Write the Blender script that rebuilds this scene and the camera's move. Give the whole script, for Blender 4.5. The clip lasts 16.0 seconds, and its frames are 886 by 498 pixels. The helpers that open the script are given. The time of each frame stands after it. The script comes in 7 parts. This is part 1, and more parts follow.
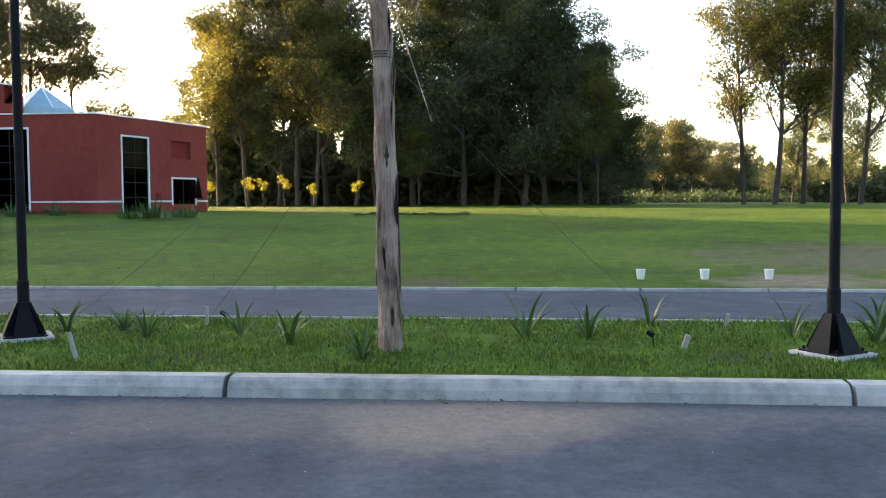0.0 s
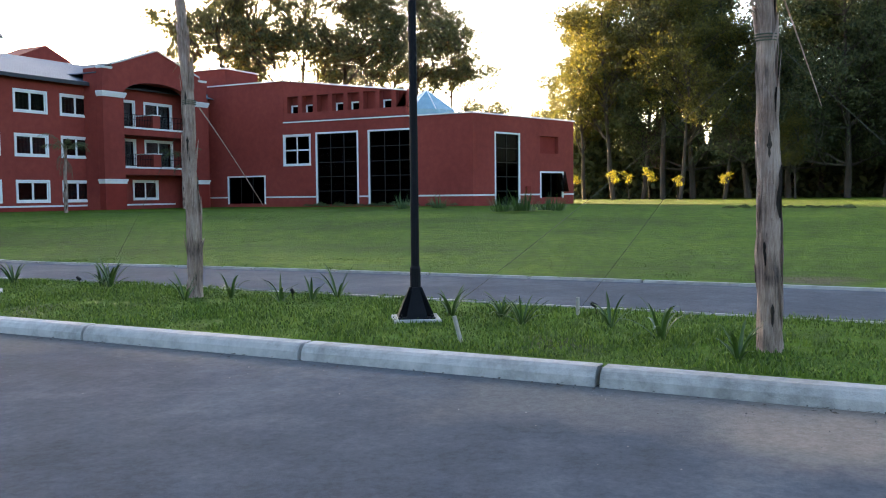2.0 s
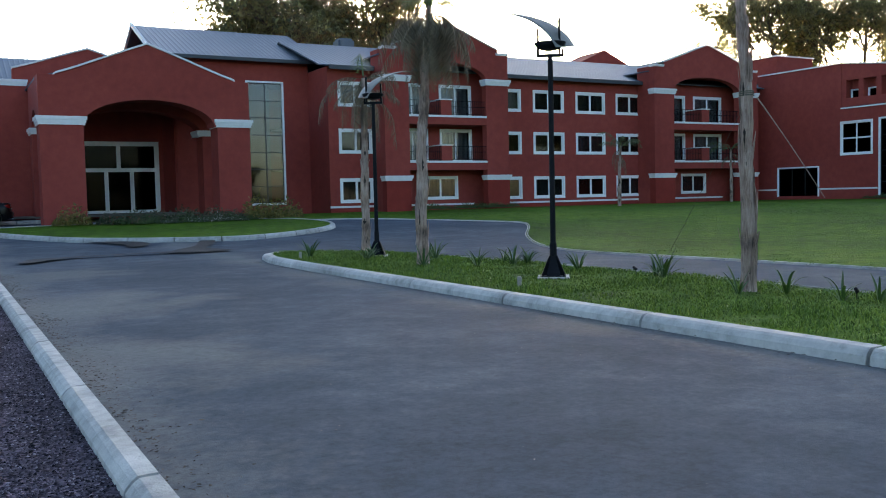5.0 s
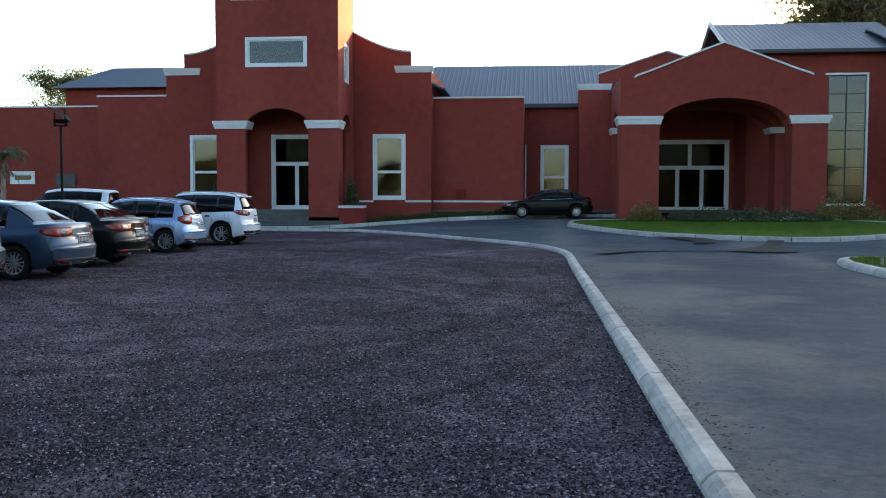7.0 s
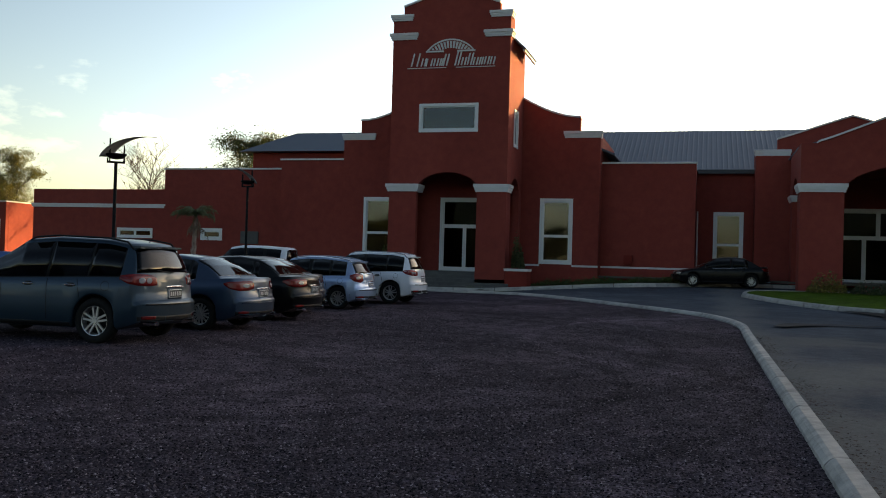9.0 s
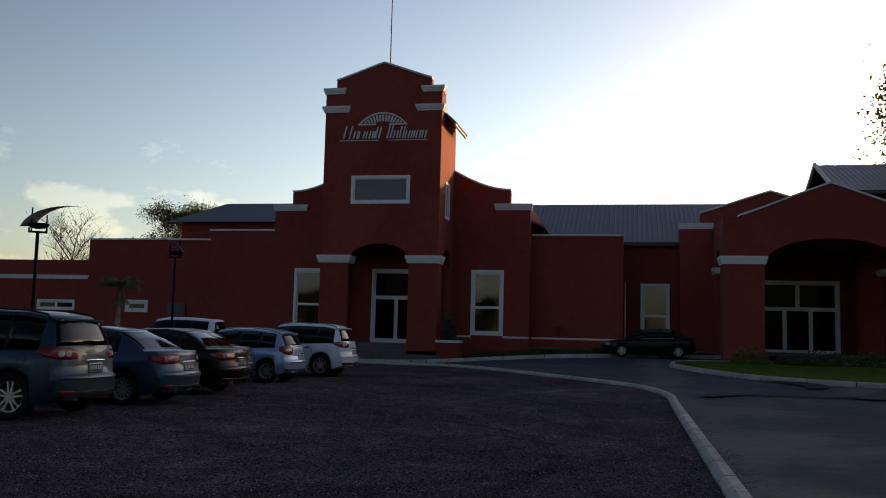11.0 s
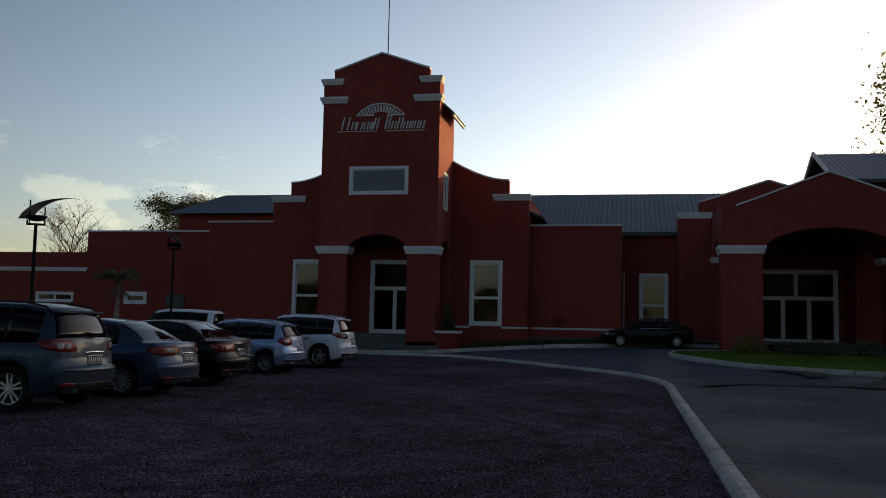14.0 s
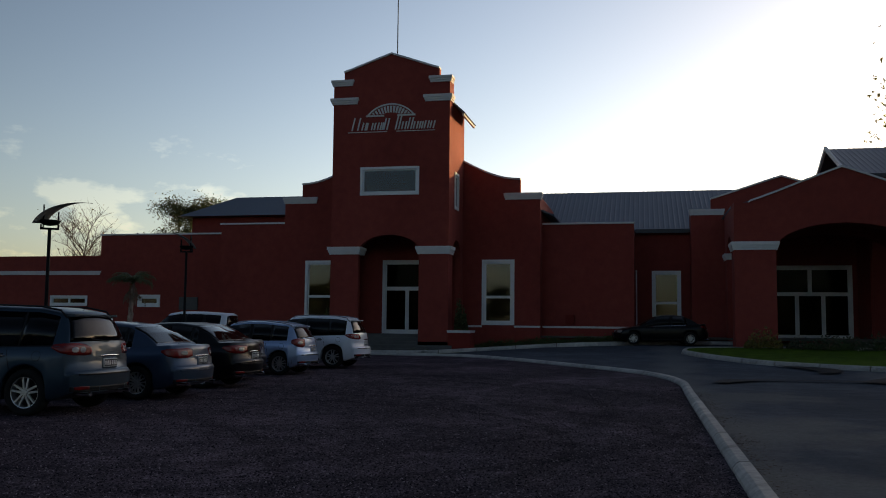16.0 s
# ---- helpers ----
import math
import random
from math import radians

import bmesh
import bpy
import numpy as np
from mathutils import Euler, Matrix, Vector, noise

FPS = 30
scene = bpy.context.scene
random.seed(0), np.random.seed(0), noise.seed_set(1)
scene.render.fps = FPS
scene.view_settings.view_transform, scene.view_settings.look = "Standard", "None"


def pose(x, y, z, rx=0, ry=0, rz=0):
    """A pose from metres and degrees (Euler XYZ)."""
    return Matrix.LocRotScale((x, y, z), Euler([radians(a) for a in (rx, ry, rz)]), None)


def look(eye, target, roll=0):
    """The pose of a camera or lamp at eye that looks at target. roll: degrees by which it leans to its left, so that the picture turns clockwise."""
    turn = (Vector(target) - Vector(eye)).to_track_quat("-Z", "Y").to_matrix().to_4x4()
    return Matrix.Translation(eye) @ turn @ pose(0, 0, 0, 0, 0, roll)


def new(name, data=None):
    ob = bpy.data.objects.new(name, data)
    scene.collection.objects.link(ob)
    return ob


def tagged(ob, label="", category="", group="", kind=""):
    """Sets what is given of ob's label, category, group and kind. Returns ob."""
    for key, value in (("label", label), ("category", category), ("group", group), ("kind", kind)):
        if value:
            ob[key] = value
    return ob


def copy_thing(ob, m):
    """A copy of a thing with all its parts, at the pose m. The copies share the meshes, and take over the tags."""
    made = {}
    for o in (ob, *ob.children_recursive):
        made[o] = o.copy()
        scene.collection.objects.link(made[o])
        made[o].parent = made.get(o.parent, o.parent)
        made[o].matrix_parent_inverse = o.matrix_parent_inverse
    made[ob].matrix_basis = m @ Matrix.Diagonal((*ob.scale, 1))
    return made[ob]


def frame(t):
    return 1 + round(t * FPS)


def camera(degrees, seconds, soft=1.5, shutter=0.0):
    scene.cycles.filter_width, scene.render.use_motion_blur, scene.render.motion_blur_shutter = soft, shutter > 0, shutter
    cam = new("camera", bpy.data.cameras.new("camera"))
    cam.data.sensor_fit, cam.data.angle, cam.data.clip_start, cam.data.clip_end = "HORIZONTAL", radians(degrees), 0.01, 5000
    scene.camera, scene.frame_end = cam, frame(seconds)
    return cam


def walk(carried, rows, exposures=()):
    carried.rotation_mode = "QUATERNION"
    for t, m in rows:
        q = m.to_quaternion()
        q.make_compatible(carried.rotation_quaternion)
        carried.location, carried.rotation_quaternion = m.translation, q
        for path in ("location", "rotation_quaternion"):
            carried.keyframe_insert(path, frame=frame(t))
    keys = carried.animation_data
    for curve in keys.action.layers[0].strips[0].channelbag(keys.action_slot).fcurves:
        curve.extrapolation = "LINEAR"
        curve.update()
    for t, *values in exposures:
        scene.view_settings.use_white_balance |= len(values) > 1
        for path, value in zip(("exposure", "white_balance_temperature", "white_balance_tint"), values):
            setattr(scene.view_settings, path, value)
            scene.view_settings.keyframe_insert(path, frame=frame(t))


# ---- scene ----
EXPOSURES = [(0.0, 2.47, 7050, 18), (2.0, 2.47, 6750, 17), (3.6, 2.40, 6500, 14), (6.0, 2.02, 6450, 11), (7.0, 2.06, 6900, 10), (8.2, 1.74, 7700, 10), (8.5, 1.46, 7800, 11), (9.0, 0.72, 8000, 14), (10.0, 0.10, 7700, 17), (12.3, -0.33, 7350, 19), (16.0, -0.35, 7300, 19)]
# The camera stands at chest height and turns on the spot, held at arm's length.
CAM_H, ARM = 1.45, 0.22
cam = camera(52.31, 16.0, soft=1.0)
TURNS = [  # seconds, yaw, pitch, roll
    (0.0, -85.49, -3.15, -0.29),
    (0.5, -78.62, -3.09, -0.32),
    (1.0, -73.96, -3.15, -0.49),
    (1.5, -67.87, -3.29, -0.59),
    (2.0, -62.71, -3.43, -0.61),
    (2.5, -56.66, -3.52, -0.74),
    (3.0, -51.78, -3.37, -0.76),
    (3.5, -47.10, -3.37, -0.67),
    (3.7, -44.64, -3.41, -0.61),
    (5.8, -18.39, -2.71, -1.09),
    (6.0, -15.13, -2.56, -0.81),
    (6.5, -3.95, -2.65, -0.41),
    (7.0, 5.58, -3.07, 0.11),
    (7.5, 15.37, -3.75, 0.22),
    (8.0, 17.63, -3.61, 0.68),
    (8.5, 17.74, -1.45, 1.14),
    (9.0, 16.04, 0.80, 1.65),
    (9.5, 15.05, 1.37, 2.08),
    (10.0, 14.16, 4.37, 2.24),
    (10.2, 12.99, 5.42, 2.10),
    (12.3, 11.45, 5.33, 1.27),
    (12.5, 11.58, 5.34, 1.43),
    (13.0, 11.67, 5.23, 1.30),
    (13.5, 11.88, 4.99, 1.22),
    (14.0, 11.74, 4.85, 1.21),
    (14.5, 11.72, 5.06, 1.27),
    (15.0, 12.37, 4.96, 0.96),
    (15.5, 12.74, 4.86, 0.64),
    (16.0, 12.48, 4.82, 0.61),
]


def held(yaw, pitch, roll):
    a, p = radians(yaw), radians(pitch)
    eye = Vector((-ARM * math.sin(a), ARM * math.cos(a), CAM_H))
    ahead = Vector((-math.sin(a) * math.cos(p), math.cos(a) * math.cos(p), math.sin(p)))
    return look(eye, eye + ahead, roll)


walk(cam, [(t, held(y, p, r)) for t, y, p, r in TURNS], exposures=EXPOSURES)

# ---- light: a low sun behind the hotel, and the evening sky ----
SUN_EL, SUN_AZ = 6.5, 38.0  # degrees above the horizon; from +y towards +x
world = bpy.data.worlds.new("evening_sky")
scene.world = world
world.use_nodes = True
wn, wl = world.node_tree.nodes, world.node_tree.links
sky = wn.new("ShaderNodeTexSky")
sky.sky_type, sky.sun_disc = "NISHITA", False
sky.sun_elevation, sky.sun_rotation = radians(SUN_EL), radians(SUN_AZ)
sky.air_density, sky.dust_density, sky.ozone_density = 0.85, 1.5, 1.5
wn["Background"].inputs["Strength"].default_value = 0.075
# thin broken cloud, low over the horizon all round
wco, wmap, wno, wrp = wn.new("ShaderNodeTexCoord"), wn.new("ShaderNodeMapping"), wn.new("ShaderNodeTexNoise"), wn.new("ShaderNodeValToRGB")
wmap.inputs["Scale"].default_value = (4.0, 4.0, 9.0)
wno.inputs["Scale"].default_value, wno.inputs["Detail"].default_value, wno.inputs["Roughness"].default_value = 2.4, 9, 0.58
wrp.color_ramp.elements[0].position, wrp.color_ramp.elements[1].position = 0.60, 0.68
wrp.color_ramp.elements[0].color, wrp.color_ramp.elements[1].color = (0, 0, 0, 1), (0.8, 0.8, 0.8, 1)
wbr, wmix = wn.new("ShaderNodeMixRGB"), wn.new("ShaderNodeMixRGB")
wbr.blend_type, wbr.inputs[0].default_value, wbr.inputs[2].default_value = "MULTIPLY", 1.0, (1.55, 1.38, 1.2, 1)
wl.new(wco.outputs["Generated"], wmap.inputs["Vector"])
wl.new(wmap.outputs[0], wno.inputs["Vector"])
wsep, wband, wmul = wn.new("ShaderNodeSeparateXYZ"), wn.new("ShaderNodeMapRange"), wn.new("ShaderNodeMath")
wband.inputs[1].default_value, wband.inputs[2].default_value, wband.inputs[3].default_value, wband.inputs[4].default_value = 0.14, 0.23, 0.10, -0.13
wmul.operation = "ADD"
wl.new(wco.outputs["Generated"], wsep.inputs[0])
wl.new(wsep.outputs[2], wband.inputs[0])
wl.new(wno.outputs["Fac"], wmul.inputs[0])
wl.new(wband.outputs[0], wmul.inputs[1])
wl.new(wmul.outputs[0], wrp.inputs[0])
wl.new(wrp.outputs[0], wmix.inputs[0])
wl.new(sky.outputs[0], wbr.inputs[1])
wl.new(sky.outputs[0], wmix.inputs[1])
wl.new(wbr.outputs[0], wmix.inputs[2])
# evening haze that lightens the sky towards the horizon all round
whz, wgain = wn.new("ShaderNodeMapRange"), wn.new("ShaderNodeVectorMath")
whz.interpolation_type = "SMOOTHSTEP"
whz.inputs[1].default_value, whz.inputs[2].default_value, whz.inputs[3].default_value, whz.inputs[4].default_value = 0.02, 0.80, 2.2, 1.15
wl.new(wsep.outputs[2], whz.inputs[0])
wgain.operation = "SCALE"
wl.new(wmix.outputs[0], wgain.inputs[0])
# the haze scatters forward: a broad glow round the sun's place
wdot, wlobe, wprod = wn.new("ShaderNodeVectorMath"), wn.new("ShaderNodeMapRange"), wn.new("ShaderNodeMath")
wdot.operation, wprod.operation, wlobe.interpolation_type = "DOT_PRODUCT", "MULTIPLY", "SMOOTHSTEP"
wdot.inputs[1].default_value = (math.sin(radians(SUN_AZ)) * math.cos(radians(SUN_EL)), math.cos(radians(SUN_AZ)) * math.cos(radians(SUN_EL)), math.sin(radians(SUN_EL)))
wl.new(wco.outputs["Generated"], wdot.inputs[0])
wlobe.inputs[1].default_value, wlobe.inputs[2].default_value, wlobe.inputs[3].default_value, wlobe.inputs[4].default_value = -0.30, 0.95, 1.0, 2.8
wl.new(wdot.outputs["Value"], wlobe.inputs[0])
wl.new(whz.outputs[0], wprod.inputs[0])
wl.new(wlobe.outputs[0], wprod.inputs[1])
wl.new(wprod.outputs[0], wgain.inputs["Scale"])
# away from the sun the evening sky turns bluer
wcool, wtint = wn.new("ShaderNodeMapRange"), wn.new("ShaderNodeMixRGB")
wcool.inputs[1].default_value, wcool.inputs[2].default_value, wcool.inputs[3].default_value, wcool.inputs[4].default_value = -0.6, 0.1, 1.0, 0.0
wtint.blend_type, wtint.inputs[2].default_value = "MULTIPLY", (0.90, 0.97, 1.09, 1)
wl.new(wdot.outputs["Value"], wcool.inputs[0])
wl.new(wcool.outputs[0], wtint.inputs[0])
wl.new(wgain.outputs[0], wtint.inputs[1])
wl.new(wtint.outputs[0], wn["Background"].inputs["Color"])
sun_data = bpy.data.lights.new("sun", "SUN")
sun_data.energy, sun_data.angle, sun_data.color = 5.0, radians(0.6), (1.0, 0.76, 0.34)
sun = new("sun", sun_data)
a, e = radians(SUN_AZ), radians(SUN_EL)
sun.matrix_world = look((0, 0, 60), (-math.sin(a) * math.cos(e), -math.cos(a) * math.cos(e), 60 - math.sin(e)))

# ---- materials ----


def surface(name, c1, c2, rough=0.8, scale=3.0, fine=40.0, bump=0.15, metal=0.0, c3=None, big=0.35, spec=0.5, dist=0.02, rand=0.0):
    """A procedural surface: two colours mixed by noise at two sizes, roughness and relief."""
    m = bpy.data.materials.new(name)
    m.use_nodes = True
    n, l = m.node_tree.nodes, m.node_tree.links
    b = n["Principled BSDF"]
    co = n.new("ShaderNodeTexCoord")
    na, nb = n.new("ShaderNodeTexNoise"), n.new("ShaderNodeTexNoise")
    na.inputs["Scale"].default_value, na.inputs["Detail"].default_value = big, 6
    nb.inputs["Scale"].default_value, nb.inputs["Detail"].default_value = scale, 8
    nb.inputs["Roughness"].default_value = 0.65
    l.new(co.outputs["Object"], na.inputs["Vector"])
    l.new(co.outputs["Object"], nb.inputs["Vector"])
    add = n.new("ShaderNodeMath")
    add.operation = "ADD"
    l.new(na.outputs["Fac"], add.inputs[0])
    l.new(nb.outputs["Fac"], add.inputs[1])
    half = n.new("ShaderNodeMapRange")
    half.inputs[1].default_value, half.inputs[2].default_value = 0.7, 1.3
    l.new(add.outputs[0], half.inputs[0])
    ramp = n.new("ShaderNodeValToRGB")
    ramp.color_ramp.elements[0].color, ramp.color_ramp.elements[1].color = (*c1, 1), (*c2, 1)
    if c3:
        el = ramp.color_ramp.elements.new(0.5)
        el.color = (*c3, 1)
    l.new(half.outputs[0], ramp.inputs[0])
    col = ramp.outputs[0]
    if rand:
        oi, hs, mr = n.new("ShaderNodeObjectInfo"), n.new("ShaderNodeHueSaturation"), n.new("ShaderNodeMapRange")
        mr.inputs[3].default_value, mr.inputs[4].default_value = 1 - rand, 1 + rand
        l.new(oi.outputs["Random"], mr.inputs[0])
        l.new(mr.outputs[0], hs.inputs["Value"])
        l.new(col, hs.inputs["Color"])
        col = hs.outputs[0]
    l.new(col, b.inputs["Base Color"])
    rr = n.new("ShaderNodeMapRange")
    rr.inputs[3].default_value, rr.inputs[4].default_value = max(rough - 0.1, 0.02), min(rough + 0.1, 1)
    l.new(nb.outputs["Fac"], rr.inputs[0])
    l.new(rr.outputs[0], b.inputs["Roughness"])
    b.inputs["Metallic"].default_value = metal
    b.inputs["Specular IOR Level"].default_value = spec
    if bump:
        nf, bp = n.new("ShaderNodeTexNoise"), n.new("ShaderNodeBump")
        nf.inputs["Scale"].default_value, nf.inputs["Detail"].default_value = fine, 6
        l.new(co.outputs["Object"], nf.inputs["Vector"])
        bp.inputs["Strength"].default_value, bp.inputs["Distance"].default_value = bump, dist
        l.new(nf.outputs["Fac"], bp.inputs["Height"])
        l.new(bp.outputs[0], b.inputs["Normal"])
    return m


def glass(name, tint, ior=1.6, rough=0.02):
    m = bpy.data.materials.new(name)
    m.use_nodes = True
    b = m.node_tree.nodes["Principled BSDF"]
    b.inputs["Base Color"].default_value = (*tint, 1)
    b.inputs["Transmission Weight"].default_value = 1.0
    b.inputs["IOR"].default_value, b.inputs["Roughness"].default_value = ior, rough
    return m


def leafy(name, c1, c2, rough=0.6, trans=0.3):
    """Leaves: colour that varies from leaf to leaf, lit through as well."""
    m = bpy.data.materials.new(name)
    m.use_nodes = True
    n, l = m.node_tree.nodes, m.node_tree.links
    b, out = n["Principled BSDF"], n["Material Output"]
    geo, ramp = n.new("ShaderNodeNewGeometry"), n.new("ShaderNodeValToRGB")
    ramp.color_ramp.elements[0].color, ramp.color_ramp.elements[1].color = (*c1, 1), (*c2, 1)
    l.new(geo.outputs["Random Per Island"], ramp.inputs[0])
    l.new(ramp.outputs[0], b.inputs["Base Color"])
    b.inputs["Roughness"].default_value = rough
    tr, mix = n.new("ShaderNodeBsdfTranslucent"), n.new("ShaderNodeMixShader")
    l.new(ramp.outputs[0], tr.inputs["Color"])
    mix.inputs[0].default_value = trans
    l.new(b.outputs[0], mix.inputs[1])
    l.new(tr.outputs[0], mix.inputs[2])
    l.new(mix.outputs[0], out.inputs["Surface"])
    return m




def fibrous(name, dark, pale, mid, across=14.0, along=1.6):
    """Bark whose grain runs up the trunk."""
    m = bpy.data.materials.new(name)
    m.use_nodes = True
    n, l = m.node_tree.nodes, m.node_tree.links
    b = n["Principled BSDF"]
    co, mp, na, nb, rp, bp, ad = n.new("ShaderNodeTexCoord"), n.new("ShaderNodeMapping"), n.new("ShaderNodeTexNoise"), n.new("ShaderNodeTexNoise"), n.new("ShaderNodeValToRGB"), n.new("ShaderNodeBump"), n.new("ShaderNodeMath")
    mp.inputs["Scale"].default_value = (across, across, along)
    l.new(co.outputs["Object"], mp.inputs["Vector"])
    na.inputs["Scale"].default_value, na.inputs["Detail"].default_value, na.inputs["Roughness"].default_value = 1.6, 9, 0.7
    nb.inputs["Scale"].default_value, nb.inputs["Detail"].default_value = 2.2, 4
    l.new(mp.outputs[0], na.inputs["Vector"])
    l.new(co.outputs["Object"], nb.inputs["Vector"])
    ad.operation = "ADD"
    l.new(na.outputs["Fac"], ad.inputs[0])
    l.new(nb.outputs["Fac"], ad.inputs[1])
    mr = n.new("ShaderNodeMapRange")
    mr.inputs[1].default_value, mr.inputs[2].default_value = 0.72, 1.28
    l.new(ad.outputs[0], mr.inputs[0])
    rp.color_ramp.elements[0].color, rp.color_ramp.elements[1].color = (*dark, 1), (*pale, 1)
    rp.color_ramp.elements.new(0.42).color = (*mid, 1)
    l.new(mr.outputs[0], rp.inputs[0])
    l.new(rp.outputs[0], b.inputs["Base Color"])
    b.inputs["Roughness"].default_value = 0.95
    bp.inputs["Strength"].default_value, bp.inputs["Distance"].default_value = 1.0, 0.03
    l.new(na.outputs["Fac"], bp.inputs["Height"])
    l.new(bp.outputs[0], b.inputs["Normal"])
    return m


STUCCO = surface("red_stucco", (0.215, 0.036, 0.027), (0.31, 0.059, 0.044), 0.88, 2.5, 60, 0.25, c3=(0.26, 0.046, 0.035), big=0.25, spec=0.25)
STUCCO_DEEP = surface("deep_red_stucco", (0.19, 0.022, 0.015), (0.25, 0.034, 0.024), 0.85, 2.5, 60, 0.25, spec=0.25)
CREAM = surface("cream_moulding", (0.62, 0.605, 0.60), (0.76, 0.74, 0.735), 0.7, 4, 60, 0.1)
PVC = surface("white_window_frame", (0.72, 0.73, 0.73), (0.80, 0.80, 0.80), 0.4, 5, 60, 0.03)
ROOF = surface("blue_grey_sheet_metal", (0.070, 0.090, 0.121), (0.106, 0.129, 0.163), 0.5, 1.2, 20, 0.05, metal=0.3, big=0.15)
GUTTER = surface("dark_gutter", (0.02, 0.025, 0.035), (0.035, 0.04, 0.05), 0.5, 4, 30, 0.05)
PANE = glass("window_glass", (0.32, 0.35, 0.37), 1.5)
PANE_DARK = glass("dark_tinted_glass", (0.06, 0.066, 0.075), 1.09)
PANE_DIM = glass("dim_door_glass", (0.05, 0.055, 0.06), 1.12)
PANE_MIRROR = glass("reflective_glass", (0.30, 0.31, 0.33), 1.62)
IRON = surface("black_painted_steel", (0.003, 0.0035, 0.005), (0.009, 0.010, 0.013), 0.6, 8, 120, 0.08, spec=0.12)
CONCRETE = surface("kerb_concrete", (0.22, 0.215, 0.20), (0.53, 0.51, 0.475), 0.9, 7.0, 70, 0.4, c3=(0.40, 0.385, 0.36), big=1.1, rand=0.10)
DARK_CONCRETE = surface("dark_step_concrete", (0.07, 0.07, 0.07), (0.12, 0.12, 0.115), 0.85, 3, 60, 0.2)
CURTAIN = surface("dark_curtain", (0.05, 0.055, 0.06), (0.10, 0.105, 0.11), 0.9, 5, 40, 0.2)
SHEER = surface("pale_sheer_curtain", (0.38, 0.38, 0.38), (0.55, 0.55, 0.54), 0.9, 5, 40, 0.2)
# plaster with the rooms' dimness in its colour, so windows look unlit
ROOM = surface("shaded_interior_plaster", (0.09, 0.075, 0.065), (0.13, 0.11, 0.095), 0.9, 2, 40, 0.05)

# ---- building blocks ----


def part(name, bm, material, parent=None, label="", smooth=False, m=None):
    me = bpy.data.meshes.new(name)
    if m is not None:
        bm.transform(m)
    bmesh.ops.recalc_face_normals(bm, faces=bm.faces)
    bm.to_mesh(me)
    bm.free()
    mats = material if isinstance(material, (list, tuple)) else [material]
    for x in mats:
        me.materials.append(x)
    if smooth:
        me.shade_smooth()
    ob = new(name, me)
    if parent is not None:
        ob.parent = parent
    if label:
        ob["label"] = label
    return ob


def thing(name, label, category, m=None, group="", kind=""):
    ob = new(name)
    ob.empty_display_size = 0.2
    if m is not None:
        ob.matrix_world = m
    return tagged(ob, label, category, group, kind)


def slab_box(bm, x0, x1, y0, y1, z0, z1, mat=0):
    r = bmesh.ops.create_cube(bm, size=1, matrix=Matrix.Translation(((x0 + x1) / 2, (y0 + y1) / 2, (z0 + z1) / 2)) @ Matrix.Diagonal((x1 - x0, y1 - y0, z1 - z0, 1)))
    for f in {f for v in r["verts"] for f in v.link_faces}:
        f.material_index = mat
    return r["verts"]


def box(*a):
    bm = bmesh.new()
    slab_box(bm, *a)
    return bm


def rounded(bm, width=0.02, seg=2):
    bmesh.ops.bevel(bm, geom=list(bm.edges), offset=width, segments=seg, affect="EDGES", clamp_overlap=True)
    return bm


def rod(bm, a, b, r0, r1=None, seg=8, mat=0):
    """A tapered round bar from a to b."""
    a, b = Vector(a), Vector(b)
    d = b - a
    m = Matrix.Translation((a + b) / 2) @ d.to_track_quat("Z", "Y").to_matrix().to_4x4()
    r = bmesh.ops.create_cone(bm, cap_ends=True, segments=seg, radius1=r0, radius2=r0 if r1 is None else r1, depth=d.length, matrix=m)
    for f in {f for v in r["verts"] for f in v.link_faces}:
        f.material_index = mat
    return r["verts"]


def sheet(outline, holes=(), thick=0.3):
    """A wall in its own plane: x along, z up, its outer face at y = 0 and its inner at y = thick."""
    bm = bmesh.new()
    edges = []
    for loop in (outline, *holes):
        vs = [bm.verts.new((u, 0, v)) for u, v in loop]
        edges += [bm.edges.new((vs[i], vs[(i + 1) % len(vs)])) for i in range(len(vs))]
    bmesh.ops.triangle_fill(bm, use_beauty=True, use_dissolve=False, edges=edges, normal=(0, -1, 0))
    r = bmesh.ops.extrude_face_region(bm, geom=list(bm.faces))
    bmesh.ops.translate(bm, verts=[g for g in r["geom"] if isinstance(g, bmesh.types.BMVert)], vec=(0, thick, 0))
    return bm


def rect(u0, u1, v0, v1):
    return [(u0, v0), (u1, v0), (u1, v1), (u0, v1)]


def at(x, y, z=0, turn=0):
    return Matrix.Translation((x, y, z)) @ Matrix.Rotation(radians(turn), 4, "Z")


def moulding(parent, m, u0, u1, v0, v1, deep=0.12, ret=0.0, name="cornice", mat=None, label="white moulded cornice"):
    """A stepped white band, standing proud of the wall; ret: how far it goes back round the sides."""
    bm = bmesh.new()
    h = v1 - v0
    for i, (a, b, d) in enumerate(((0, 0.28, 0.45), (0.28, 0.6, 0.7), (0.6, 1, 1))):
        slab_box(bm, u0 - deep * d, u1 + deep * d, -deep * d, max(ret, 0.02), v0 + h * a, v0 + h * b)
    return part(name, bm, mat or CREAM, parent, label, m=m)


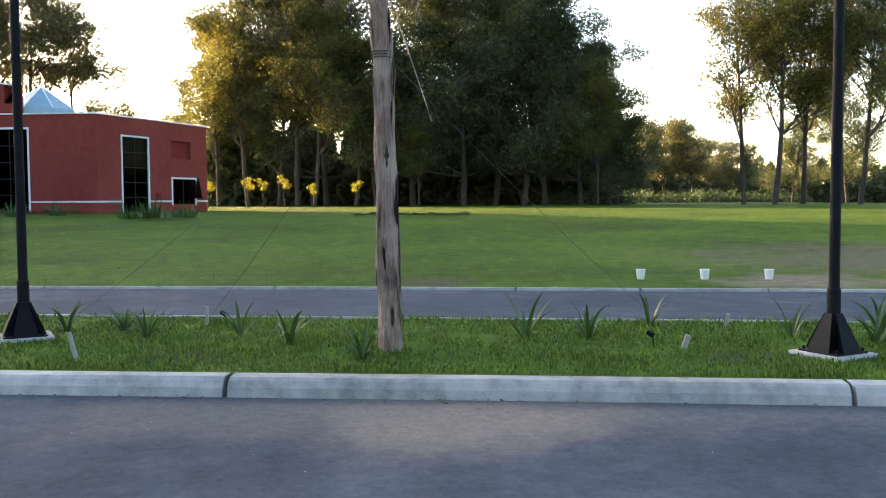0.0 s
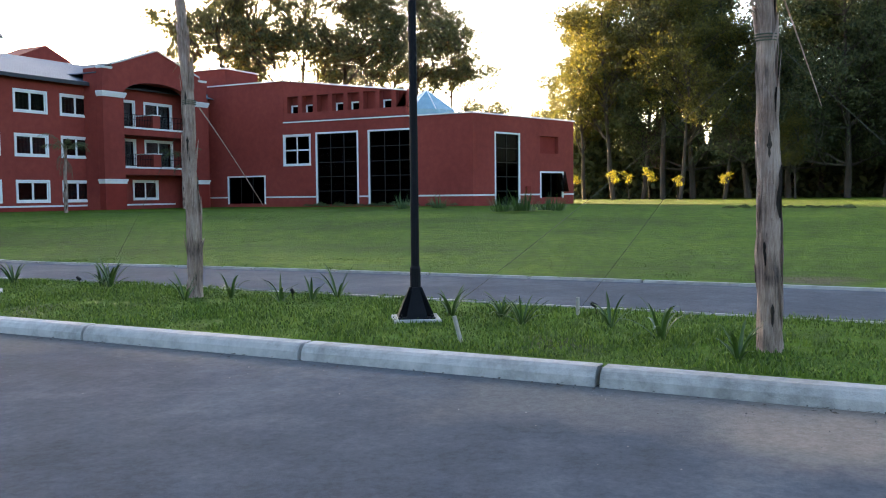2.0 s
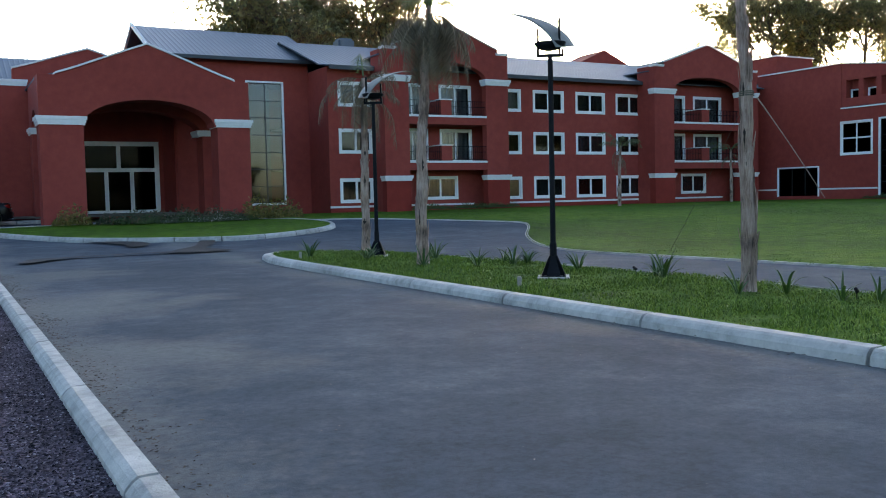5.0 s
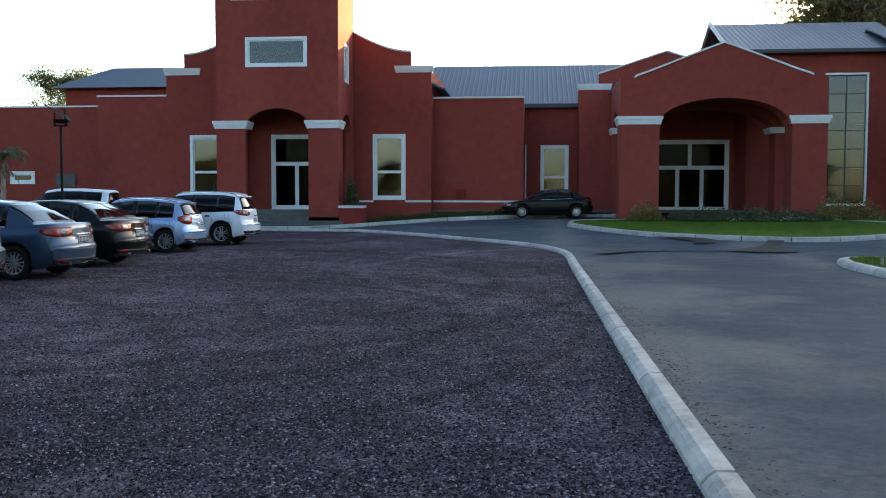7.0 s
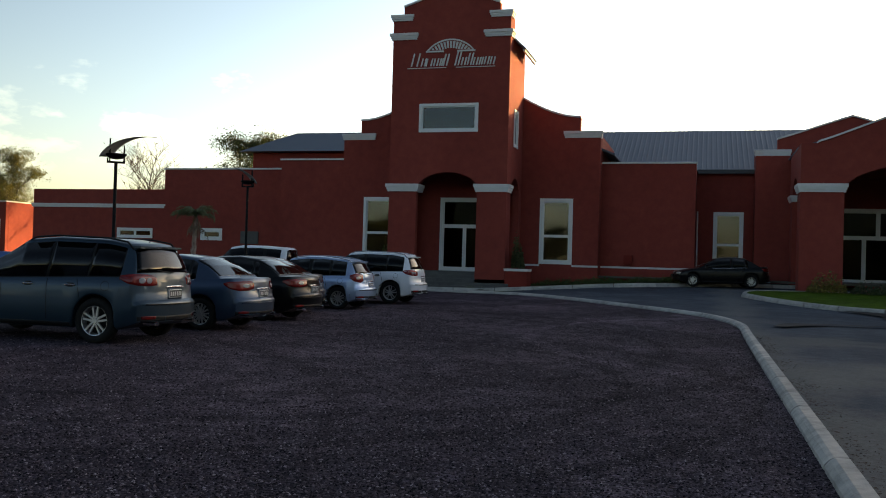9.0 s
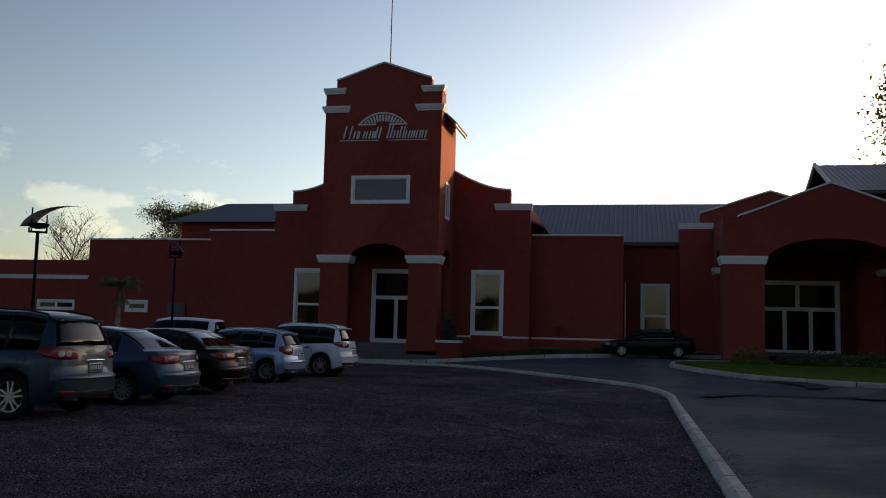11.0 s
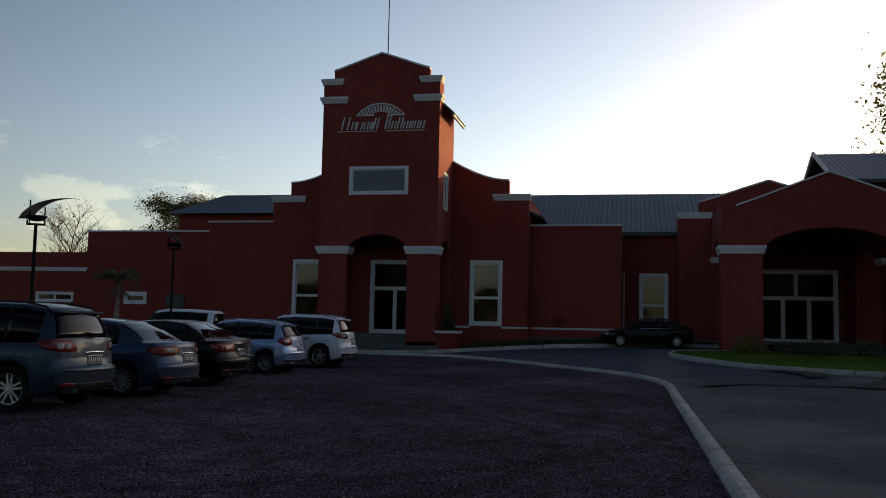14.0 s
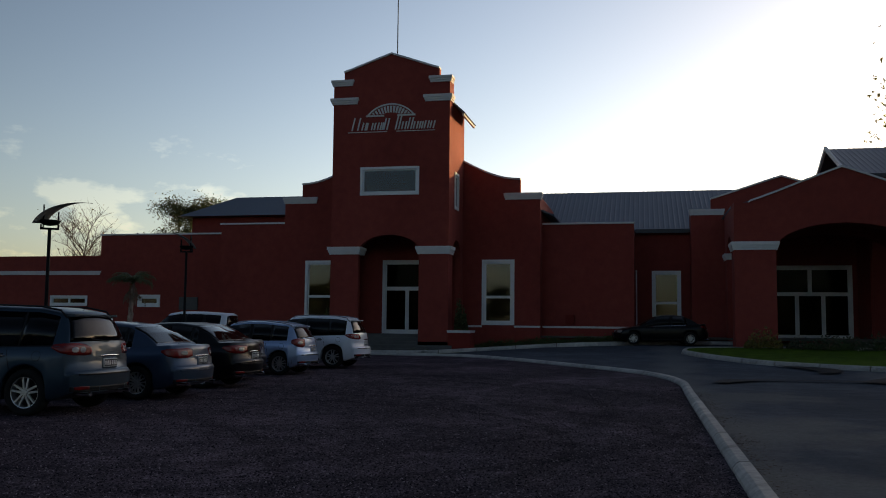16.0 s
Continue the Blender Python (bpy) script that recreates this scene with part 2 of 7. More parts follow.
def window(parent, m, u0, u1, v0, v1, cols=2, rows=(), frame_w=0.13, sash=0.07, proud=0.05, glazing=None, curtain=False, depth=0.16, cloth=None):
    """A framed window in a wall plane: surround, sashes and panes."""
    bm = bmesh.new()
    for a in ((u0, u1, v0, v0 + frame_w), (u0, u1, v1 - frame_w, v1), (u0, u0 + frame_w, v0 + frame_w, v1 - frame_w), (u1 - frame_w, u1, v0 + frame_w, v1 - frame_w)):
        slab_box(bm, a[0], a[1], -proud, depth, a[2], a[3])
    win = part("window", bm, PVC, parent, "white window surround", m=m)
    iu0, iu1, iv0, iv1 = u0 + frame_w, u1 - frame_w, v0 + frame_w, v1 - frame_w
    ys = [iv0, *[iv0 + (iv1 - iv0) * r for r in rows], iv1]
    for j in range(len(ys) - 1):
        n = cols if isinstance(cols, int) else cols[j]
        w = (iu1 - iu0) / n
        for i in range(n):
            a, b, c, d = iu0 + i * w, iu0 + (i + 1) * w, ys[j], ys[j + 1]
            s = bmesh.new()
            for q in ((a, b, c, c + sash), (a, b, d - sash, d), (a, a + sash, c + sash, d - sash), (b - sash, b, c + sash, d - sash)):
                slab_box(s, q[0], q[1], 0.02, 0.08, q[2], q[3])
            part("sash", s, PVC, win, m=m)
            p = part("pane", box(a + sash, b - sash, 0.045, 0.055, c + sash, d - sash), glazing or PANE, win, "reflecting window glass", m=m)
            p.visible_shadow = False
    if curtain:
        cb = bmesh.new()
        k = 24
        vs = [[cb.verts.new((iu0 + (iu1 - iu0) * i / k, 0.30 + 0.03 * math.sin(i * 2.1), z)) for z in (iv0, iv1)] for i in range(k + 1)]
        for i in range(k):
            cb.faces.new((vs[i][0], vs[i + 1][0], vs[i + 1][1], vs[i][1]))
        part("curtain", cb, cloth or CURTAIN, win, "drawn curtain", m=m)
    return win


def smooth01(a, b, x):
    u = min(1.0, max(0.0, (x - a) / (b - a)))
    return u * u * (3 - 2 * u)


def rise(x, y):
    """The ground's height: level by the road, rising towards the hotel."""
    return 0.7 * smooth01(24, 52, math.hypot(x, y)) * (0.15 + 0.85 * smooth01(-12, -1, x)) * smooth01(-60, 0, y + 0.3 * x)

# ---- ground ----
ASPHALT = surface("worn_asphalt", (0.048, 0.060, 0.074), (0.100, 0.119, 0.141), 0.95, 1.9, 130, 0.6, c3=(0.068, 0.081, 0.099), big=0.35, spec=0.06, dist=0.01)


def dusted(m, lines, dust):
    """Lets pale sandy dust lie in uneven patches along lines x = const."""
    n, l = m.node_tree.nodes, m.node_tree.links
    b = n["Principled BSDF"]
    old = b.inputs["Base Color"].links[0].from_socket
    co, sep = n.new("ShaderNodeTexCoord"), n.new("ShaderNodeSeparateXYZ")
    l.new(co.outputs["Object"], sep.inputs[0])
    nz, nf = n.new("ShaderNodeTexNoise"), n.new("ShaderNodeTexNoise")
    nz.inputs["Scale"].default_value, nz.inputs["Detail"].default_value = 0.42, 5
    nf.inputs["Scale"].default_value, nf.inputs["Detail"].default_value = 9.0, 8
    l.new(co.outputs["Object"], nz.inputs["Vector"])
    l.new(co.outputs["Object"], nf.inputs["Vector"])
    total = None
    for x, reach in lines:
        d, a, r = n.new("ShaderNodeMath"), n.new("ShaderNodeMath"), n.new("ShaderNodeMapRange")
        d.operation, d.inputs[1].default_value, a.operation = "SUBTRACT", x, "ABSOLUTE"
        l.new(sep.outputs[0], d.inputs[0])
        l.new(d.outputs[0], a.inputs[0])
        r.inputs[1].default_value, r.inputs[2].default_value, r.inputs[3].default_value, r.inputs[4].default_value = 0.0, reach, 0.55, 0.0
        l.new(a.outputs[0], r.inputs[0])
        if total is None:
            total = r.outputs[0]
        else:
            mx = n.new("ShaderNodeMath")
            mx.operation = "MAXIMUM"
            l.new(total, mx.inputs[0])
            l.new(r.outputs[0], mx.inputs[1])
            total = mx.outputs[0]
    s1, s2, r2 = n.new("ShaderNodeMath"), n.new("ShaderNodeMath"), n.new("ShaderNodeMapRange")
    s1.operation = s2.operation = "ADD"
    s2.inputs[1].default_value = 0.0
    l.new(total, s1.inputs[0])
    l.new(nz.outputs["Fac"], s1.inputs[1])
    sc = n.new("ShaderNodeMath")
    sc.operation, sc.inputs[1].default_value = "MULTIPLY_ADD", 0.35
    l.new(nf.outputs["Fac"], sc.inputs[0])
    l.new(s1.outputs[0], sc.inputs[2])
    r2.inputs[1].default_value, r2.inputs[2].default_value, r2.inputs[3].default_value, r2.inputs[4].default_value = 0.90, 1.22, 0.0, 0.85
    l.new(sc.outputs[0], r2.inputs[0])
    mix = n.new("ShaderNodeMixRGB")
    mix.inputs[2].default_value = (*dust, 1)
    l.new(r2.outputs[0], mix.inputs[0])
    l.new(old, mix.inputs[1])
    l.new(mix.outputs[0], b.inputs["Base Color"])


def grained(m, scale, low, high):
    """Grit in the binder: a fine speckle over the tone."""
    n, l = m.node_tree.nodes, m.node_tree.links
    b = n["Principled BSDF"]
    old = b.inputs["Base Color"].links[0].from_socket
    co, nz, mr, mx = n.new("ShaderNodeTexCoord"), n.new("ShaderNodeTexNoise"), n.new("ShaderNodeMapRange"), n.new("ShaderNodeMixRGB")
    nz.inputs["Scale"].default_value, nz.inputs["Detail"].default_value, nz.inputs["Roughness"].default_value = scale, 10, 0.8
    l.new(co.outputs["Object"], nz.inputs["Vector"])
    mr.inputs[1].default_value, mr.inputs[2].default_value, mr.inputs[3].default_value, mr.inputs[4].default_value = 0.32, 0.68, low, high
    l.new(nz.outputs["Fac"], mr.inputs[0])
    mx.blend_type, mx.inputs[0].default_value = "MULTIPLY", 1.0
    l.new(old, mx.inputs[1])
    l.new(mr.outputs[0], mx.inputs[2])
    l.new(mx.outputs[0], b.inputs["Base Color"])


dusted(ASPHALT, ((6.85, 1.5), (1.05, 1.7)), (0.138, 0.142, 0.144))


def pebbly(m, scale):
    """Loose stones: each cell its own tone, with relief between the cells."""
    n, l = m.node_tree.nodes, m.node_tree.links
    b = n["Principled BSDF"]
    old = b.inputs["Base Color"].links[0].from_socket
    co, vo, hs, mr, bp = n.new("ShaderNodeTexCoord"), n.new("ShaderNodeTexVoronoi"), n.new("ShaderNodeMixRGB"), n.new("ShaderNodeValToRGB"), n.new("ShaderNodeBump")
    vo.inputs["Scale"].default_value = scale
    l.new(co.outputs["Object"], vo.inputs["Vector"])
    l.new(vo.outputs["Color"], mr.inputs[0])
    mr.color_ramp.elements[0].color, mr.color_ramp.elements[1].color = (0.12, 0.12, 0.12, 1), (2.5, 2.4, 2.45, 1)
    hs.blend_type, hs.inputs[0].default_value = "MULTIPLY", 1.0
    l.new(old, hs.inputs[1])
    l.new(mr.outputs[0], hs.inputs[2])
    l.new(hs.outputs[0], b.inputs["Base Color"])
    bp.inputs["Strength"].default_value, bp.inputs["Distance"].default_value, bp.invert = 1.0, 0.03, True
    l.new(vo.outputs["Distance"], bp.inputs["Height"])
    l.new(bp.outputs[0], b.inputs["Normal"])


def worn(m, centre, reach, soil):
    """Bares uneven soil through the grass round a spot."""
    n, l = m.node_tree.nodes, m.node_tree.links
    b = n["Principled BSDF"]
    old = b.inputs["Base Color"].links[0].from_socket
    co, ds, nz, mr, ad, r2, mix = n.new("ShaderNodeTexCoord"), n.new("ShaderNodeVectorMath"), n.new("ShaderNodeTexNoise"), n.new("ShaderNodeMapRange"), n.new("ShaderNodeMath"), n.new("ShaderNodeMapRange"), n.new("ShaderNodeMixRGB")
    ds.operation, ds.inputs[1].default_value = "DISTANCE", centre
    l.new(co.outputs["Object"], ds.inputs[0])
    nz.inputs["Scale"].default_value, nz.inputs["Detail"].default_value = 0.9, 8
    l.new(co.outputs["Object"], nz.inputs["Vector"])
    mr.inputs[1].default_value, mr.inputs[2].default_value, mr.inputs[3].default_value, mr.inputs[4].default_value = 0, reach, 0.5, -0.35
    l.new(ds.outputs["Value"], mr.inputs[0])
    ad.operation = "ADD"
    l.new(mr.outputs[0], ad.inputs[0])
    l.new(nz.outputs["Fac"], ad.inputs[1])
    r2.inputs[1].default_value, r2.inputs[2].default_value, r2.inputs[4].default_value = 0.45, 0.8, 0.8
    l.new(ad.outputs[0], r2.inputs[0])
    mix.inputs[2].default_value = (*soil, 1)
    l.new(r2.outputs[0], mix.inputs[0])
    l.new(old, mix.inputs[1])
    l.new(mix.outputs[0], b.inputs["Base Color"])


GRAVEL = surface("dark_purple_gravel", (0.025, 0.021, 0.029), (0.121, 0.100, 0.124), 0.95, 2.2, 60, 0.9, c3=(0.052, 0.043, 0.055), big=0.28, spec=0.05, dist=0.03)
pebbly(GRAVEL, 44.0)


def tracked(m, rings):
    """Tyre tracks: stones pressed dark along uneven arcs (centre, radius, half width)."""
    n, l = m.node_tree.nodes, m.node_tree.links
    b = n["Principled BSDF"]
    co, nz = n.new("ShaderNodeTexCoord"), n.new("ShaderNodeTexNoise")
    nz.inputs["Scale"].default_value, nz.inputs["Detail"].default_value = 1.3, 6
    l.new(co.outputs["Object"], nz.inputs["Vector"])
    for centre, radius, half, tone in rings:
        old = b.inputs["Base Color"].links[0].from_socket
        ds, sb, ab, mr, ml, mx = n.new("ShaderNodeVectorMath"), n.new("ShaderNodeMath"), n.new("ShaderNodeMath"), n.new("ShaderNodeMapRange"), n.new("ShaderNodeMath"), n.new("ShaderNodeMixRGB")
        ds.operation, ds.inputs[1].default_value = "DISTANCE", (*centre, 0)
        sb.operation, sb.inputs[1].default_value, ab.operation, ml.operation = "SUBTRACT", radius, "ABSOLUTE", "MULTIPLY"
        l.new(co.outputs["Object"], ds.inputs[0])
        l.new(ds.outputs["Value"], sb.inputs[0])
        l.new(sb.outputs[0], ab.inputs[0])
        mr.inputs[1].default_value, mr.inputs[2].default_value, mr.inputs[3].default_value, mr.inputs[4].default_value = half * 0.4, half, 1.25, 0.0
        l.new(ab.outputs[0], mr.inputs[0])
        l.new(mr.outputs[0], ml.inputs[0])
        l.new(nz.outputs["Fac"], ml.inputs[1])
        mx.blend_type, mx.inputs[2].default_value = "MULTIPLY", (tone, tone, tone, 1)
        l.new(ml.outputs[0], mx.inputs[0])
        l.new(old, mx.inputs[1])
        l.new(mx.outputs[0], b.inputs["Base Color"])


tracked(GRAVEL, (((-6.5, 11.0), 5.6, 0.16, 0.45), ((-6.5, 11.0), 7.1, 0.16, 0.5), ((-9.0, 16.0), 8.4, 0.2, 0.5), ((-9.0, 16.0), 9.9, 0.2, 0.5), ((6.0, 20.0), 9.5, 0.2, 1.7), ((-14, 4.0), 11.5, 0.25, 0.55)))
worn(GRAVEL, (-2.3, 4.5, 0), 0.55, (0.16, 0.145, 0.15))
LAWN = surface("mown_lawn", (0.034, 0.060, 0.006), (0.112, 0.176, 0.015), 0.95, 1.7, 60, 0.8, c3=(0.062, 0.122, 0.007), big=0.13, spec=0.1, dist=0.05)


worn(LAWN, (22.0, -10.0, 0.2), 11.5, (0.135, 0.118, 0.085))
worn(LAWN, (16.2, -5.0, 0), 3.0, (0.24, 0.19, 0.145))
worn(LAWN, (16.0, 1.4, 0), 1.6, (0.10, 0.08, 0.055))
worn(ASPHALT, (6.75, 0.5, 0), 2.9, (0.165, 0.155, 0.145))
worn(ASPHALT, (6.35, 0.25, 0), 1.7, (0.24, 0.20, 0.165))
worn(ASPHALT, (6.3, 2.6, 0), 1.5, (0.125, 0.126, 0.125))
worn(ASPHALT, (1.3, 9.0, 0), 3.2, (0.150, 0.152, 0.150))
worn(ASPHALT, (1.7, 14.5, 0), 3.6, (0.150, 0.152, 0.150))
worn(ASPHALT, (2.2, 21.0, 0), 3.0, (0.125, 0.128, 0.13))
worn(ASPHALT, (6.5, 8.5, 0), 1.6, (0.115, 0.117, 0.118))
grained(ASPHALT, 16.0, 0.74, 1.28)
for spot in ((8.0, -2.0), (7.9, 3.0), (7.8, 9.6)):
    worn(LAWN, (*spot, 0.1), 0.9, (0.055, 0.055, 0.028))
grained(LAWN, 3.5, 0.6, 1.45)
FIELD = surface("dry_field_grass", (0.06, 0.085, 0.022), (0.15, 0.15, 0.055), 0.95, 0.8, 30, 0.8, big=0.05, spec=0.1, dist=0.06)
SOIL = surface("planting_soil", (0.035, 0.024, 0.015), (0.07, 0.05, 0.032), 0.95, 5, 50, 0.8)


def terrain(name, outline, lift, material, step, label, category, kind="structure"):
    """A sheet of ground over a closed outline that follows the rise of the land."""
    bm = bmesh.new()
    vs = [bm.verts.new((x, y, 0)) for x, y in outline]
    edges = [bm.edges.new((vs[i], vs[(i + 1) % len(vs)])) for i in range(len(vs))]
    bmesh.ops.triangle_fill(bm, use_beauty=True, use_dissolve=False, edges=edges, normal=(0, 0, 1))
    xs, ys = [p[0] for p in outline], [p[1] for p in outline]
    for axis, lo, hi in ((0, min(xs), max(xs)), (1, min(ys), max(ys))):
        c = math.ceil(lo / step) * step
        while c < hi:
            co, no = ((c, 0, 0), (1, 0, 0)) if axis == 0 else ((0, c, 0), (0, 1, 0))
            if abs(c) < 130:
                bmesh.ops.bisect_plane(bm, geom=[*bm.verts, *bm.edges, *bm.faces], plane_co=co, plane_no=no)
            c += step
    for v in bm.verts:
        v.co.z = rise(v.co.x, v.co.y) + lift
    for f in bm.faces:
        if f.normal.z < 0:
            f.normal_flip()
    me = bpy.data.meshes.new(name)
    bm.to_mesh(me)
    bm.free()
    me.materials.append(material)
    return tagged(new(name, me), label, category, kind=kind)


def spline(pts, n=6):
    """A smooth line through the points."""
    out = []
    p = [pts[0], *pts, pts[-1]]
    for i in range(1, len(p) - 2):
        a, b, c, d = (Vector(q) for q in p[i - 1:i + 3])
        for k in range(n):
            t = k / n
            out.append(tuple(0.5 * (2 * b + (c - a) * t + (2 * a - 5 * b + 4 * c - d) * t * t + (3 * b - a - 3 * c + d) * t ** 3)))
    return [*out, tuple(pts[-1])]


KX, NX, GX = 6.85, 0.87, 10.35  # far kerb, near kerb, the median's inner edge
GRAVEL_EDGE = spline([(NX, -60), (NX, -30), (NX, 0), (NX, 19), (0.85, 24.4), (0.25, 27.4), (-0.8, 29.2), (-2.75, 31.4), (-5.2, 34.3), (-8.0, 37.5), (-12.0, 39.9), (-17, 41), (-22, 41.2), (-40, 41.2)], 5)
LAWN_EDGE = spline([(14.2, -60), (14.5, -20), (14.75, -6), (14.95, 4), (14.8, 12), (14.45, 17.8), (14.7, 20.0), (15.6, 22.3), (17.5, 25.6), (20.2, 29.4), (21.2, 31.6), (20.4, 33.9), (18.9, 37.2), (17.3, 39.6), (15.4, 40.6), (14.6, 42.0), (14.4, 44.5)], 5)
MEDIAN_IN = [(GX - 0.5, -60), (GX - 0.35, -20), (GX - 0.1, -5), (GX + 0.1, 4), (GX + 0.25, 12), (GX, 18), (9.6, 21.5)]
MEDIAN = [(KX - 0.2, -60), (KX - 0.02, -10), (KX + 0.1, 0), (KX + 0.1, 18.5), (7.05, 20.97), (7.38, 22.53), (8.0, 23.2), (8.76, 22.92), *reversed(MEDIAN_IN)]
ISLAND = spline([(1.55, 39.0), (2.4, 36.7), (4.0, 33.8), (5.8, 32.3), (7.6, 31.3), (9.5, 30.8), (12.3, 32.3), (14.2, 34.6), (14.9, 37.6), (14.2, 40.2), (11.5, 41.6), (7.5, 42.0), (3.6, 42.0), (1.9, 41.2), (1.55, 39.0)], 4)[:-1]
BED_EDGE = spline([(-13.5, 41.9), (-9.8, 42.2), (-8.2, 43.2), (-7.2, 43.9), (-4.6, 44.6), (-1.9, 45.0), (0.8, 46.6), (4.5, 47.6)], 5)

terrain("ground", rect(-900, 900, -900, 900), -0.06, FIELD, 6.5, "wide rough field of dry evening grass", "ground")
terrain("gravel_lot", [(-70, -60), *GRAVEL_EDGE, (-70, 41.2)], 0.0, GRAVEL, 5.3, "parking lot of loose dark purple gravel", "parking lot")
terrain("road", [*GRAVEL_EDGE, (-40, 47), (24, 47), (22, 30), (14.2, -60)], -0.035, ASPHALT, 4.7, "worn grey asphalt road and hotel driveway", "road")
terrain("lawn", [*LAWN_EDGE, (14.4, 47.9), (70, 47.9), (130, 60), (130, -60)], 0.0, LAWN, 5.9, "mown green lawn in front of the hotel", "lawn")
terrain("median_grass", MEDIAN, 0.10, LAWN, 3.1, "grassy strip between road and driveway", "grass strip")
terrain("island_grass", ISLAND, 0.10, LAWN, 3.7, "grass and flower island before the porch", "grass island")
terrain("facade_bed", [*BED_EDGE, (4.5, 53), (-13.5, 53)], 0.10, SOIL, 3.3, "planting bed along the hotel wall", "flower bed")


def kerb_run(line, width, top, base, piece, name, label, closed=False, inward=1, gap=0.02, odd={}):
    """Concrete kerb stones laid along a line, each a piece of its own."""
    run = thing(name, label, "kerb", kind="structure")
    pts = [Vector(p) for p in line] + ([Vector(line[0])] if closed else [])
    dist = [0.0]
    for p, q in zip(pts, pts[1:]):
        dist.append(dist[-1] + (q - p).length)

    def along(s):
        for i in range(len(pts) - 1):
            if s <= dist[i + 1] or i == len(pts) - 2:
                d = pts[i + 1] - pts[i]
                return pts[i] + d * ((s - dist[i]) / max(d.length, 1e-6)), d.normalized()

    s, count = 0.0, 0
    while s < dist[-1] - 0.2:
        e = min(s + odd.get(count, piece), dist[-1])
        count += 1
        bm = bmesh.new()
        rows = []
        k = max(1, round((e - s) / 0.7))
        for i in range(k + 1):
            u = s + gap + (e - s - 2 * gap) * i / k
            p, d = along(u)
            o = Vector((-d.y, d.x)) * inward
            z = rise(p.x, p.y)
            prof = ((-0.045, base), (-0.035, top * 0.35), (0.0, top - 0.022), (0.035, top), (width, top + 0.004), (width, base))
            rows.append([bm.verts.new((p.x + o.x * w, p.y + o.y * w, z + h + (random.uniform(-0.004, 0.004) if h == top else 0))) for w, h in prof])
        for r0, r1 in zip(rows, rows[1:]):
            for j in range(6):
                bm.faces.new((r0[j], r0[(j + 1) % 6], r1[(j + 1) % 6], r1[j]))
        bm.faces.new(rows[0])
        bm.faces.new(rows[-1][::-1])
        part("kerb_stone", bm, CONCRETE, run)
        s = e
    return run


kerb_run([(KX - 0.35, -25.8), (KX - 0.12, -9), (KX, -0.6), *[(KX, y) for y in (2.2, 5.0, 7.8, 10.6, 13.4, 16.2, 18.5)], (6.95, 21.0), (7.3, 22.6), (8.0, 23.3), (8.8, 23.0), (9.6, 21.5)], 0.18, 0.108, -0.06, 2.8, "road_kerb", "pale concrete kerb along the road, with open joints", inward=-1, odd={7: 3.8, 8: 4.6})
kerb_run([p for p in GRAVEL_EDGE if p[1] > -25], 0.135, 0.10, -0.06, 2.6, "lot_kerb", "pale concrete kerb round the gravel lot", inward=-1, gap=0.02)
kerb_run([p for p in LAWN_EDGE if p[1] > -25], 0.06, 0.006, -0.06, 2.0, "lawn_kerb", "low pale kerb along the lawn", inward=-1)
kerb_run([p for p in MEDIAN_IN if p[1] > -26], 0.10, 0.115, -0.06, 2.0, "median_kerb", "thin pale concrete edging of the median")
kerb_run(ISLAND, 0.16, 0.13, -0.06, 1.6, "island_kerb", "pale concrete kerb round the grass island", closed=True, inward=1)
kerb_run(BED_EDGE, 0.16, 0.13, -0.06, 2.0, "bed_kerb", "pale concrete kerb before the planting bed")

# ---- the hotel: tower and lobby ----
TY, FY, BY, RY = 43.5, 47.2, 48.2, 52.0  # front planes: tower, stepped facade, side block, recessed wall


def pitch(t):
    """How a gable rises from its shoulder (0) to its peak (1): nearly straight, flatter at the shoulder."""
    return t ** 1.12 * 0.85 + 0.15 * math.sin(t * math.pi / 2)


def corrugated(parent, a, b, c, d, label, pitch=0.28, name="roof"):
    """A ribbed metal roof on the quad a (eave left), b (eave right), c (ridge right), d (ridge left)."""
    a, b, c, d = (Vector(p) for p in (a, b, c, d))
    n = (b - a).cross(d - a).normalized()
    if n.z < 0:
        n = -n
    k = max(2, round((b - a).length / pitch)) * 4
    bm = bmesh.new()
    rows = []
    for i in range(k + 1):
        t = i / k
        up = n * (0.022 if i % 4 == 0 else 0.0)
        lo, hi = a.lerp(b, t), d.lerp(c, t)
        rows.append((bm.verts.new(lo + up), bm.verts.new(hi + up), bm.verts.new(lo - n * 0.06), bm.verts.new(hi - n * 0.06)))
    for p, q in zip(rows, rows[1:]):
        bm.faces.new((p[0], q[0], q[1], p[1]))
        bm.faces.new((p[2], p[3], q[3], q[2]))
        bm.faces.new((p[0], p[2], q[2], q[0]))
        bm.faces.new((p[1], q[1], q[3], p[3]))
    for r in (rows[0], rows[-1]):
        bm.faces.new((r[0], r[1], r[3], r[2]))
    return part(name, bm, ROOF, parent, label)


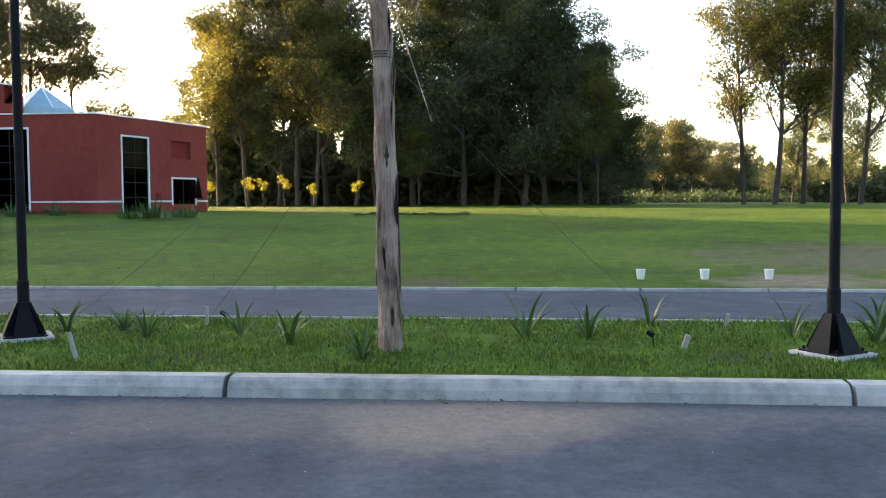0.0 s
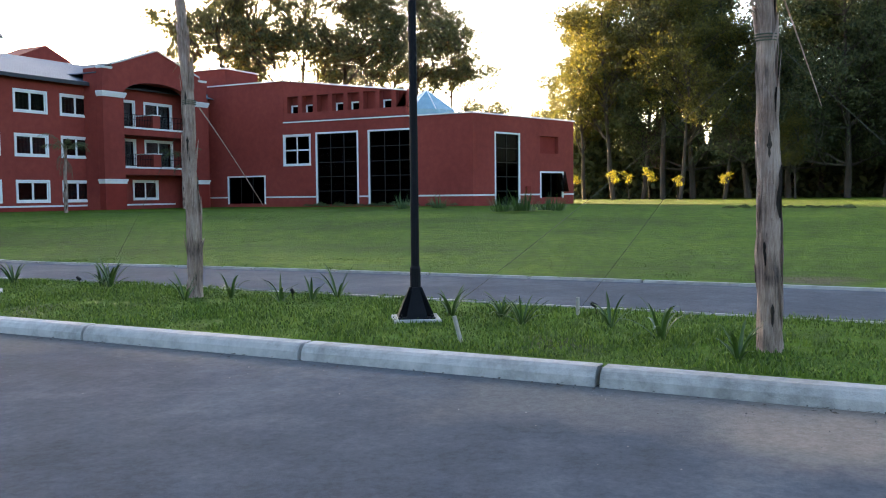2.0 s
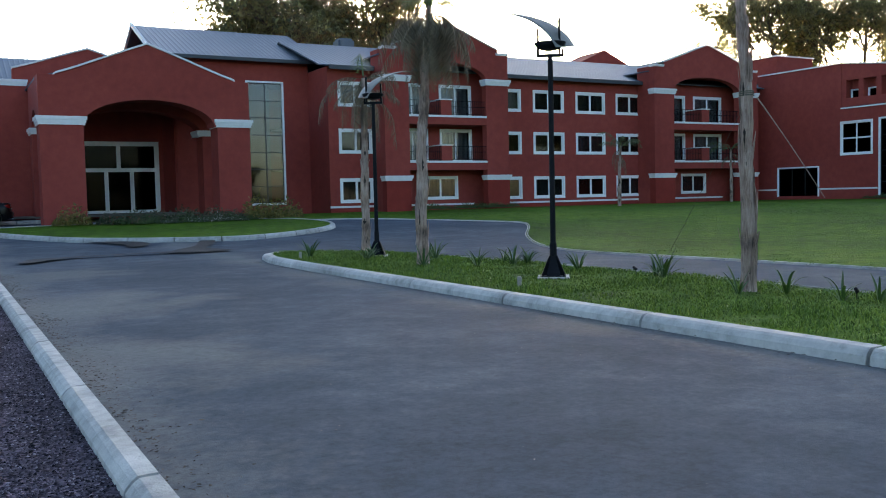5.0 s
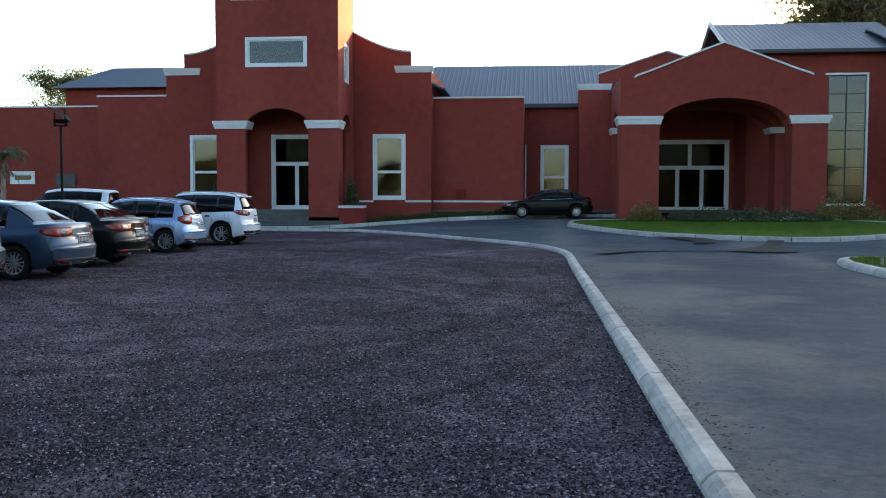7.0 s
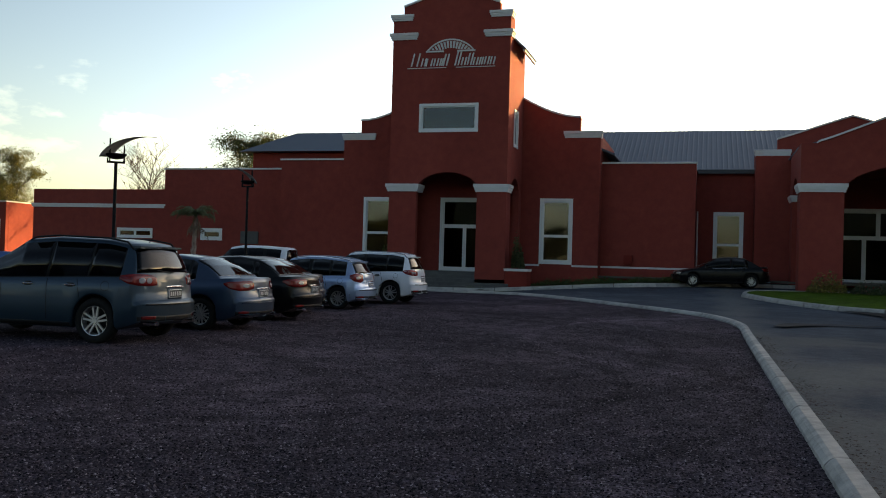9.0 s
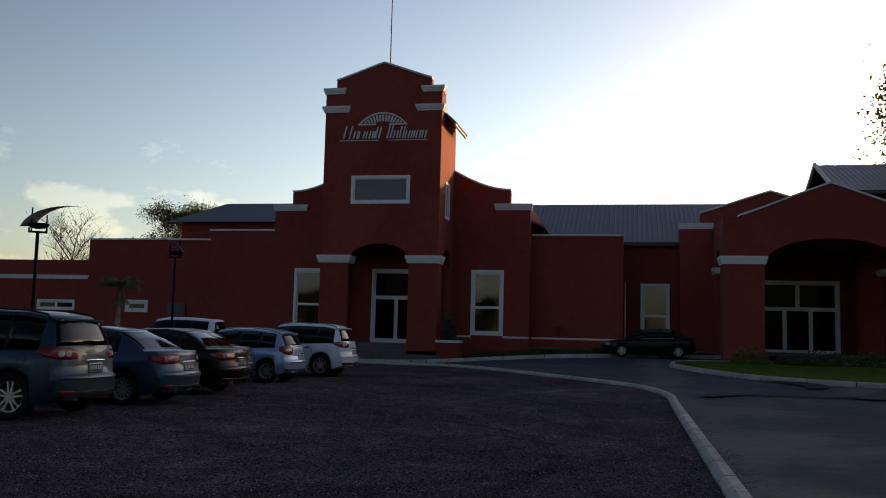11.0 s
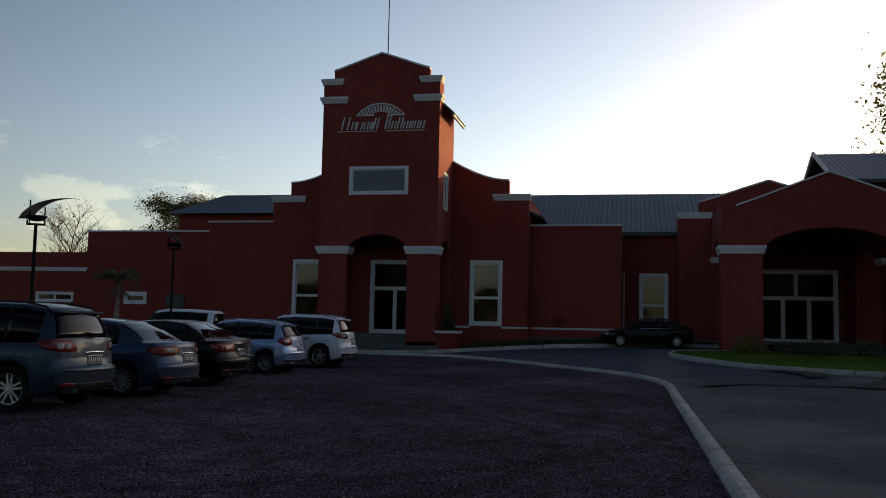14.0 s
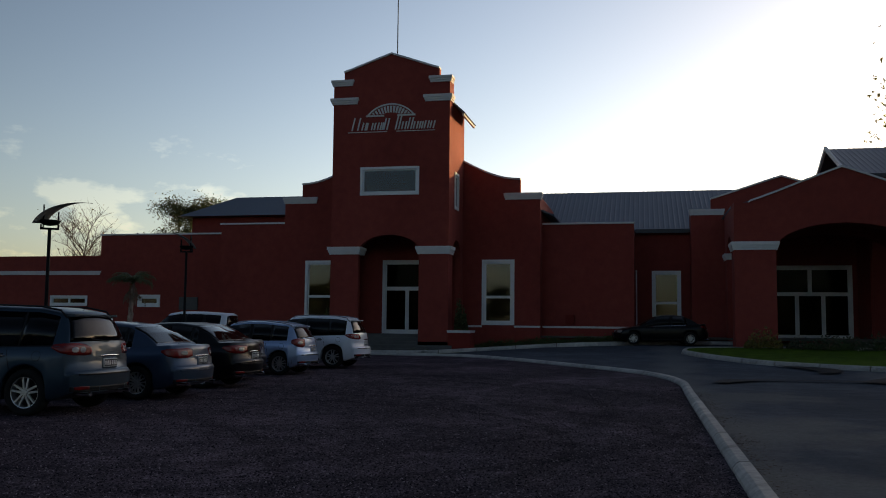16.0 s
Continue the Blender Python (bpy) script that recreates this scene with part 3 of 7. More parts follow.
def coping(parent, m, pts, h=0.09, proud=0.08, back=0.38, name="coping"):
    """A thin white coping that follows the top of a parapet."""
    bm = bmesh.new()
    lo, hi = [], []
    for u, v in pts:
        lo.append([bm.verts.new((u, y, v)) for y in (-proud, back)])
        hi.append([bm.verts.new((u, y, v + h)) for y in (-proud, back)])
    for i in range(len(pts) - 1):
        bm.faces.new((lo[i][0], lo[i + 1][0], hi[i + 1][0], hi[i][0]))
        bm.faces.new((lo[i][1], hi[i][1], hi[i + 1][1], lo[i + 1][1]))
        bm.faces.new((hi[i][0], hi[i + 1][0], hi[i + 1][1], hi[i][1]))
        bm.faces.new((lo[i][0], lo[i][1], lo[i + 1][1], lo[i + 1][0]))
    for i in (0, -1):
        bm.faces.new((lo[i][0], hi[i][0], hi[i][1], lo[i][1]))
    return part(name, bm, CREAM, parent, "white coping", m=m)


lobby = thing("hotel_lobby", "brick-red stucco hotel lobby with a tall stepped tower", "building")
T = at(0, TY)
# tower: four faces above the open arch, pillars below
TX0, TX1, TB = -15.45, -9.35, 47.3
TC = (TX0 + TX1) / 2
tower_top = [(TX1, 12.7), (TX1, 13.9), (TX1 - 0.55, 13.9), (TX1 - 0.55, 14.3), *[(TC + (TX1 - 0.55 - TC) * (1 - i / 8), 14.3 + 0.85 * pitch(i / 8)) for i in range(9)], *[(TC - (TX1 - 0.55 - TC) * (i / 8), 14.3 + 0.85 * pitch(1 - i / 8)) for i in range(1, 9)], (TX0 + 0.55, 13.9), (TX0, 13.9), (TX0, 12.7)]
front = [(TX0, 0), (TX0 + 1.45, 0), (TX0 + 1.45, 5.0), *[(TC - 1.62 * math.cos(math.pi * i / 14), 5.0 + 0.93 * math.sin(math.pi * i / 14)) for i in range(15)], (TX1 - 1.5, 5.0), (TX1 - 1.5, 0), (TX1, 0), *tower_top]
part("tower_front", sheet(front, [rect(-13.9, -10.95, 7.98, 9.32)], 0.35), STUCCO, lobby, "red stucco tower front", m=T)
side = at(TX1, TY, 0, 90)
sw = [rect(1.35, 2.25, 7.4, 9.2)]
sidearch = [(0.36, 0), (0.95, 0), (0.95, 5.0), *[(2.0 - 1.05 * math.cos(math.pi * i / 10), 5.0 + 0.8 * math.sin(math.pi * i / 10)) for i in range(1, 10)], (3.05, 5.0), (3.05, 0), (3.75, 0), (3.75, 12.7), (0.95, 12.7), (0.95, 13.9), (0.36, 13.9)]
part("tower_side", sheet(sidearch, sw, 0.3), STUCCO, lobby, "red stucco tower side", m=side)
part("tower_side", sheet([(-p[0], p[1]) for p in sidearch], [], 0.3), STUCCO, lobby, "red stucco tower side", m=at(TX0, TY, 0, -90))
part("tower_back", box(TX0 + 0.31, TX1 - 0.31, TB - 0.3, TB, 7.0, 12.7), STUCCO, lobby)
part("tower_roof", box(TX0 + 0.31, TX1 - 0.31, TY + 0.36, TB - 0.31, 12.4, 12.55), DARK_CONCRETE, lobby, "flat tower roof")
part("tower_soffit", box(TX0 + 0.31, TX1 - 0.31, TY + 0.36, TB - 0.31, 6.6, 6.75), STUCCO, lobby)
window(lobby, T, -13.95, -10.88, 7.93, 9.37, 1)
window(lobby, side, 1.3, 2.3, 7.35, 9.25, 1)
coping(lobby, T, [(p[0], p[1]) for p in tower_top[3:-3]])
for u0, u1 in ((TX0, TX0 + 0.95), (TX1 - 0.95, TX1)):
    moulding(lobby, T, u0, u1, 13.61, 13.92, 0.13, 0.6)
for u0, u1 in ((TX0, TX0 + 1.2), (TX1 - 1.2, TX1)):
    moulding(lobby, T, u0, u1, 12.64, 12.97, 0.15, 0.6)
for u0, u1 in ((TX0, TX0 + 1.45), (TX1 - 1.5, TX1)):
    moulding(lobby, T, u0, u1, 4.95, 5.33, 0.16, 0.9)
# a small metal roof on the tower's side, under the cornice
corrugated(lobby, (TX1 + 0.62, TY + 0.7, 12.16), (TX1 + 0.62, TB, 12.16), (TX1 + 0.02, TB, 12.72), (TX1 + 0.02, TY + 0.7, 12.72), "small dark metal eave")
part("soffit_board", box(TX1 + 0.48, TX1 + 0.58, TY + 0.75, TB, 12.02, 12.13), CREAM, lobby, "white eave board")
m = bmesh.new()
rod(m, (TC - 0.12, TY + 1.5, 12.5), (TC - 0.12, TY + 1.5, 22), 0.035, 0.02)
part("mast", m, IRON, lobby, "thin dark antenna mast")
# steps under the arch
m = bmesh.new()
for i in range(5):
    slab_box(m, TX0 + 0.3 - 0.02 * i, TX1 + 0.25, TY - 0.6 + 0.3 * i, TB, 0.12 + 0.17 * i - (0.12 if i == 0 else 0), 0.12 + 0.17 * (i + 1))
part("entrance_steps", m, DARK_CONCRETE, lobby, "dark entrance steps")
m = bmesh.new()
slab_box(m, -9.3, -8.2, TY - 0.2, TY + 0.9, 0.1, 1.08)
part("planter", m, STUCCO_DEEP, lobby, "red planter box with white rim")
moulding(lobby, at(0, TY - 0.2), -9.3, -8.2, 1.08, 1.2, 0.05, 1.1)

# stepped facade
F = at(0, FY)


def sweep(u0, v0, u1, v1, n=8):
    """A concave parapet curve."""
    return [(u0 + (u1 - u0) * i / n, v1 + (v0 - v1) * (1 - math.sin(i / n * math.pi / 2)) ** 1.0) for i in range(n + 1)]


right_curve = sweep(TX1 - 0.3, 10.35, -6.3, 9.15)
left_curve = [(2 * TC - u, v) for u, v in right_curve]
fac_out = [(-19.5, 0), (-5.25, 0), (-5.25, 8.3), (-6.3, 8.3), *reversed(right_curve), *left_curve, (-18.5, 9.15), (-18.5, 8.3), (-19.5, 8.3)]
fac_out = [p for i, p in enumerate(fac_out) if i == 0 or (Vector(p) - Vector(fac_out[i - 1])).length > 1e-4]
holes = [rect(-8.3, -6.6, 1.5, 4.9), rect(-18.2, -16.5, 1.5, 4.9), rect(-13.75, -11.05, 0.98, 4.9)]
part("facade", sheet(fac_out, holes, 0.35), STUCCO, lobby, "red stucco facade with curved parapet", m=F)
coping(lobby, F, list(right_curve))
coping(lobby, F, list(reversed(left_curve)))
for u0, u1 in ((-7.05, -5.25), (-19.5, -17.7)):
    moulding(lobby, F, u0, u1, 8.1, 8.45, 0.12, 0.4)
for u in (-8.32, -18.22):
    window(lobby, F, u, u + 1.73, 1.48, 4.92, 1, rows=(0.42,), glazing=PANE_MIRROR, frame_w=0.16)
window(lobby, F, -13.77, -11.03, 0.96, 4.92, (2, 1), rows=(0.62,), sash=0.1, glazing=PANE_DIM)
moulding(lobby, F, -9.3, -8.32, 1.36, 1.46, 0.03, 0, "stripe", label="thin cream stripe")
moulding(lobby, F, -6.58, -5.25, 1.36, 1.46, 0.03, 0, "stripe", label="thin cream stripe")
part("side_wall", box(-5.55, -5.25, FY + 0.36, 58, 0, 8.3), STUCCO, lobby)
part("side_wall", box(-19.5, -19.2, FY + 0.36, 58, 0, 8.3), STUCCO, lobby)
# eave returns of the hidden gable behind the facade
corrugated(lobby, (-4.55, FY + 0.5, 7.3), (-4.55, 58, 7.3), (-9.0, 58, 9.2), (-9.0, FY + 0.5, 9.2), "grey metal roof behind the facade")
# side block and recessed wall
part("side_block", sheet(rect(-5.24, -0.45, 0, 6.85), [], 0.3), STUCCO, lobby, "plain red stucco block", m=at(0, BY))
part("side_block", box(-0.75, -0.45, BY + 0.31, RY, 0, 6.85), STUCCO, lobby)
part("side_block_roof", box(-5.2, -0.8, BY + 0.32, RY + 0.3, 6.4, 6.5), DARK_CONCRETE, lobby)
coping(lobby, at(0, BY), [(-5.24, 6.85), (-0.40, 6.85)])
moulding(lobby, at(0, BY), -5.2, -0.45, 1.36, 1.46, 0.03, 0, "stripe", label="thin cream stripe")
part("recessed_wall", sheet(rect(-0.44, 4.6, 0, 6.9), [rect(0.52, 2.02, 1.6, 4.55)], 0.3), STUCCO, lobby, m=at(0, RY))
window(lobby, at(0, RY), 0.48, 2.06, 1.56, 4.6, 1, rows=(0.4,), glazing=PANE_MIRROR, frame_w=0.15)
corrugated(lobby, (-8, RY - 0.35, 6.88), (9, RY - 0.35, 6.88), (9, 58.5, 10.05), (-8, 58.5, 10.05), "ribbed blue-grey metal roof")
part("gutter", box(-0.4, 4.5, RY - 0.48, RY - 0.36, 6.68, 6.9), GUTTER, lobby, "dark gutter")
m = bmesh.new()
rod(m, (-0.36, RY - 0.6, 0.5), (-0.36, RY - 0.6, 4.6), 0.04)
part("downpipe", m, CREAM, lobby, "pale downpipe")
part("hose_cabinet", rounded(box(-4.0, -3.55, BY - 0.2, BY, 1.55, 2.05)), STUCCO_DEEP, lobby, "red fire hose cabinet")
# left walls
part("left_wall", sheet(rect(-23.4, -19.52, 0, 7.0), [], 0.3), STUCCO, lobby, m=at(0, FY + 0.15))
part("left_wall", box(-23.4, -23.1, FY + 0.46, 51, 0, 7.0), STUCCO, lobby)
coping(lobby, at(0, FY + 0.15), [(-23.45, 7.0), (-19.5, 7.0)])
part("left_wall", sheet(rect(-32.75, -23.1, 0, 6.75), [rect(-30.0, -28.7, 2.45, 3.0)], 0.3), STUCCO, lobby, m=at(0, 50))
coping(lobby, at(0, 50), [(-32.8, 6.75), (-23.1, 6.75)])
part("left_wall", box(-32.75, -32.45, 50.31, 60, 0, 6.75), STUCCO, lobby)
part("low_wall", sheet(rect(-42.7, -32.76, 0, 5.5), [rect(-36.1, -33.7, 2.48, 2.96)], 0.3), STUCCO, lobby, m=at(0, 50.1))
moulding(lobby, at(0, 50.1), -42.7, -32.8, 4.32, 4.56, 0.12, 0)
window(lobby, at(0, 50), -30.1, -28.6, 2.36, 3.1, 1, frame_w=0.17)
window(lobby, at(0, 50.1), -36.2, -33.6, 2.4, 3.04, 2, frame_w=0.12)
part("meter_panel", rounded(box(-27.3, -26.1, 49.9, 50, 2.2, 2.96)), DARK_CONCRETE, lobby, "grey wall panel")
# hipped roof behind
bm = bmesh.new()
hv = [bm.verts.new(p) for p in ((-31.6, 57.2, 8.8), (-19, 57.2, 8.8), (-19, 66, 8.8), (-31.6, 66, 8.8), (-29.0, 61, 10.6), (-19, 61, 10.6))]
for f in ((0, 1, 5, 4), (0, 4, 3), (3, 4, 5, 2), (0, 3, 2, 1)):
    bm.faces.new([hv[i] for i in f])
part("hip_roof", bm, ROOF, lobby, "dark blue-grey hipped metal roof")
part("upper_wall", box(-30.9, -19.2, 58, 65, 0, 8.78), STUCCO, lobby)
# closing walls and flat roofs
part("rear_wall", box(-32.7, 12, 66, 66.3, 0, 8.5), STUCCO, lobby)
part("flat_roof", box(-42.7, -32.8, 50.41, 55, 4.2, 4.3), DARK_CONCRETE, lobby)
part("low_rear", box(-42.7, -32.8, 55, 55.3, 0, 5.0), STUCCO, lobby)
part("flat_roof", box(-32.4, -19.6, 50.41, 60, 4.3, 4.4), DARK_CONCRETE, lobby)
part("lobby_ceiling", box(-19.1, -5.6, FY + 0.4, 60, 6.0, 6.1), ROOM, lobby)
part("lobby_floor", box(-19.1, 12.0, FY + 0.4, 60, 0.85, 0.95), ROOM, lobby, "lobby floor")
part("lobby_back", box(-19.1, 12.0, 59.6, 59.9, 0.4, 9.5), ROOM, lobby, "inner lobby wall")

# emblem and lettering of the sign: plain shapes only
SIGN = surface("sign_white", (0.62, 0.60, 0.55), (0.72, 0.70, 0.66), 0.5, 6, 60, 0.02)
sign = thing("hotel_sign", "pale metal sign with fan emblem on the tower", "sign")
bm = bmesh.new()
cx, cz = TC, 11.01
for i in range(24):
    a0, a1 = radians(39 + 102 * i / 24), radians(39 + 102 * (i + 1) / 24)
    for r0, r1 in ((1.53, 1.6),):
        q = [bm.verts.new((cx + r * math.cos(a), TY - y, cz + r * math.sin(a))) for y in (0.06, 0.0) for a, r in ((a0, r0), (a0, r1), (a1, r1), (a1, r0))]
        bm.faces.new(q[:4])
        bm.faces.new(q[4:])
        for k in range(4):
            bm.faces.new((q[k], q[(k + 1) % 4], q[4 + (k + 1) % 4], q[4 + k]))
part("emblem_rim", bm, SIGN, sign)
for i in range(13):
    a0 = radians(46 + 88 * (i + 0.12) / 13)
    a1 = radians(46 + 88 * (i + 0.72) / 13)
    bm = bmesh.new()
    q = [bm.verts.new((cx + r * math.cos(a), TY - y, cz + r * math.sin(a))) for y in (0.05, 0.0) for a, r in ((a0, max(1.14, 1.06 / math.sin(a0))), (a0, 1.48), (a1, 1.48), (a1, max(1.14, 1.06 / math.sin(a1))))]
    bm.faces.new(q[:4])
    bm.faces.new(q[4:])
    for k in range(4):
        bm.faces.new((q[k], q[(k + 1) % 4], q[4 + (k + 1) % 4], q[4 + k]))
    part("emblem_ray", bm, SIGN, sign)
part("emblem_base", box(cx - 1.28, cx - 0.35, TY - 0.06, TY, 11.95, 12.03), SIGN, sign)
part("emblem_base", box(cx + 0.35, cx + 1.28, TY - 0.06, TY, 11.95, 12.03), SIGN, sign)
for u, w, h in ((-2.02, 0.30, 0.66), (-1.56, 0.17, 0.40), (-1.27, 0.26, 0.38), (-0.91, 0.17, 0.38), (-0.63, 0.10, 0.38), (-0.41, 0.17, 0.60), (0.20, 0.16, 0.74), (0.53, 0.17, 0.40), (0.84, 0.17, 0.60), (1.14, 0.17, 0.38), (1.42, 0.12, 0.38), (1.70, 0.17, 0.40), (2.0, 0.17, 0.38)):
    for off in (-0.5, 0.5):
        bm = box(u + off * w - 0.037, u + off * w + 0.037, -0.06, 0, 0, h)
        for v in bm.verts:
            v.co.x += v.co.z * 0.24
        part("sign_bar", rounded(bm, 0.012, 1), SIGN, sign, m=at(TC + 0.13, TY, 11.26))
part("underline", box(TC - 2.25, TC - 0.2, TY - 0.05, TY, 11.15, 11.185), SIGN, sign)
part("underline", box(TC + 0.3, TC + 2.3, TY - 0.05, TY, 11.15, 11.185), SIGN, sign)

# ---- entrance porch ----
porch = thing("entrance_porch", "red stucco drive-through porch with arches and white caps", "porch")
PY, PB = 44.0, 49.0
PX0, PX1 = 4.15, 13.7
PC = (PX0 + PX1) / 2
gable = [(PX1, 7.3), (PX1 - 0.7, 7.3), *[(PC + 4.0 * (1 - i / 8), 7.35 + 1.5 * pitch(i / 8)) for i in range(9)], *[(PC - 4.0 * (i / 8), 7.35 + 1.5 * pitch(1 - i / 8)) for i in range(1, 9)], (PX0 + 0.7, 7.3), (PX0, 7.3)]
pf = [(PX0, 0.4), (PX0 + 1.85, 0.4), (PX0 + 1.85, 5.1), *[(PC + 0.05 - 2.98 * math.cos(math.pi * i / 18), 5.1 + 1.2 * math.sin(math.pi * i / 18)) for i in range(19)], (PX1 - 1.6, 5.1), (PX1 - 1.6, 0.4), (PX1, 0.4), *gable]
part("porch_front", sheet(pf, [], 1.3), STUCCO, porch, "red stucco gable with wide arch", m=at(0, PY))
coping(porch, at(0, PY), gable[1:-1], back=1.3)
for y in (PB - 1.3,):
    pb = [(PX0, 0.4), (PX0 + 1.4, 0.4), (PX0 + 1.4, 5.0), *[(PC - 3.35 * math.cos(math.pi * i / 18), 5.0 + 1.2 * math.sin(math.pi * i / 18)) for i in range(19)], (PX1 - 1.4, 5.0), (PX1 - 1.4, 0.4), (PX1, 0.4), (PX1, 7.2), (PX0, 7.2)]
    part("porch_back", sheet(pb, [], 1.2), STUCCO, porch, m=at(0, y))
for x, turn in ((PX0, -90), (PX1, 90)):
    w = PB - 1.3 - PY - 1.3
    lp = [(0, 5.0), *[(w / 2 - w / 2 * math.cos(math.pi * i / 12), 5.0 + 0.95 * math.sin(math.pi * i / 12)) for i in range(1, 12)], (w, 5.0), (w, 7.2), (0, 7.2)]
    lp = [(-p[0], p[1]) for p in lp] if turn == -90 else lp
    part("porch_side", sheet(lp, [], 0.5), STUCCO, porch, "red stucco side arch", m=at(x, PY + 1.3, 0, turn))
part("porch_ceiling", box(PX0 + 0.5, PX1 - 0.5, PY + 1.3, PB - 1.3, 6.9, 7.1), STUCCO, porch)
for u0, u1 in ((PX0, PX0 + 1.85), (PX1 - 1.6, PX1)):
    moulding(porch, at(0, PY), u0, u1, 5.08, 5.46, 0.15, 1.3)
    moulding(porch, at(0, PB - 1.3), u0, min(u1, u0 + 1.4) if u0 == PX0 else u1, 4.9, 5.2, 0.13, 1.2)
corrugated(porch, (PX0, PY + 1.3, 7.3), (PX0, 58, 7.3), (PC, 58, 8.6), (PC, PY + 1.3, 8.6), "grey metal porch roof")
corrugated(porch, (PX1, PY + 1.3, 7.3), (PX1, 58, 7.3), (PC, 58, 8.6), (PC, PY + 1.3, 8.6), "grey metal porch roof")
# hall behind the porch with its own gable
D = at(0, 54)
part("door_wall", sheet(rect(4.6, 12.0, 0.5, 7.2), [rect(6.95, 11.3, 0.9, 4.95)], 0.3), STUCCO, porch, m=D)
window(porch, D, 6.9, 11.35, 0.86, 5.0, (3, 2), rows=(0.62,), frame_w=0.14, sash=0.11, glazing=PANE_DIM)
part("return_wall", box(11.7, 12.0, 50.9, 54, 0.5, 9.0), STUCCO, porch)
B = at(0, 50.4)
bg = [(2.55, 0.4), (4.6, 0.4), (4.6, 7.2), (12, 7.2), (12, 8.1), (11.0, 8.1), *[(7.2 + 3.6 * (1 - i / 6), 8.35 + 1.15 * pitch(i / 6)) for i in range(7)], *[(7.2 - 3.6 * (i / 6), 8.35 + 1.15 * pitch(1 - i / 6)) for i in range(1, 7)], (3.6, 7.75), (2.55, 7.75)]
part("rear_gable", sheet(bg, [], 0.35), STUCCO, porch, "red stucco stepped gable behind the porch", m=B)
coping(porch, B, bg[6:-2])
moulding(porch, B, 2.55, 4.2, 7.5, 7.82, 0.1, 0.4)
part("rear_side", box(2.55, 2.85, 50.76, RY + 0.2, 0.4, 7.7), STUCCO, porch)

# ---- glazed stair block ----
stair = thing("stair_block", "red stucco block with tall glazed window and metal roof", "building")
SY = 51.0
part("wall", sheet(rect(12.02, 19.5, 0.4, 9.7), [rect(15.75, 17.9, 1.25, 8.3)], 0.3), STUCCO, stair, "red stucco wall", m=at(0, SY))
bm = bmesh.new()
w0, w1, v0, v1 = 15.7, 17.95, 1.2, 8.35
for q in ((w0, w1, v0, v0 + 0.13), (w0, w1, v1 - 0.1, v1), (w0, w0 + 0.1, v0 + 0.13, v1 - 0.1), (w1 - 0.12, w1, v0 + 0.13, v1 - 0.1)):
    slab_box(bm, q[0], q[1], -0.05, 0.15, q[2], q[3])
tall = part("window", bm, PVC, stair, "tall window with cream surround", m=at(0, SY))
bm = bmesh.new()
for i in range(1, 7):
    slab_box(bm, w0 + 0.1, w1 - 0.12, 0.02, 0.08, v0 + 0.1 + i * 0.985, v0 + 0.14 + i * 0.985)
slab_box(bm, (w0 + w1) / 2 - 0.03, (w0 + w1) / 2 + 0.03, 0.015, 0.085, v0 + 0.13, v1 - 0.1)
part("mullions", bm, GUTTER, tall, "dark thin mullions", m=at(0, SY))
for i in range(7):
    for j in range(2):
        a0 = w0 + 0.1 + j * 1.03
        p = part("pane", box(a0, a0 + 1.0, 0.045, 0.055, v0 + 0.14 + i * 0.985, v0 + 0.14 + i * 0.985 + 0.94), PANE_MIRROR, tall, "reflecting glass pane", m=at(0, SY) @ Matrix.Rotation(radians(random.uniform(-0.25, 0.25)), 4, "X"))
        p.visible_shadow = False
corrugated(stair, (10.6, SY - 0.6, 9.55), (20.4, SY - 0.6, 9.55), (20.4, 57, 12.15), (10.6, 57, 12.15), "blue-grey metal roof")
corrugated(stair, (10.6, 63, 9.55), (20.4, 63, 9.55), (20.4, 57, 12.15), (10.6, 57, 12.15), "blue-grey metal roof")
part("gutter", box(10.6, 20.4, SY - 0.72, SY - 0.6, 9.36, 9.55), GUTTER, stair, "dark gutter")
part("verge", sheet([(0.6, 9.3), (6.6, 11.95), (12.6, 9.3), (12.6, 9.55), (6.6, 12.2), (0.6, 9.55)], [], 0.12), CREAM, stair, "white verge board", m=at(10.52, SY + 12.6 - 0.6 , 0, -90))
part("gable_wall", sheet([(0, 0.4), (12, 0.4), (12, 9.4), (6, 11.9), (0, 9.4)], [], 0.3), STUCCO, stair, m=at(11.6, SY + 12, 0, -90))
part("rear_wall", box(11.6, 20, 62.7, 63, 0.4, 9.5), STUCCO, stair)
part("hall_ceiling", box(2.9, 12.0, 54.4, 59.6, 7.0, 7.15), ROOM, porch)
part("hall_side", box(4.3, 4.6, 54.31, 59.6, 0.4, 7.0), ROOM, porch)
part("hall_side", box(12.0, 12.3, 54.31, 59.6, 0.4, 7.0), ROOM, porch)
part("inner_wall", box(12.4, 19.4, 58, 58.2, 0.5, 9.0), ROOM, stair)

# ---- three-storey room wing ----
wing = thing("hotel_wing", "three-storey red stucco hotel wing with white windows", "building")
WY, GY = 48.0, 46.3
cols = [20.1, 30.13, 33.5, 36.9, 40.28]
SILLS = (1.22, 4.05, 6.72)
holes = []
for u in cols:
    w = 2.1 if u < 25 else 2.44
    holes += [rect(u + 0.05, u + w - 0.05, s + 0.05, s + 1.36) for s in SILLS]
bay_l, bay_r = (22.2, 30.5), (42.2, 51.9)


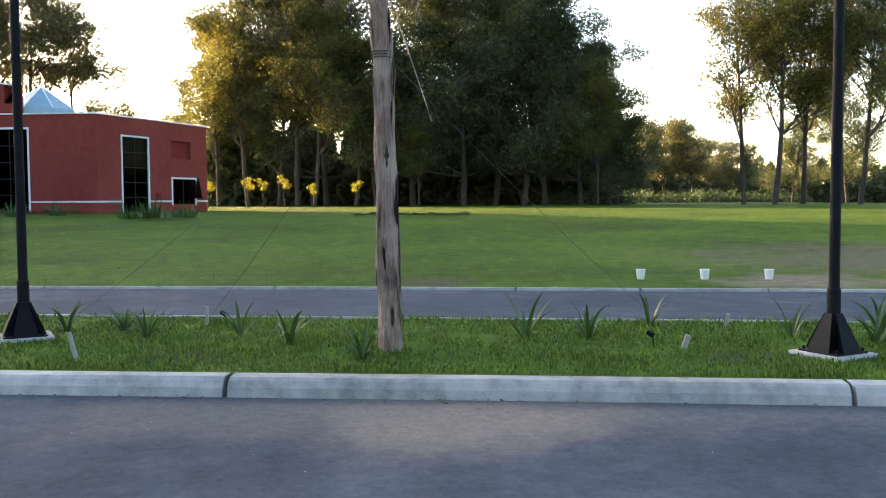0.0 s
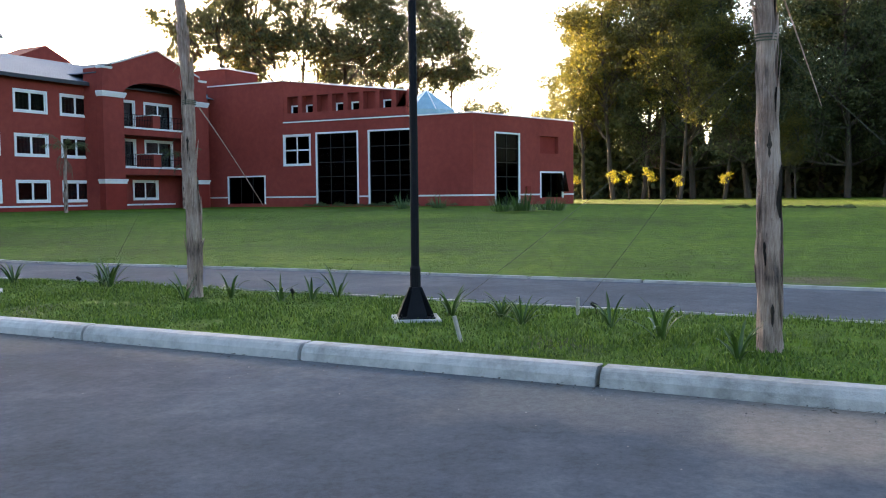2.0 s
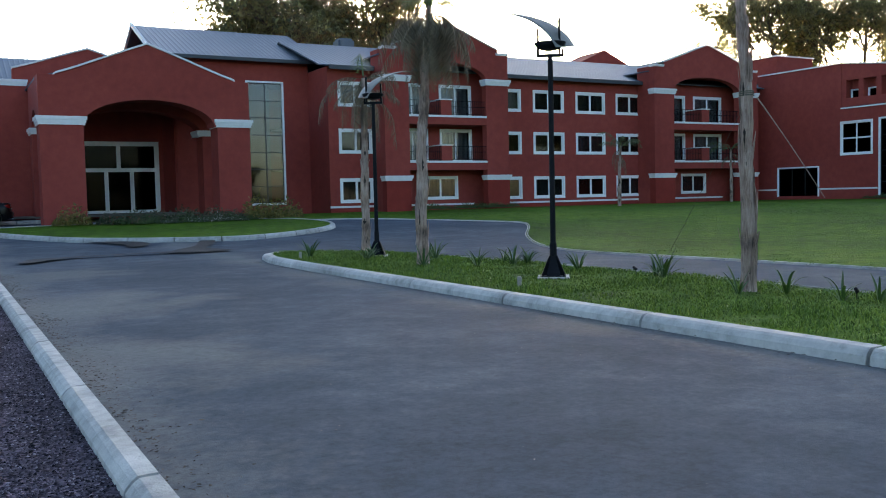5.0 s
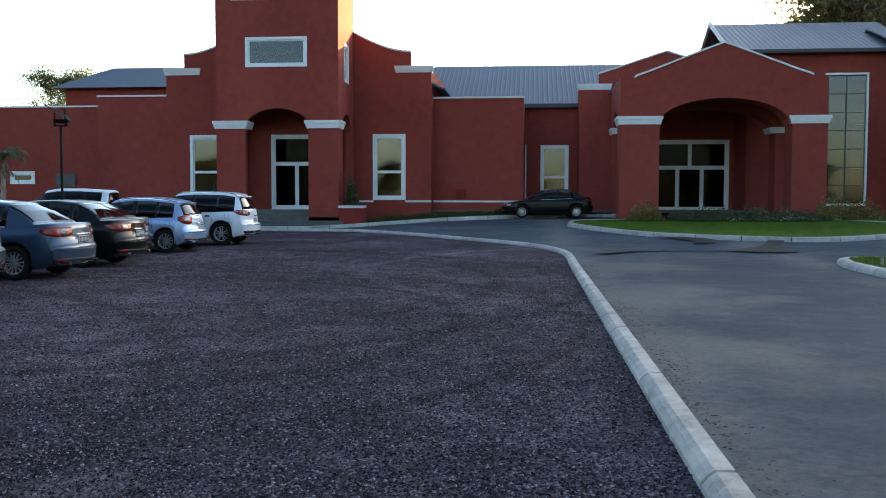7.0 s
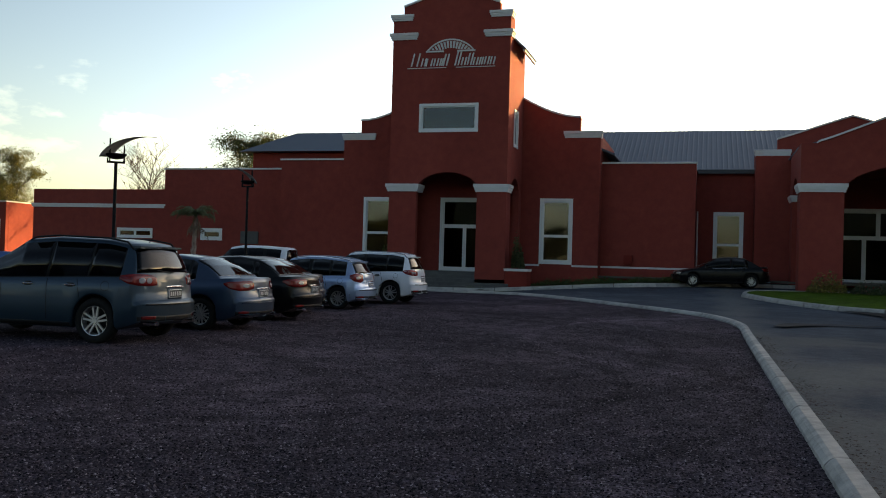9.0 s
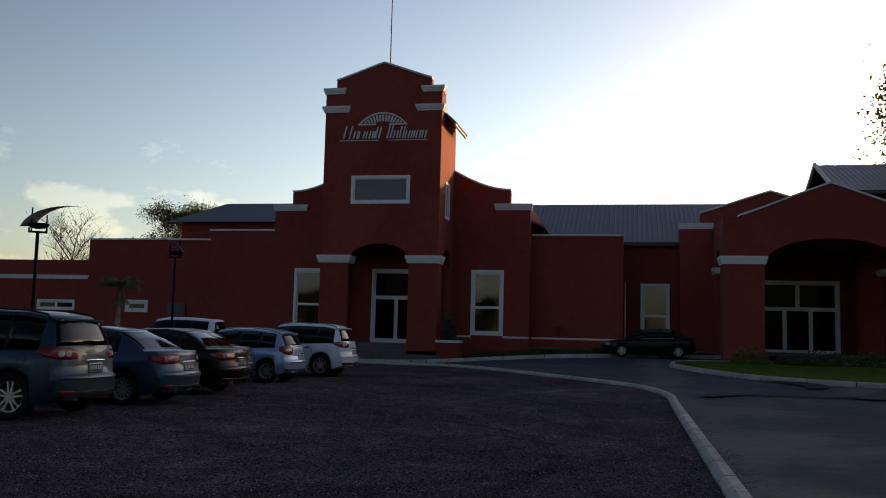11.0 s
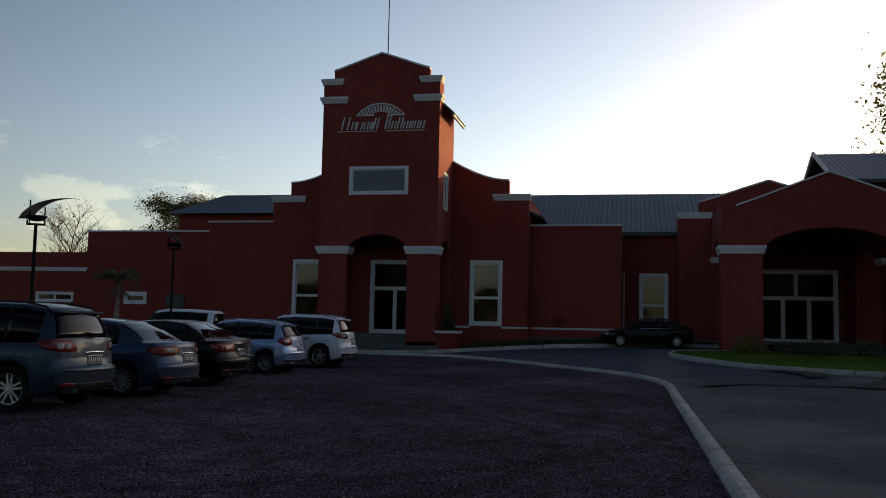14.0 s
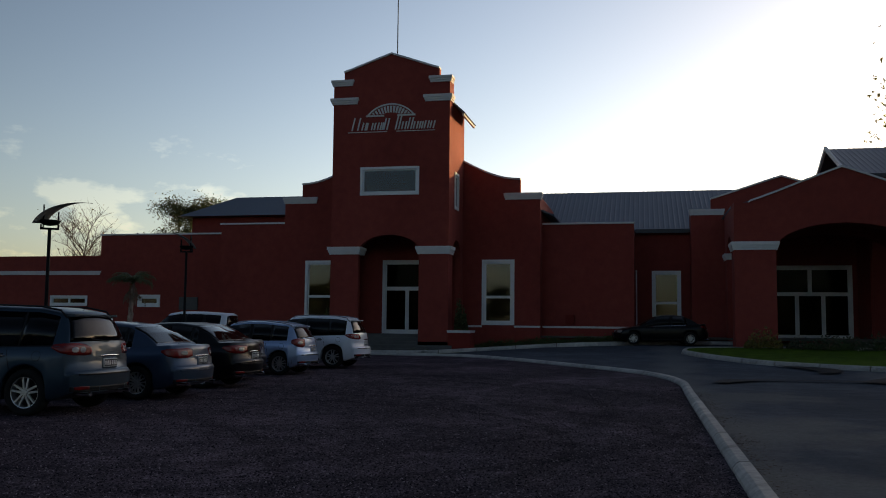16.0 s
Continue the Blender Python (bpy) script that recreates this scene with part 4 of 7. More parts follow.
def bay_windows(u0, u1):
    """Where a bay's windows and balcony doors stand: u0, u1, v0, v1, leaves."""
    c, pw = (u0 + u1) / 2, 1.75 if u1 - u0 > 9 else 1.55
    a, b = u0 + pw, u1 - pw
    out = [(c - 0.9, c + 1.5, 1.3, 2.72, 2), (a - 0.2, c - 1.9, 1.3, 2.72, 1)]
    for z in (3.45, 6.1):
        out += [(c + 0.3, b - 0.05, z + 0.05, z + 2.1, 2), (a + 0.05, c - 0.5, z + 0.05, z + 2.1, 2)]
    return out


for q in (*bay_windows(*bay_l), *bay_windows(*bay_r)):
    holes.append(rect(q[0] + 0.05, q[1] - 0.05, q[2] + 0.05, q[3] - 0.05))
part("wing_wall", sheet(rect(19.5, 54.2, 0.3, 8.95), holes, 0.3), STUCCO, wing, "red stucco wall", m=at(0, WY))
for k, u in enumerate(cols):
    w = 2.1 if u < 25 else 2.44
    for s in SILLS:
        window(wing, at(0, WY), u, u + w, s, s + 1.42, 2, curtain=random.random() < 0.6)
part("wing_side", box(19.5, 19.8, WY + 0.31, SY, 0.3, 8.95), STUCCO, wing)
for u0, u1 in ((19.5, 22.2), (30.5, 42.2)):
    moulding(wing, at(0, WY), u0, u1, 0.95, 1.06, 0.03, 0, "stripe", label="thin cream stripe")
    bm = box(u0, u1, -0.03, 0, 0.3, 0.95)
    part("plinth", bm, STUCCO_DEEP, wing, "deeper red plinth", m=at(0, WY))
corrugated(wing, (18.8, WY - 0.55, 8.95), (54.4, WY - 0.55, 8.95), (54.4, 54, 11.2), (18.8, 54, 11.2), "blue-grey metal roof")
corrugated(wing, (18.8, 60, 8.95), (54.4, 60, 8.95), (54.4, 54, 11.2), (18.8, 54, 11.2), "blue-grey metal roof")
for u0, u1 in ((19.4, 22.1), (30.6, 42.1)):
    part("gutter", box(u0, u1, WY - 0.68, WY - 0.55, 8.72, 8.95), GUTTER, wing, "dark gutter")
part("rear_wall", box(19.5, 54.2, 59.4, 59.7, 0.3, 8.95), STUCCO, wing)
part("end_wall", sheet([(0, 0.3), (11.4, 0.3), (11.4, 8.9), (5.7, 11.1), (0, 8.9)], [], 0.3), STUCCO, wing, m=at(54.2, WY + 0.31, 0, 90))
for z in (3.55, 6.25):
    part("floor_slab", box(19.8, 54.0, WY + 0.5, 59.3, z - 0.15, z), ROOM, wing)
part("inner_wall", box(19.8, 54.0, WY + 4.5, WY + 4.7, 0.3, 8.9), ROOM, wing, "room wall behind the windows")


def bay(u0, u1):
    """A gabled bay with balconies between two broad pillars."""
    G = at(0, GY)
    c, pw = (u0 + u1) / 2, 1.75 if u1 - u0 > 9 else 1.55
    a, b = u0 + pw, u1 - pw
    g = [(u1, 9.95), (u1 - 0.75, 9.95), *[(c + (u1 - 0.75 - c) * (1 - i / 8), 10.15 + 1.35 * pitch(i / 8)) for i in range(9)], *[(c - (u1 - 0.75 - c) * (i / 8), 10.15 + 1.35 * pitch(1 - i / 8)) for i in range(1, 9)], (u0 + 0.75, 9.95), (u0, 9.95)]
    body = [(u0, 2.6), (a, 2.6), (a, 8.35), *[(c - (b - a) / 2 * math.cos(math.pi * i / 16), 8.35 + 0.95 * math.sin(math.pi * i / 16)) for i in range(17)], (b, 8.35), (b, 2.6), (u1, 2.6), *g]
    part("bay_front", sheet(body, [], 0.5), STUCCO, wing, "red stucco gabled bay", m=G)
    coping(wing, G, g[1:-1], back=0.55)
    for p0, p1 in ((u0, a), (b, u1)):
        part("pillar_base", box(p0, p1, GY - 0.04, GY + 0.5, 0.3, 2.6), STUCCO_DEEP, wing, "deep red pillar base")
        moulding(wing, G, p0, p1, 2.42, 2.72, 0.13, 0.5)
        moulding(wing, G, p0, p1, 8.05, 8.4, 0.15, 0.5)
        moulding(wing, G, p0, min(p1, p0 + 0.8) if p0 == u0 else p1, 9.85, 10.0, 0.06, 0.5) if p0 == u0 else moulding(wing, G, u1 - 0.8, u1, 9.85, 10.0, 0.06, 0.5)
    for s in (u0, u1 - 0.3):
        part("bay_side", box(s, s + 0.3, GY + 0.51, WY, 0.3, 9.9), STUCCO, wing)
    part("bay_ceiling", box(u0 + 0.31, u1 - 0.31, GY + 0.51, WY - 0.01, 9.35, 9.5), STUCCO, wing)
    corrugated(wing, (u0 - 0.1, GY + 0.5, 9.6), (u0 - 0.1, 53.8, 9.6), (c, 53.8, 11.1), (c, GY + 0.5, 11.1), "blue-grey metal roof")
    corrugated(wing, (u1 + 0.1, GY + 0.5, 9.6), (u1 + 0.1, 53.8, 9.6), (c, 53.8, 11.1), (c, GY + 0.5, 11.1), "blue-grey metal roof")
    for z in (3.45, 6.1):
        part("balcony_slab", box(a, b, GY + 0.02, WY - 0.01, z - 0.42, z), STUCCO, wing, "red balcony slab")
        part("slab_edge", box(a, b, GY - 0.03, GY + 0.02, z + 0.0, z + 0.12), CREAM, wing, "white slab edge")
        part("balcony_pier", box(c - 0.45, c + 0.25, GY + 0.1, WY - 0.01, z + 0.12, z + 1.0), STUCCO, wing, "red dividing wall of the balconies")
        part("pier_cap", box(c - 0.5, c + 0.3, GY + 0.05, WY - 0.01, z + 1.0, z + 1.07), CREAM, wing)
        for r0, r1 in ((a, c - 0.45), (c + 0.25, b)):
            bm = bmesh.new()
            for zz in (0.18, 0.62, 0.95):
                slab_box(bm, r0, r1, GY + 0.12, GY + 0.15, z + zz, z + zz + 0.03)
            n = int((r1 - r0) / 0.14)
            for i in range(1, n):
                x = r0 + (r1 - r0) * i / n
                slab_box(bm, x - 0.009, x + 0.009, GY + 0.127, GY + 0.145, z + 0.2, z + 0.95)
            part("railing", bm, IRON, wing, "thin black balcony railing")
    for q in bay_windows(u0, u1):
        window(wing, at(0, WY), *q, sash=0.06, curtain=True, cloth=SHEER if q[2] > 3 and random.random() < 0.75 else CURTAIN)
    moulding(wing, at(0, WY - 0.06), a, b, 0.95, 1.06, 0.03, 0, "stripe", label="thin cream stripe")


bay(*bay_l)
bay(*bay_r)
# taller gable behind the right bay, and a rooftop tank
part("dormer", sheet([(0, 10), (5, 10), (5, 11.5), (2.5, 12.6), (0, 11.5)], [], 3), STUCCO, wing, m=at(43.5, 56))
part("roof_tank", rounded(box(24.5, 25.7, 58, 59.2, 10.6, 12.5), 0.15), ROOF, wing, "blue-grey rooftop box")

# ---- event hall ----
hall = thing("event_hall", "low red stucco hall with tall dark windows", "building")
HX = 54.0
L = at(HX, 48.0, 0, -90)  # u = 48 - y
CORNER, FAREND = (HX, 25.57), (65.1, 22.5)


def u_of(y):
    return 48.0 - y


low = [rect(u_of(38.0), u_of(34.5), 0.85, 5.95), rect(u_of(33.6), u_of(29.9), 0.85, 5.95), rect(u_of(40.9), u_of(38.55), 3.72, 5.9), rect(u_of(46.2), u_of(42.7), 0.95, 2.95)]
slots = [rect(u_of(40.55 - 1.31 * i), u_of(39.6 - 1.31 * i), 7.5, 8.7) for i in range(8)]
hw = [(0, 0.4), (u_of(25.57), 0.4), (u_of(25.57), 6.8), (u_of(40.9), 6.8), (u_of(40.9), 9.85), (0, 9.85)]
part("long_wall", sheet(hw, low, 0.35), STUCCO, hall, "red stucco wall", m=L)
coping(hall, L, [(0, 9.85), (u_of(40.9), 9.85)])
coping(hall, L, [(u_of(40.9), 6.8), (u_of(25.5), 6.8)])
# clerestory over the lower roof, with deep square openings
cl = [(u_of(40.89), 6.95), (u_of(30.6), 6.95), (u_of(30.6), 8.55), (u_of(40.89), 9.85)]
part("clerestory", sheet(cl, slots, 0.5), STUCCO, hall, "red clerestory with square openings", m=at(HX + 0.03, 48.0, 0, -90))
coping(hall, at(HX + 0.03, 48.0, 0, -90), [(u_of(40.86), 9.85), (u_of(30.5), 8.55)])
for i in range(8):
    if i in (0, 1, 3, 4, 6):
        window(hall, at(HX + 0.5, 48.0, 0, -90), u_of(40.5 - 1.31 * i), u_of(39.55 - 1.31 * i), 7.4, 8.1, 1, frame_w=0.04, sash=0.05, glazing=PANE_DARK)
part("clerestory_back", sheet(cl, [], 0.1), STUCCO, hall, m=at(HX + 0.71, 48.0, 0, -90))


MULLION = surface("black_mullion", (0.006, 0.007, 0.008), (0.012, 0.013, 0.014), 0.5, 6, 40, 0.03, spec=0.2)


def big_window(m, u0, u1, v0, v1, nx, ny, edge=0.11):
    bm = bmesh.new()
    for q in ((u0, u1, v1 - edge, v1), (u0, u0 + edge, v0, v1 - edge), (u1 - edge, u1, v0, v1 - edge)):
        slab_box(bm, q[0], q[1], -0.05, 0.2, q[2], q[3])
    w = part("window", bm, PVC, hall, "tall dark window with white surround", m=m)
    a, b, c, d = u0 + edge, u1 - edge, v0, v1 - edge
    bm = bmesh.new()
    for i in range(nx + 1):
        x = a + (b - a) * i / nx
        slab_box(bm, x - 0.03, x + 0.03, 0.05, 0.13, c, d)
    for j in range(ny + 1):
        z = c + (d - c) * j / ny
        slab_box(bm, a, b, 0.055, 0.125, z - 0.03, z + 0.03)
    part("mullions", bm, MULLION, w, "dark mullions", m=m)
    for i in range(nx):
        for j in range(ny):
            x0, x1 = a + (b - a) * i / nx + 0.03, a + (b - a) * (i + 1) / nx - 0.03
            z0, z1 = c + (d - c) * j / ny + 0.03, c + (d - c) * (j + 1) / ny - 0.03
            p = part("pane", box(x0, x1, 0.085, 0.095, z0, z1), PANE_DARK, w, "dark tinted pane", m=m)
            p.visible_shadow = False
    return w


big_window(L, u_of(38.07), u_of(34.45), 0.8, 6.02, 3, 5)
big_window(L, u_of(33.65), u_of(29.85), 0.8, 6.02, 3, 5)
big_window(L, u_of(46.25), u_of(42.65), 0.9, 3.03, 3, 1, 0.1)
window(hall, L, u_of(40.95), u_of(38.5), 3.66, 5.96, 2, rows=(0.5,), frame_w=0.13, sash=0.05, glazing=PANE_DARK)
for y0, y1 in ((48, 46.3), (42.6, 38.15), (34.4, 33.7), (29.8, 25.57)):
    moulding(hall, L, u_of(y0), u_of(y1), 1.36, 1.47, 0.03, 0, "stripe", label="thin cream stripe")
dx, dy = FAREND[0] - CORNER[0], FAREND[1] - CORNER[1]
flen, fang = math.hypot(dx, dy), math.degrees(math.atan2(dy, dx))
R = at(CORNER[0], CORNER[1], 0, fang)
part("end_wall", sheet(rect(0.36, flen, 0.4, 6.8), [rect(2.3, 4.9, 0.7, 5.6), rect(7.35, 9.6, 4.35, 5.6), rect(7.4, 10.1, 1.2, 3.0)], 0.35), STUCCO, hall, "red stucco end wall", m=R)
part("corner_post", box(0, 0.355, 0.0, 0.35, 0.4, 6.8), STUCCO, hall, m=R)
coping(hall, R, [(-0.05, 6.8), (flen + 0.05, 6.8)])
big_window(R, 2.22, 4.98, 0.7, 5.68, 2, 5)
big_window(R, 7.32, 10.18, 1.15, 3.08, 2, 1, 0.12)
part("awning_sash", box(9.2, 10.5, -0.9, -0.85, 1.3, 2.9), PANE_DARK, hall, "open tilted dark sash", m=R @ Matrix.Translation((0, 0.3, 0.15)) @ Matrix.Rotation(radians(-12), 4, "X"))
part("recess_panel", box(7.35, 9.6, 0.3, 0.36, 4.35, 5.6), STUCCO_DEEP, hall, "deep red recessed panel", m=R)
part("hose_cabinet", rounded(box(5.6, 6.1, -0.15, 0, 1.5, 2.0)), STUCCO_DEEP, hall, "red fire hose cabinet", m=R)
for a0, a1 in ((0, 2.2), (5.0, 7.3), (10.2, flen)):
    moulding(hall, R, a0, a1, 1.36, 1.47, 0.03, 0, "stripe", label="thin cream stripe")
part("inner_wall", box(0.8, flen - 0.4, 2.0, 2.2, 0.4, 6.2), ROOM, hall, m=R)
part("far_wall", box(0, flen, 22, 22.3, 0.4, 6.8), STUCCO, hall, m=R)
part("end_side", box(flen - 0.3, flen, 0.36, 22, 0.4, 6.8), STUCCO, hall, m=R)
bm = bmesh.new()
rv = [bm.verts.new((*p, z)) for z in (6.3, 6.4) for p in ((HX + 0.4, 25.8), (64.6, 23.0), (70, 44), (HX + 0.4, 44))]
bm.faces.new(rv[:4])
bm.faces.new(rv[4:])
for i in range(4):
    bm.faces.new((rv[i], rv[(i + 1) % 4], rv[4 + (i + 1) % 4], rv[4 + i]))
part("flat_roof", bm, DARK_CONCRETE, hall)
part("high_roof", box(HX + 0.4, 66, 41, 60, 9.3, 9.4), DARK_CONCRETE, hall)
part("high_wall", box(HX + 0.4, 66, 40.55, 40.85, 6.4, 9.8), STUCCO, hall)
part("stair_top", box(56, 60.0, 48, 55, 9.4, 11.5), STUCCO, hall, "red rooftop block")
coping(hall, at(0, 48), [(55.9, 11.5), (60.1, 11.5)], back=7.1)
part("hall_back", box(HX + 8, HX + 8.3, 25.2, 60, 0.4, 6.3), ROOM, hall, "inner hall wall")
part("high_back", box(66, 66.3, 40.55, 60, 0.4, 9.8), STUCCO, hall)
part("high_side", box(HX + 0.4, 66, 59.7, 60, 0.4, 9.8), STUCCO, hall)
part("hall_ceiling", box(HX + 0.4, HX + 8, 44, 60, 6.2, 6.3), ROOM, hall)
# glass pyramid on the hall's roof
SKYL = surface("pale_blue_skylight", (0.16, 0.34, 0.42), (0.24, 0.44, 0.52), 0.25, 3, 30, 0.02, spec=0.6)
pyr = thing("roof_skylight", "pale blue pyramid skylight on the flat roof", "skylight")
px, py, s, zt = 57.4, 30.8, 2.2, 8.95
for i in range(8):
    a0, a1 = radians(45 * i), radians(45 * (i + 1))
    bm = bmesh.new()
    q = [bm.verts.new(p) for p in ((px + s * math.cos(a0), py + s * math.sin(a0), 6.4), (px + s * math.cos(a1), py + s * math.sin(a1), 6.4), (px + s * math.cos(a1), py + s * math.sin(a1), 7.4), (px + s * math.cos(a0), py + s * math.sin(a0), 7.4), (px, py, zt))]
    bm.faces.new((q[0], q[1], q[2], q[3]))
    bm.faces.new((q[3], q[2], q[4]))
    part("panel", bm, SKYL, pyr)
    bm = bmesh.new()
    rod(bm, (px + s * math.cos(a0), py + s * math.sin(a0), 7.4), (px, py, zt), 0.035)
    part("rib", bm, PVC, pyr)

# ---- low annex, lit by the sun on one side ----
annex = thing("annex", "low red annex with white-framed windows", "building")
part("front_wall", sheet(rect(-72, -51.1, 0, 5.05), [rect(-56.85, -54.45, 2.3, 3.65), rect(-54.05, -51.65, 2.3, 3.65)], 0.3), STUCCO, annex, m=at(0, 57))
part("side_wall", box(-51.4, -51.1, 57.31, 70, 0, 5.05), STUCCO, annex, "sunlit red side wall")
coping(annex, at(0, 57), [(-72, 5.05), (-51.0, 5.05)], back=13)
for u in (-56.95, -54.15):
    window(annex, at(0, 57), u, u + 2.6, 2.2, 3.75, 2, rows=(0.7,), frame_w=0.1)
part("roof", box(-72, -51.4, 57.3, 70, 4.7, 4.8), DARK_CONCRETE, annex)
part("inner_wall", box(-72, -51.5, 60, 60.2, 0, 4.6), ROOM, annex)

# ---- street lamps ----
SAIL = surface("grey_sail_sheet", (0.17, 0.17, 0.165), (0.24, 0.24, 0.23), 0.6, 3, 30, 0.05, spec=0.2)
LENS = surface("lamp_glass", (0.35, 0.36, 0.36), (0.5, 0.5, 0.5), 0.2, 5, 20, 0.0)


def street_lamp(x, y, turn, label, h=3.55, tilt=0.5, skew=1):
    z = rise(x, y) + (0.10 if x > 6 else 0.0)
    lamp = thing("street_lamp", label, "street lamp", group="street lamps along the drive")
    pad = rounded(box(-0.26, 0.26, -0.26, 0.26, -0.1, 0.03), 0.012, 1)
    part("concrete_pad", pad, CONCRETE, lamp, "square concrete footing")
    bm = bmesh.new()
    rod(bm, (0, 0, 0.03), (0, 0, h), 0.047, 0.042, 14)
    part("pole", bm, IRON, lamp, smooth=False)
    bm = bmesh.new()
    rod(bm, (0, 0, 0.03), (0, 0, 0.56), 0.058, 0.058, 14)
    rod(bm, (0, 0, 0.56), (0, 0, 0.59), 0.058, 0.047, 14)
    part("sleeve", bm, IRON, lamp)
    part("base_plate", rounded(box(-0.20, 0.20, -0.20, 0.20, 0.03, 0.045), 0.006, 1), IRON, lamp)
    for k in range(4):
        bm = bmesh.new()
        prof = [(0.04, 0.045), (0.192, 0.045), (0.180, 0.085), (0.066, 0.36), (0.04, 0.36)]
        a = [bm.verts.new((u, -0.105 if u > 0.1 else -0.035, v)) for u, v in prof]
        b = [bm.verts.new((u, 0.105 if u > 0.1 else 0.035, v)) for u, v in prof]
        bm.faces.new(a)
        bm.faces.new(b[::-1])
        for i in range(5):
            bm.faces.new((a[i], a[(i + 1) % 5], b[(i + 1) % 5], b[i]))
        part("gusset", bm, IRON, lamp, m=Matrix.Rotation(radians(90 * k + 45 - 45), 4, "Z"))
    for sx in (-1, 1):
        for sy in (-1, 1):
            bm = bmesh.new()
            rod(bm, (0.165 * sx, 0.165 * sy, 0.045), (0.165 * sx, 0.165 * sy, 0.075), 0.013, seg=6)
            part("bolt", bm, IRON, lamp)
    # bowl with the lamp in it, held by a cradle
    bm = bmesh.new()
    prof = [(0.05, 0.0), (0.16, 0.02), (0.24, 0.08), (0.26, 0.13), (0.24, 0.14), (0.20, 0.09), (0.0, 0.06)]
    n = 18
    rows = [[bm.verts.new((r * math.cos(2 * math.pi * i / n), r * 0.8 * math.sin(2 * math.pi * i / n), h + 0.10 + v)) for i in range(n)] for r, v in prof[:-1]]
    for r0, r1 in zip(rows, rows[1:]):
        for i in range(n):
            bm.faces.new((r0[i], r0[(i + 1) % n], r1[(i + 1) % n], r1[i]))
    bm.faces.new(rows[0])
    bowl = part("bowl", bm, IRON, lamp, "dark lamp bowl")
    part("lens", rounded(box(-0.14, 0.14, -0.1, 0.1, h + 0.19, h + 0.225), 0.01, 1), LENS, bowl, "pale lamp glass")
    bm = bmesh.new()
    slab_box(bm, -0.22, 0.22, -0.03, 0.03, h, h + 0.05)
    for u in (-0.2, 0.2):
        slab_box(bm, u - 0.02, u + 0.02, -0.03, 0.03, h, h + 0.13)
    part("cradle", bm, IRON, lamp)
    for u, top in ((-0.19, 0.46), (0.15, 0.62)):
        bm = bmesh.new()
        slab_box(bm, u - 0.018, u + 0.018, -0.05, 0.05, h + 0.03, h + top)
        part("strut", bm, IRON, lamp)
    # curved sail: a bent sheet that sweeps from a high tip down to a low broad end
    bm = bmesh.new()
    k = 16
    rows = []
    for i in range(k + 1):
        t = i / k
        bend = -0.12 + 1.40 * t
        u, v = -0.83 + 1.12 * math.sin(bend), h + 0.72 - 0.80 * (1 - math.cos(bend))
        w = 0.015 + 0.27 * math.sin(min(1.0, t * 1.1) * math.pi / 2)
        rows.append([bm.verts.new((u + 0.55 * skew * s * w, s * w * 0.85, v + e + tilt * 0.25 * s * w)) for e in (0.0, 0.012) for s in (-1, -0.5, 0, 0.5, 1)])
    for r0, r1 in zip(rows, rows[1:]):
        for j in range(4):
            bm.faces.new((r0[j], r0[j + 1], r1[j + 1], r1[j]))
            bm.faces.new((r0[5 + j], r1[5 + j], r1[6 + j], r0[6 + j]))
        bm.faces.new((r0[0], r1[0], r1[5], r0[5]))
        bm.faces.new((r0[4], r0[9], r1[9], r1[4]))
    for r in (rows[0], rows[-1]):
        bm.faces.new((r[0], r[1], r[2], r[3], r[4], r[9], r[8], r[7], r[6], r[5]))
    part("sail", bm, SAIL, lamp, "curved grey reflector sail", smooth=True)
    lamp.matrix_world = at(x, y, z, turn)
    return lamp


BLACK_LAMP = "black street lamp with curved grey sail"
street_lamp(8.72, 4.84, -57, BLACK_LAMP + " on the grass strip")
street_lamp(8.14, -2.71, -57, BLACK_LAMP + " on the grass strip")
street_lamp(8.78, 12.10, -36, BLACK_LAMP + " on the grass strip")
street_lamp(9.05, 19.45, 145, BLACK_LAMP + " beside a palm", tilt=-0.5, skew=-1)
street_lamp(-14.38, 19.83, 216, BLACK_LAMP + " behind parked cars", 3.7, -0.4)
street_lamp(-15.9, 29.54, 15, BLACK_LAMP + " behind parked cars", 3.9, skew=-1)

# ---- palms ----
BARK = fibrous("fibrous_palm_bark", (0.040, 0.028, 0.022), (0.56, 0.42, 0.345), (0.29, 0.195, 0.15), 24.0, 2.2)
SHEATH = fibrous("torn_leaf_sheath", (0.085, 0.052, 0.040), (0.52, 0.40, 0.335), (0.28, 0.185, 0.145), 34.0, 1.8)
HOLLOW = fibrous("hollow_shade_fibre", (0.010, 0.008, 0.007), (0.10, 0.075, 0.06), (0.035, 0.026, 0.021), 20.0, 3.0)
DRY = leafy("dry_palm_frond", (0.075, 0.056, 0.034), (0.21, 0.165, 0.105), 0.8, 0.2)
FROND = leafy("green_palm_frond", (0.045, 0.07, 0.02), (0.11, 0.14, 0.05), 0.5, 0.25)
ROPE = surface("dark_guy_rope", (0.06, 0.065, 0.045), (0.14, 0.14, 0.10), 0.9, 10, 60, 0.1)
STAKE = surface("weathered_stake", (0.22, 0.21, 0.18), (0.40, 0.385, 0.34), 0.85, 6, 50, 0.3)


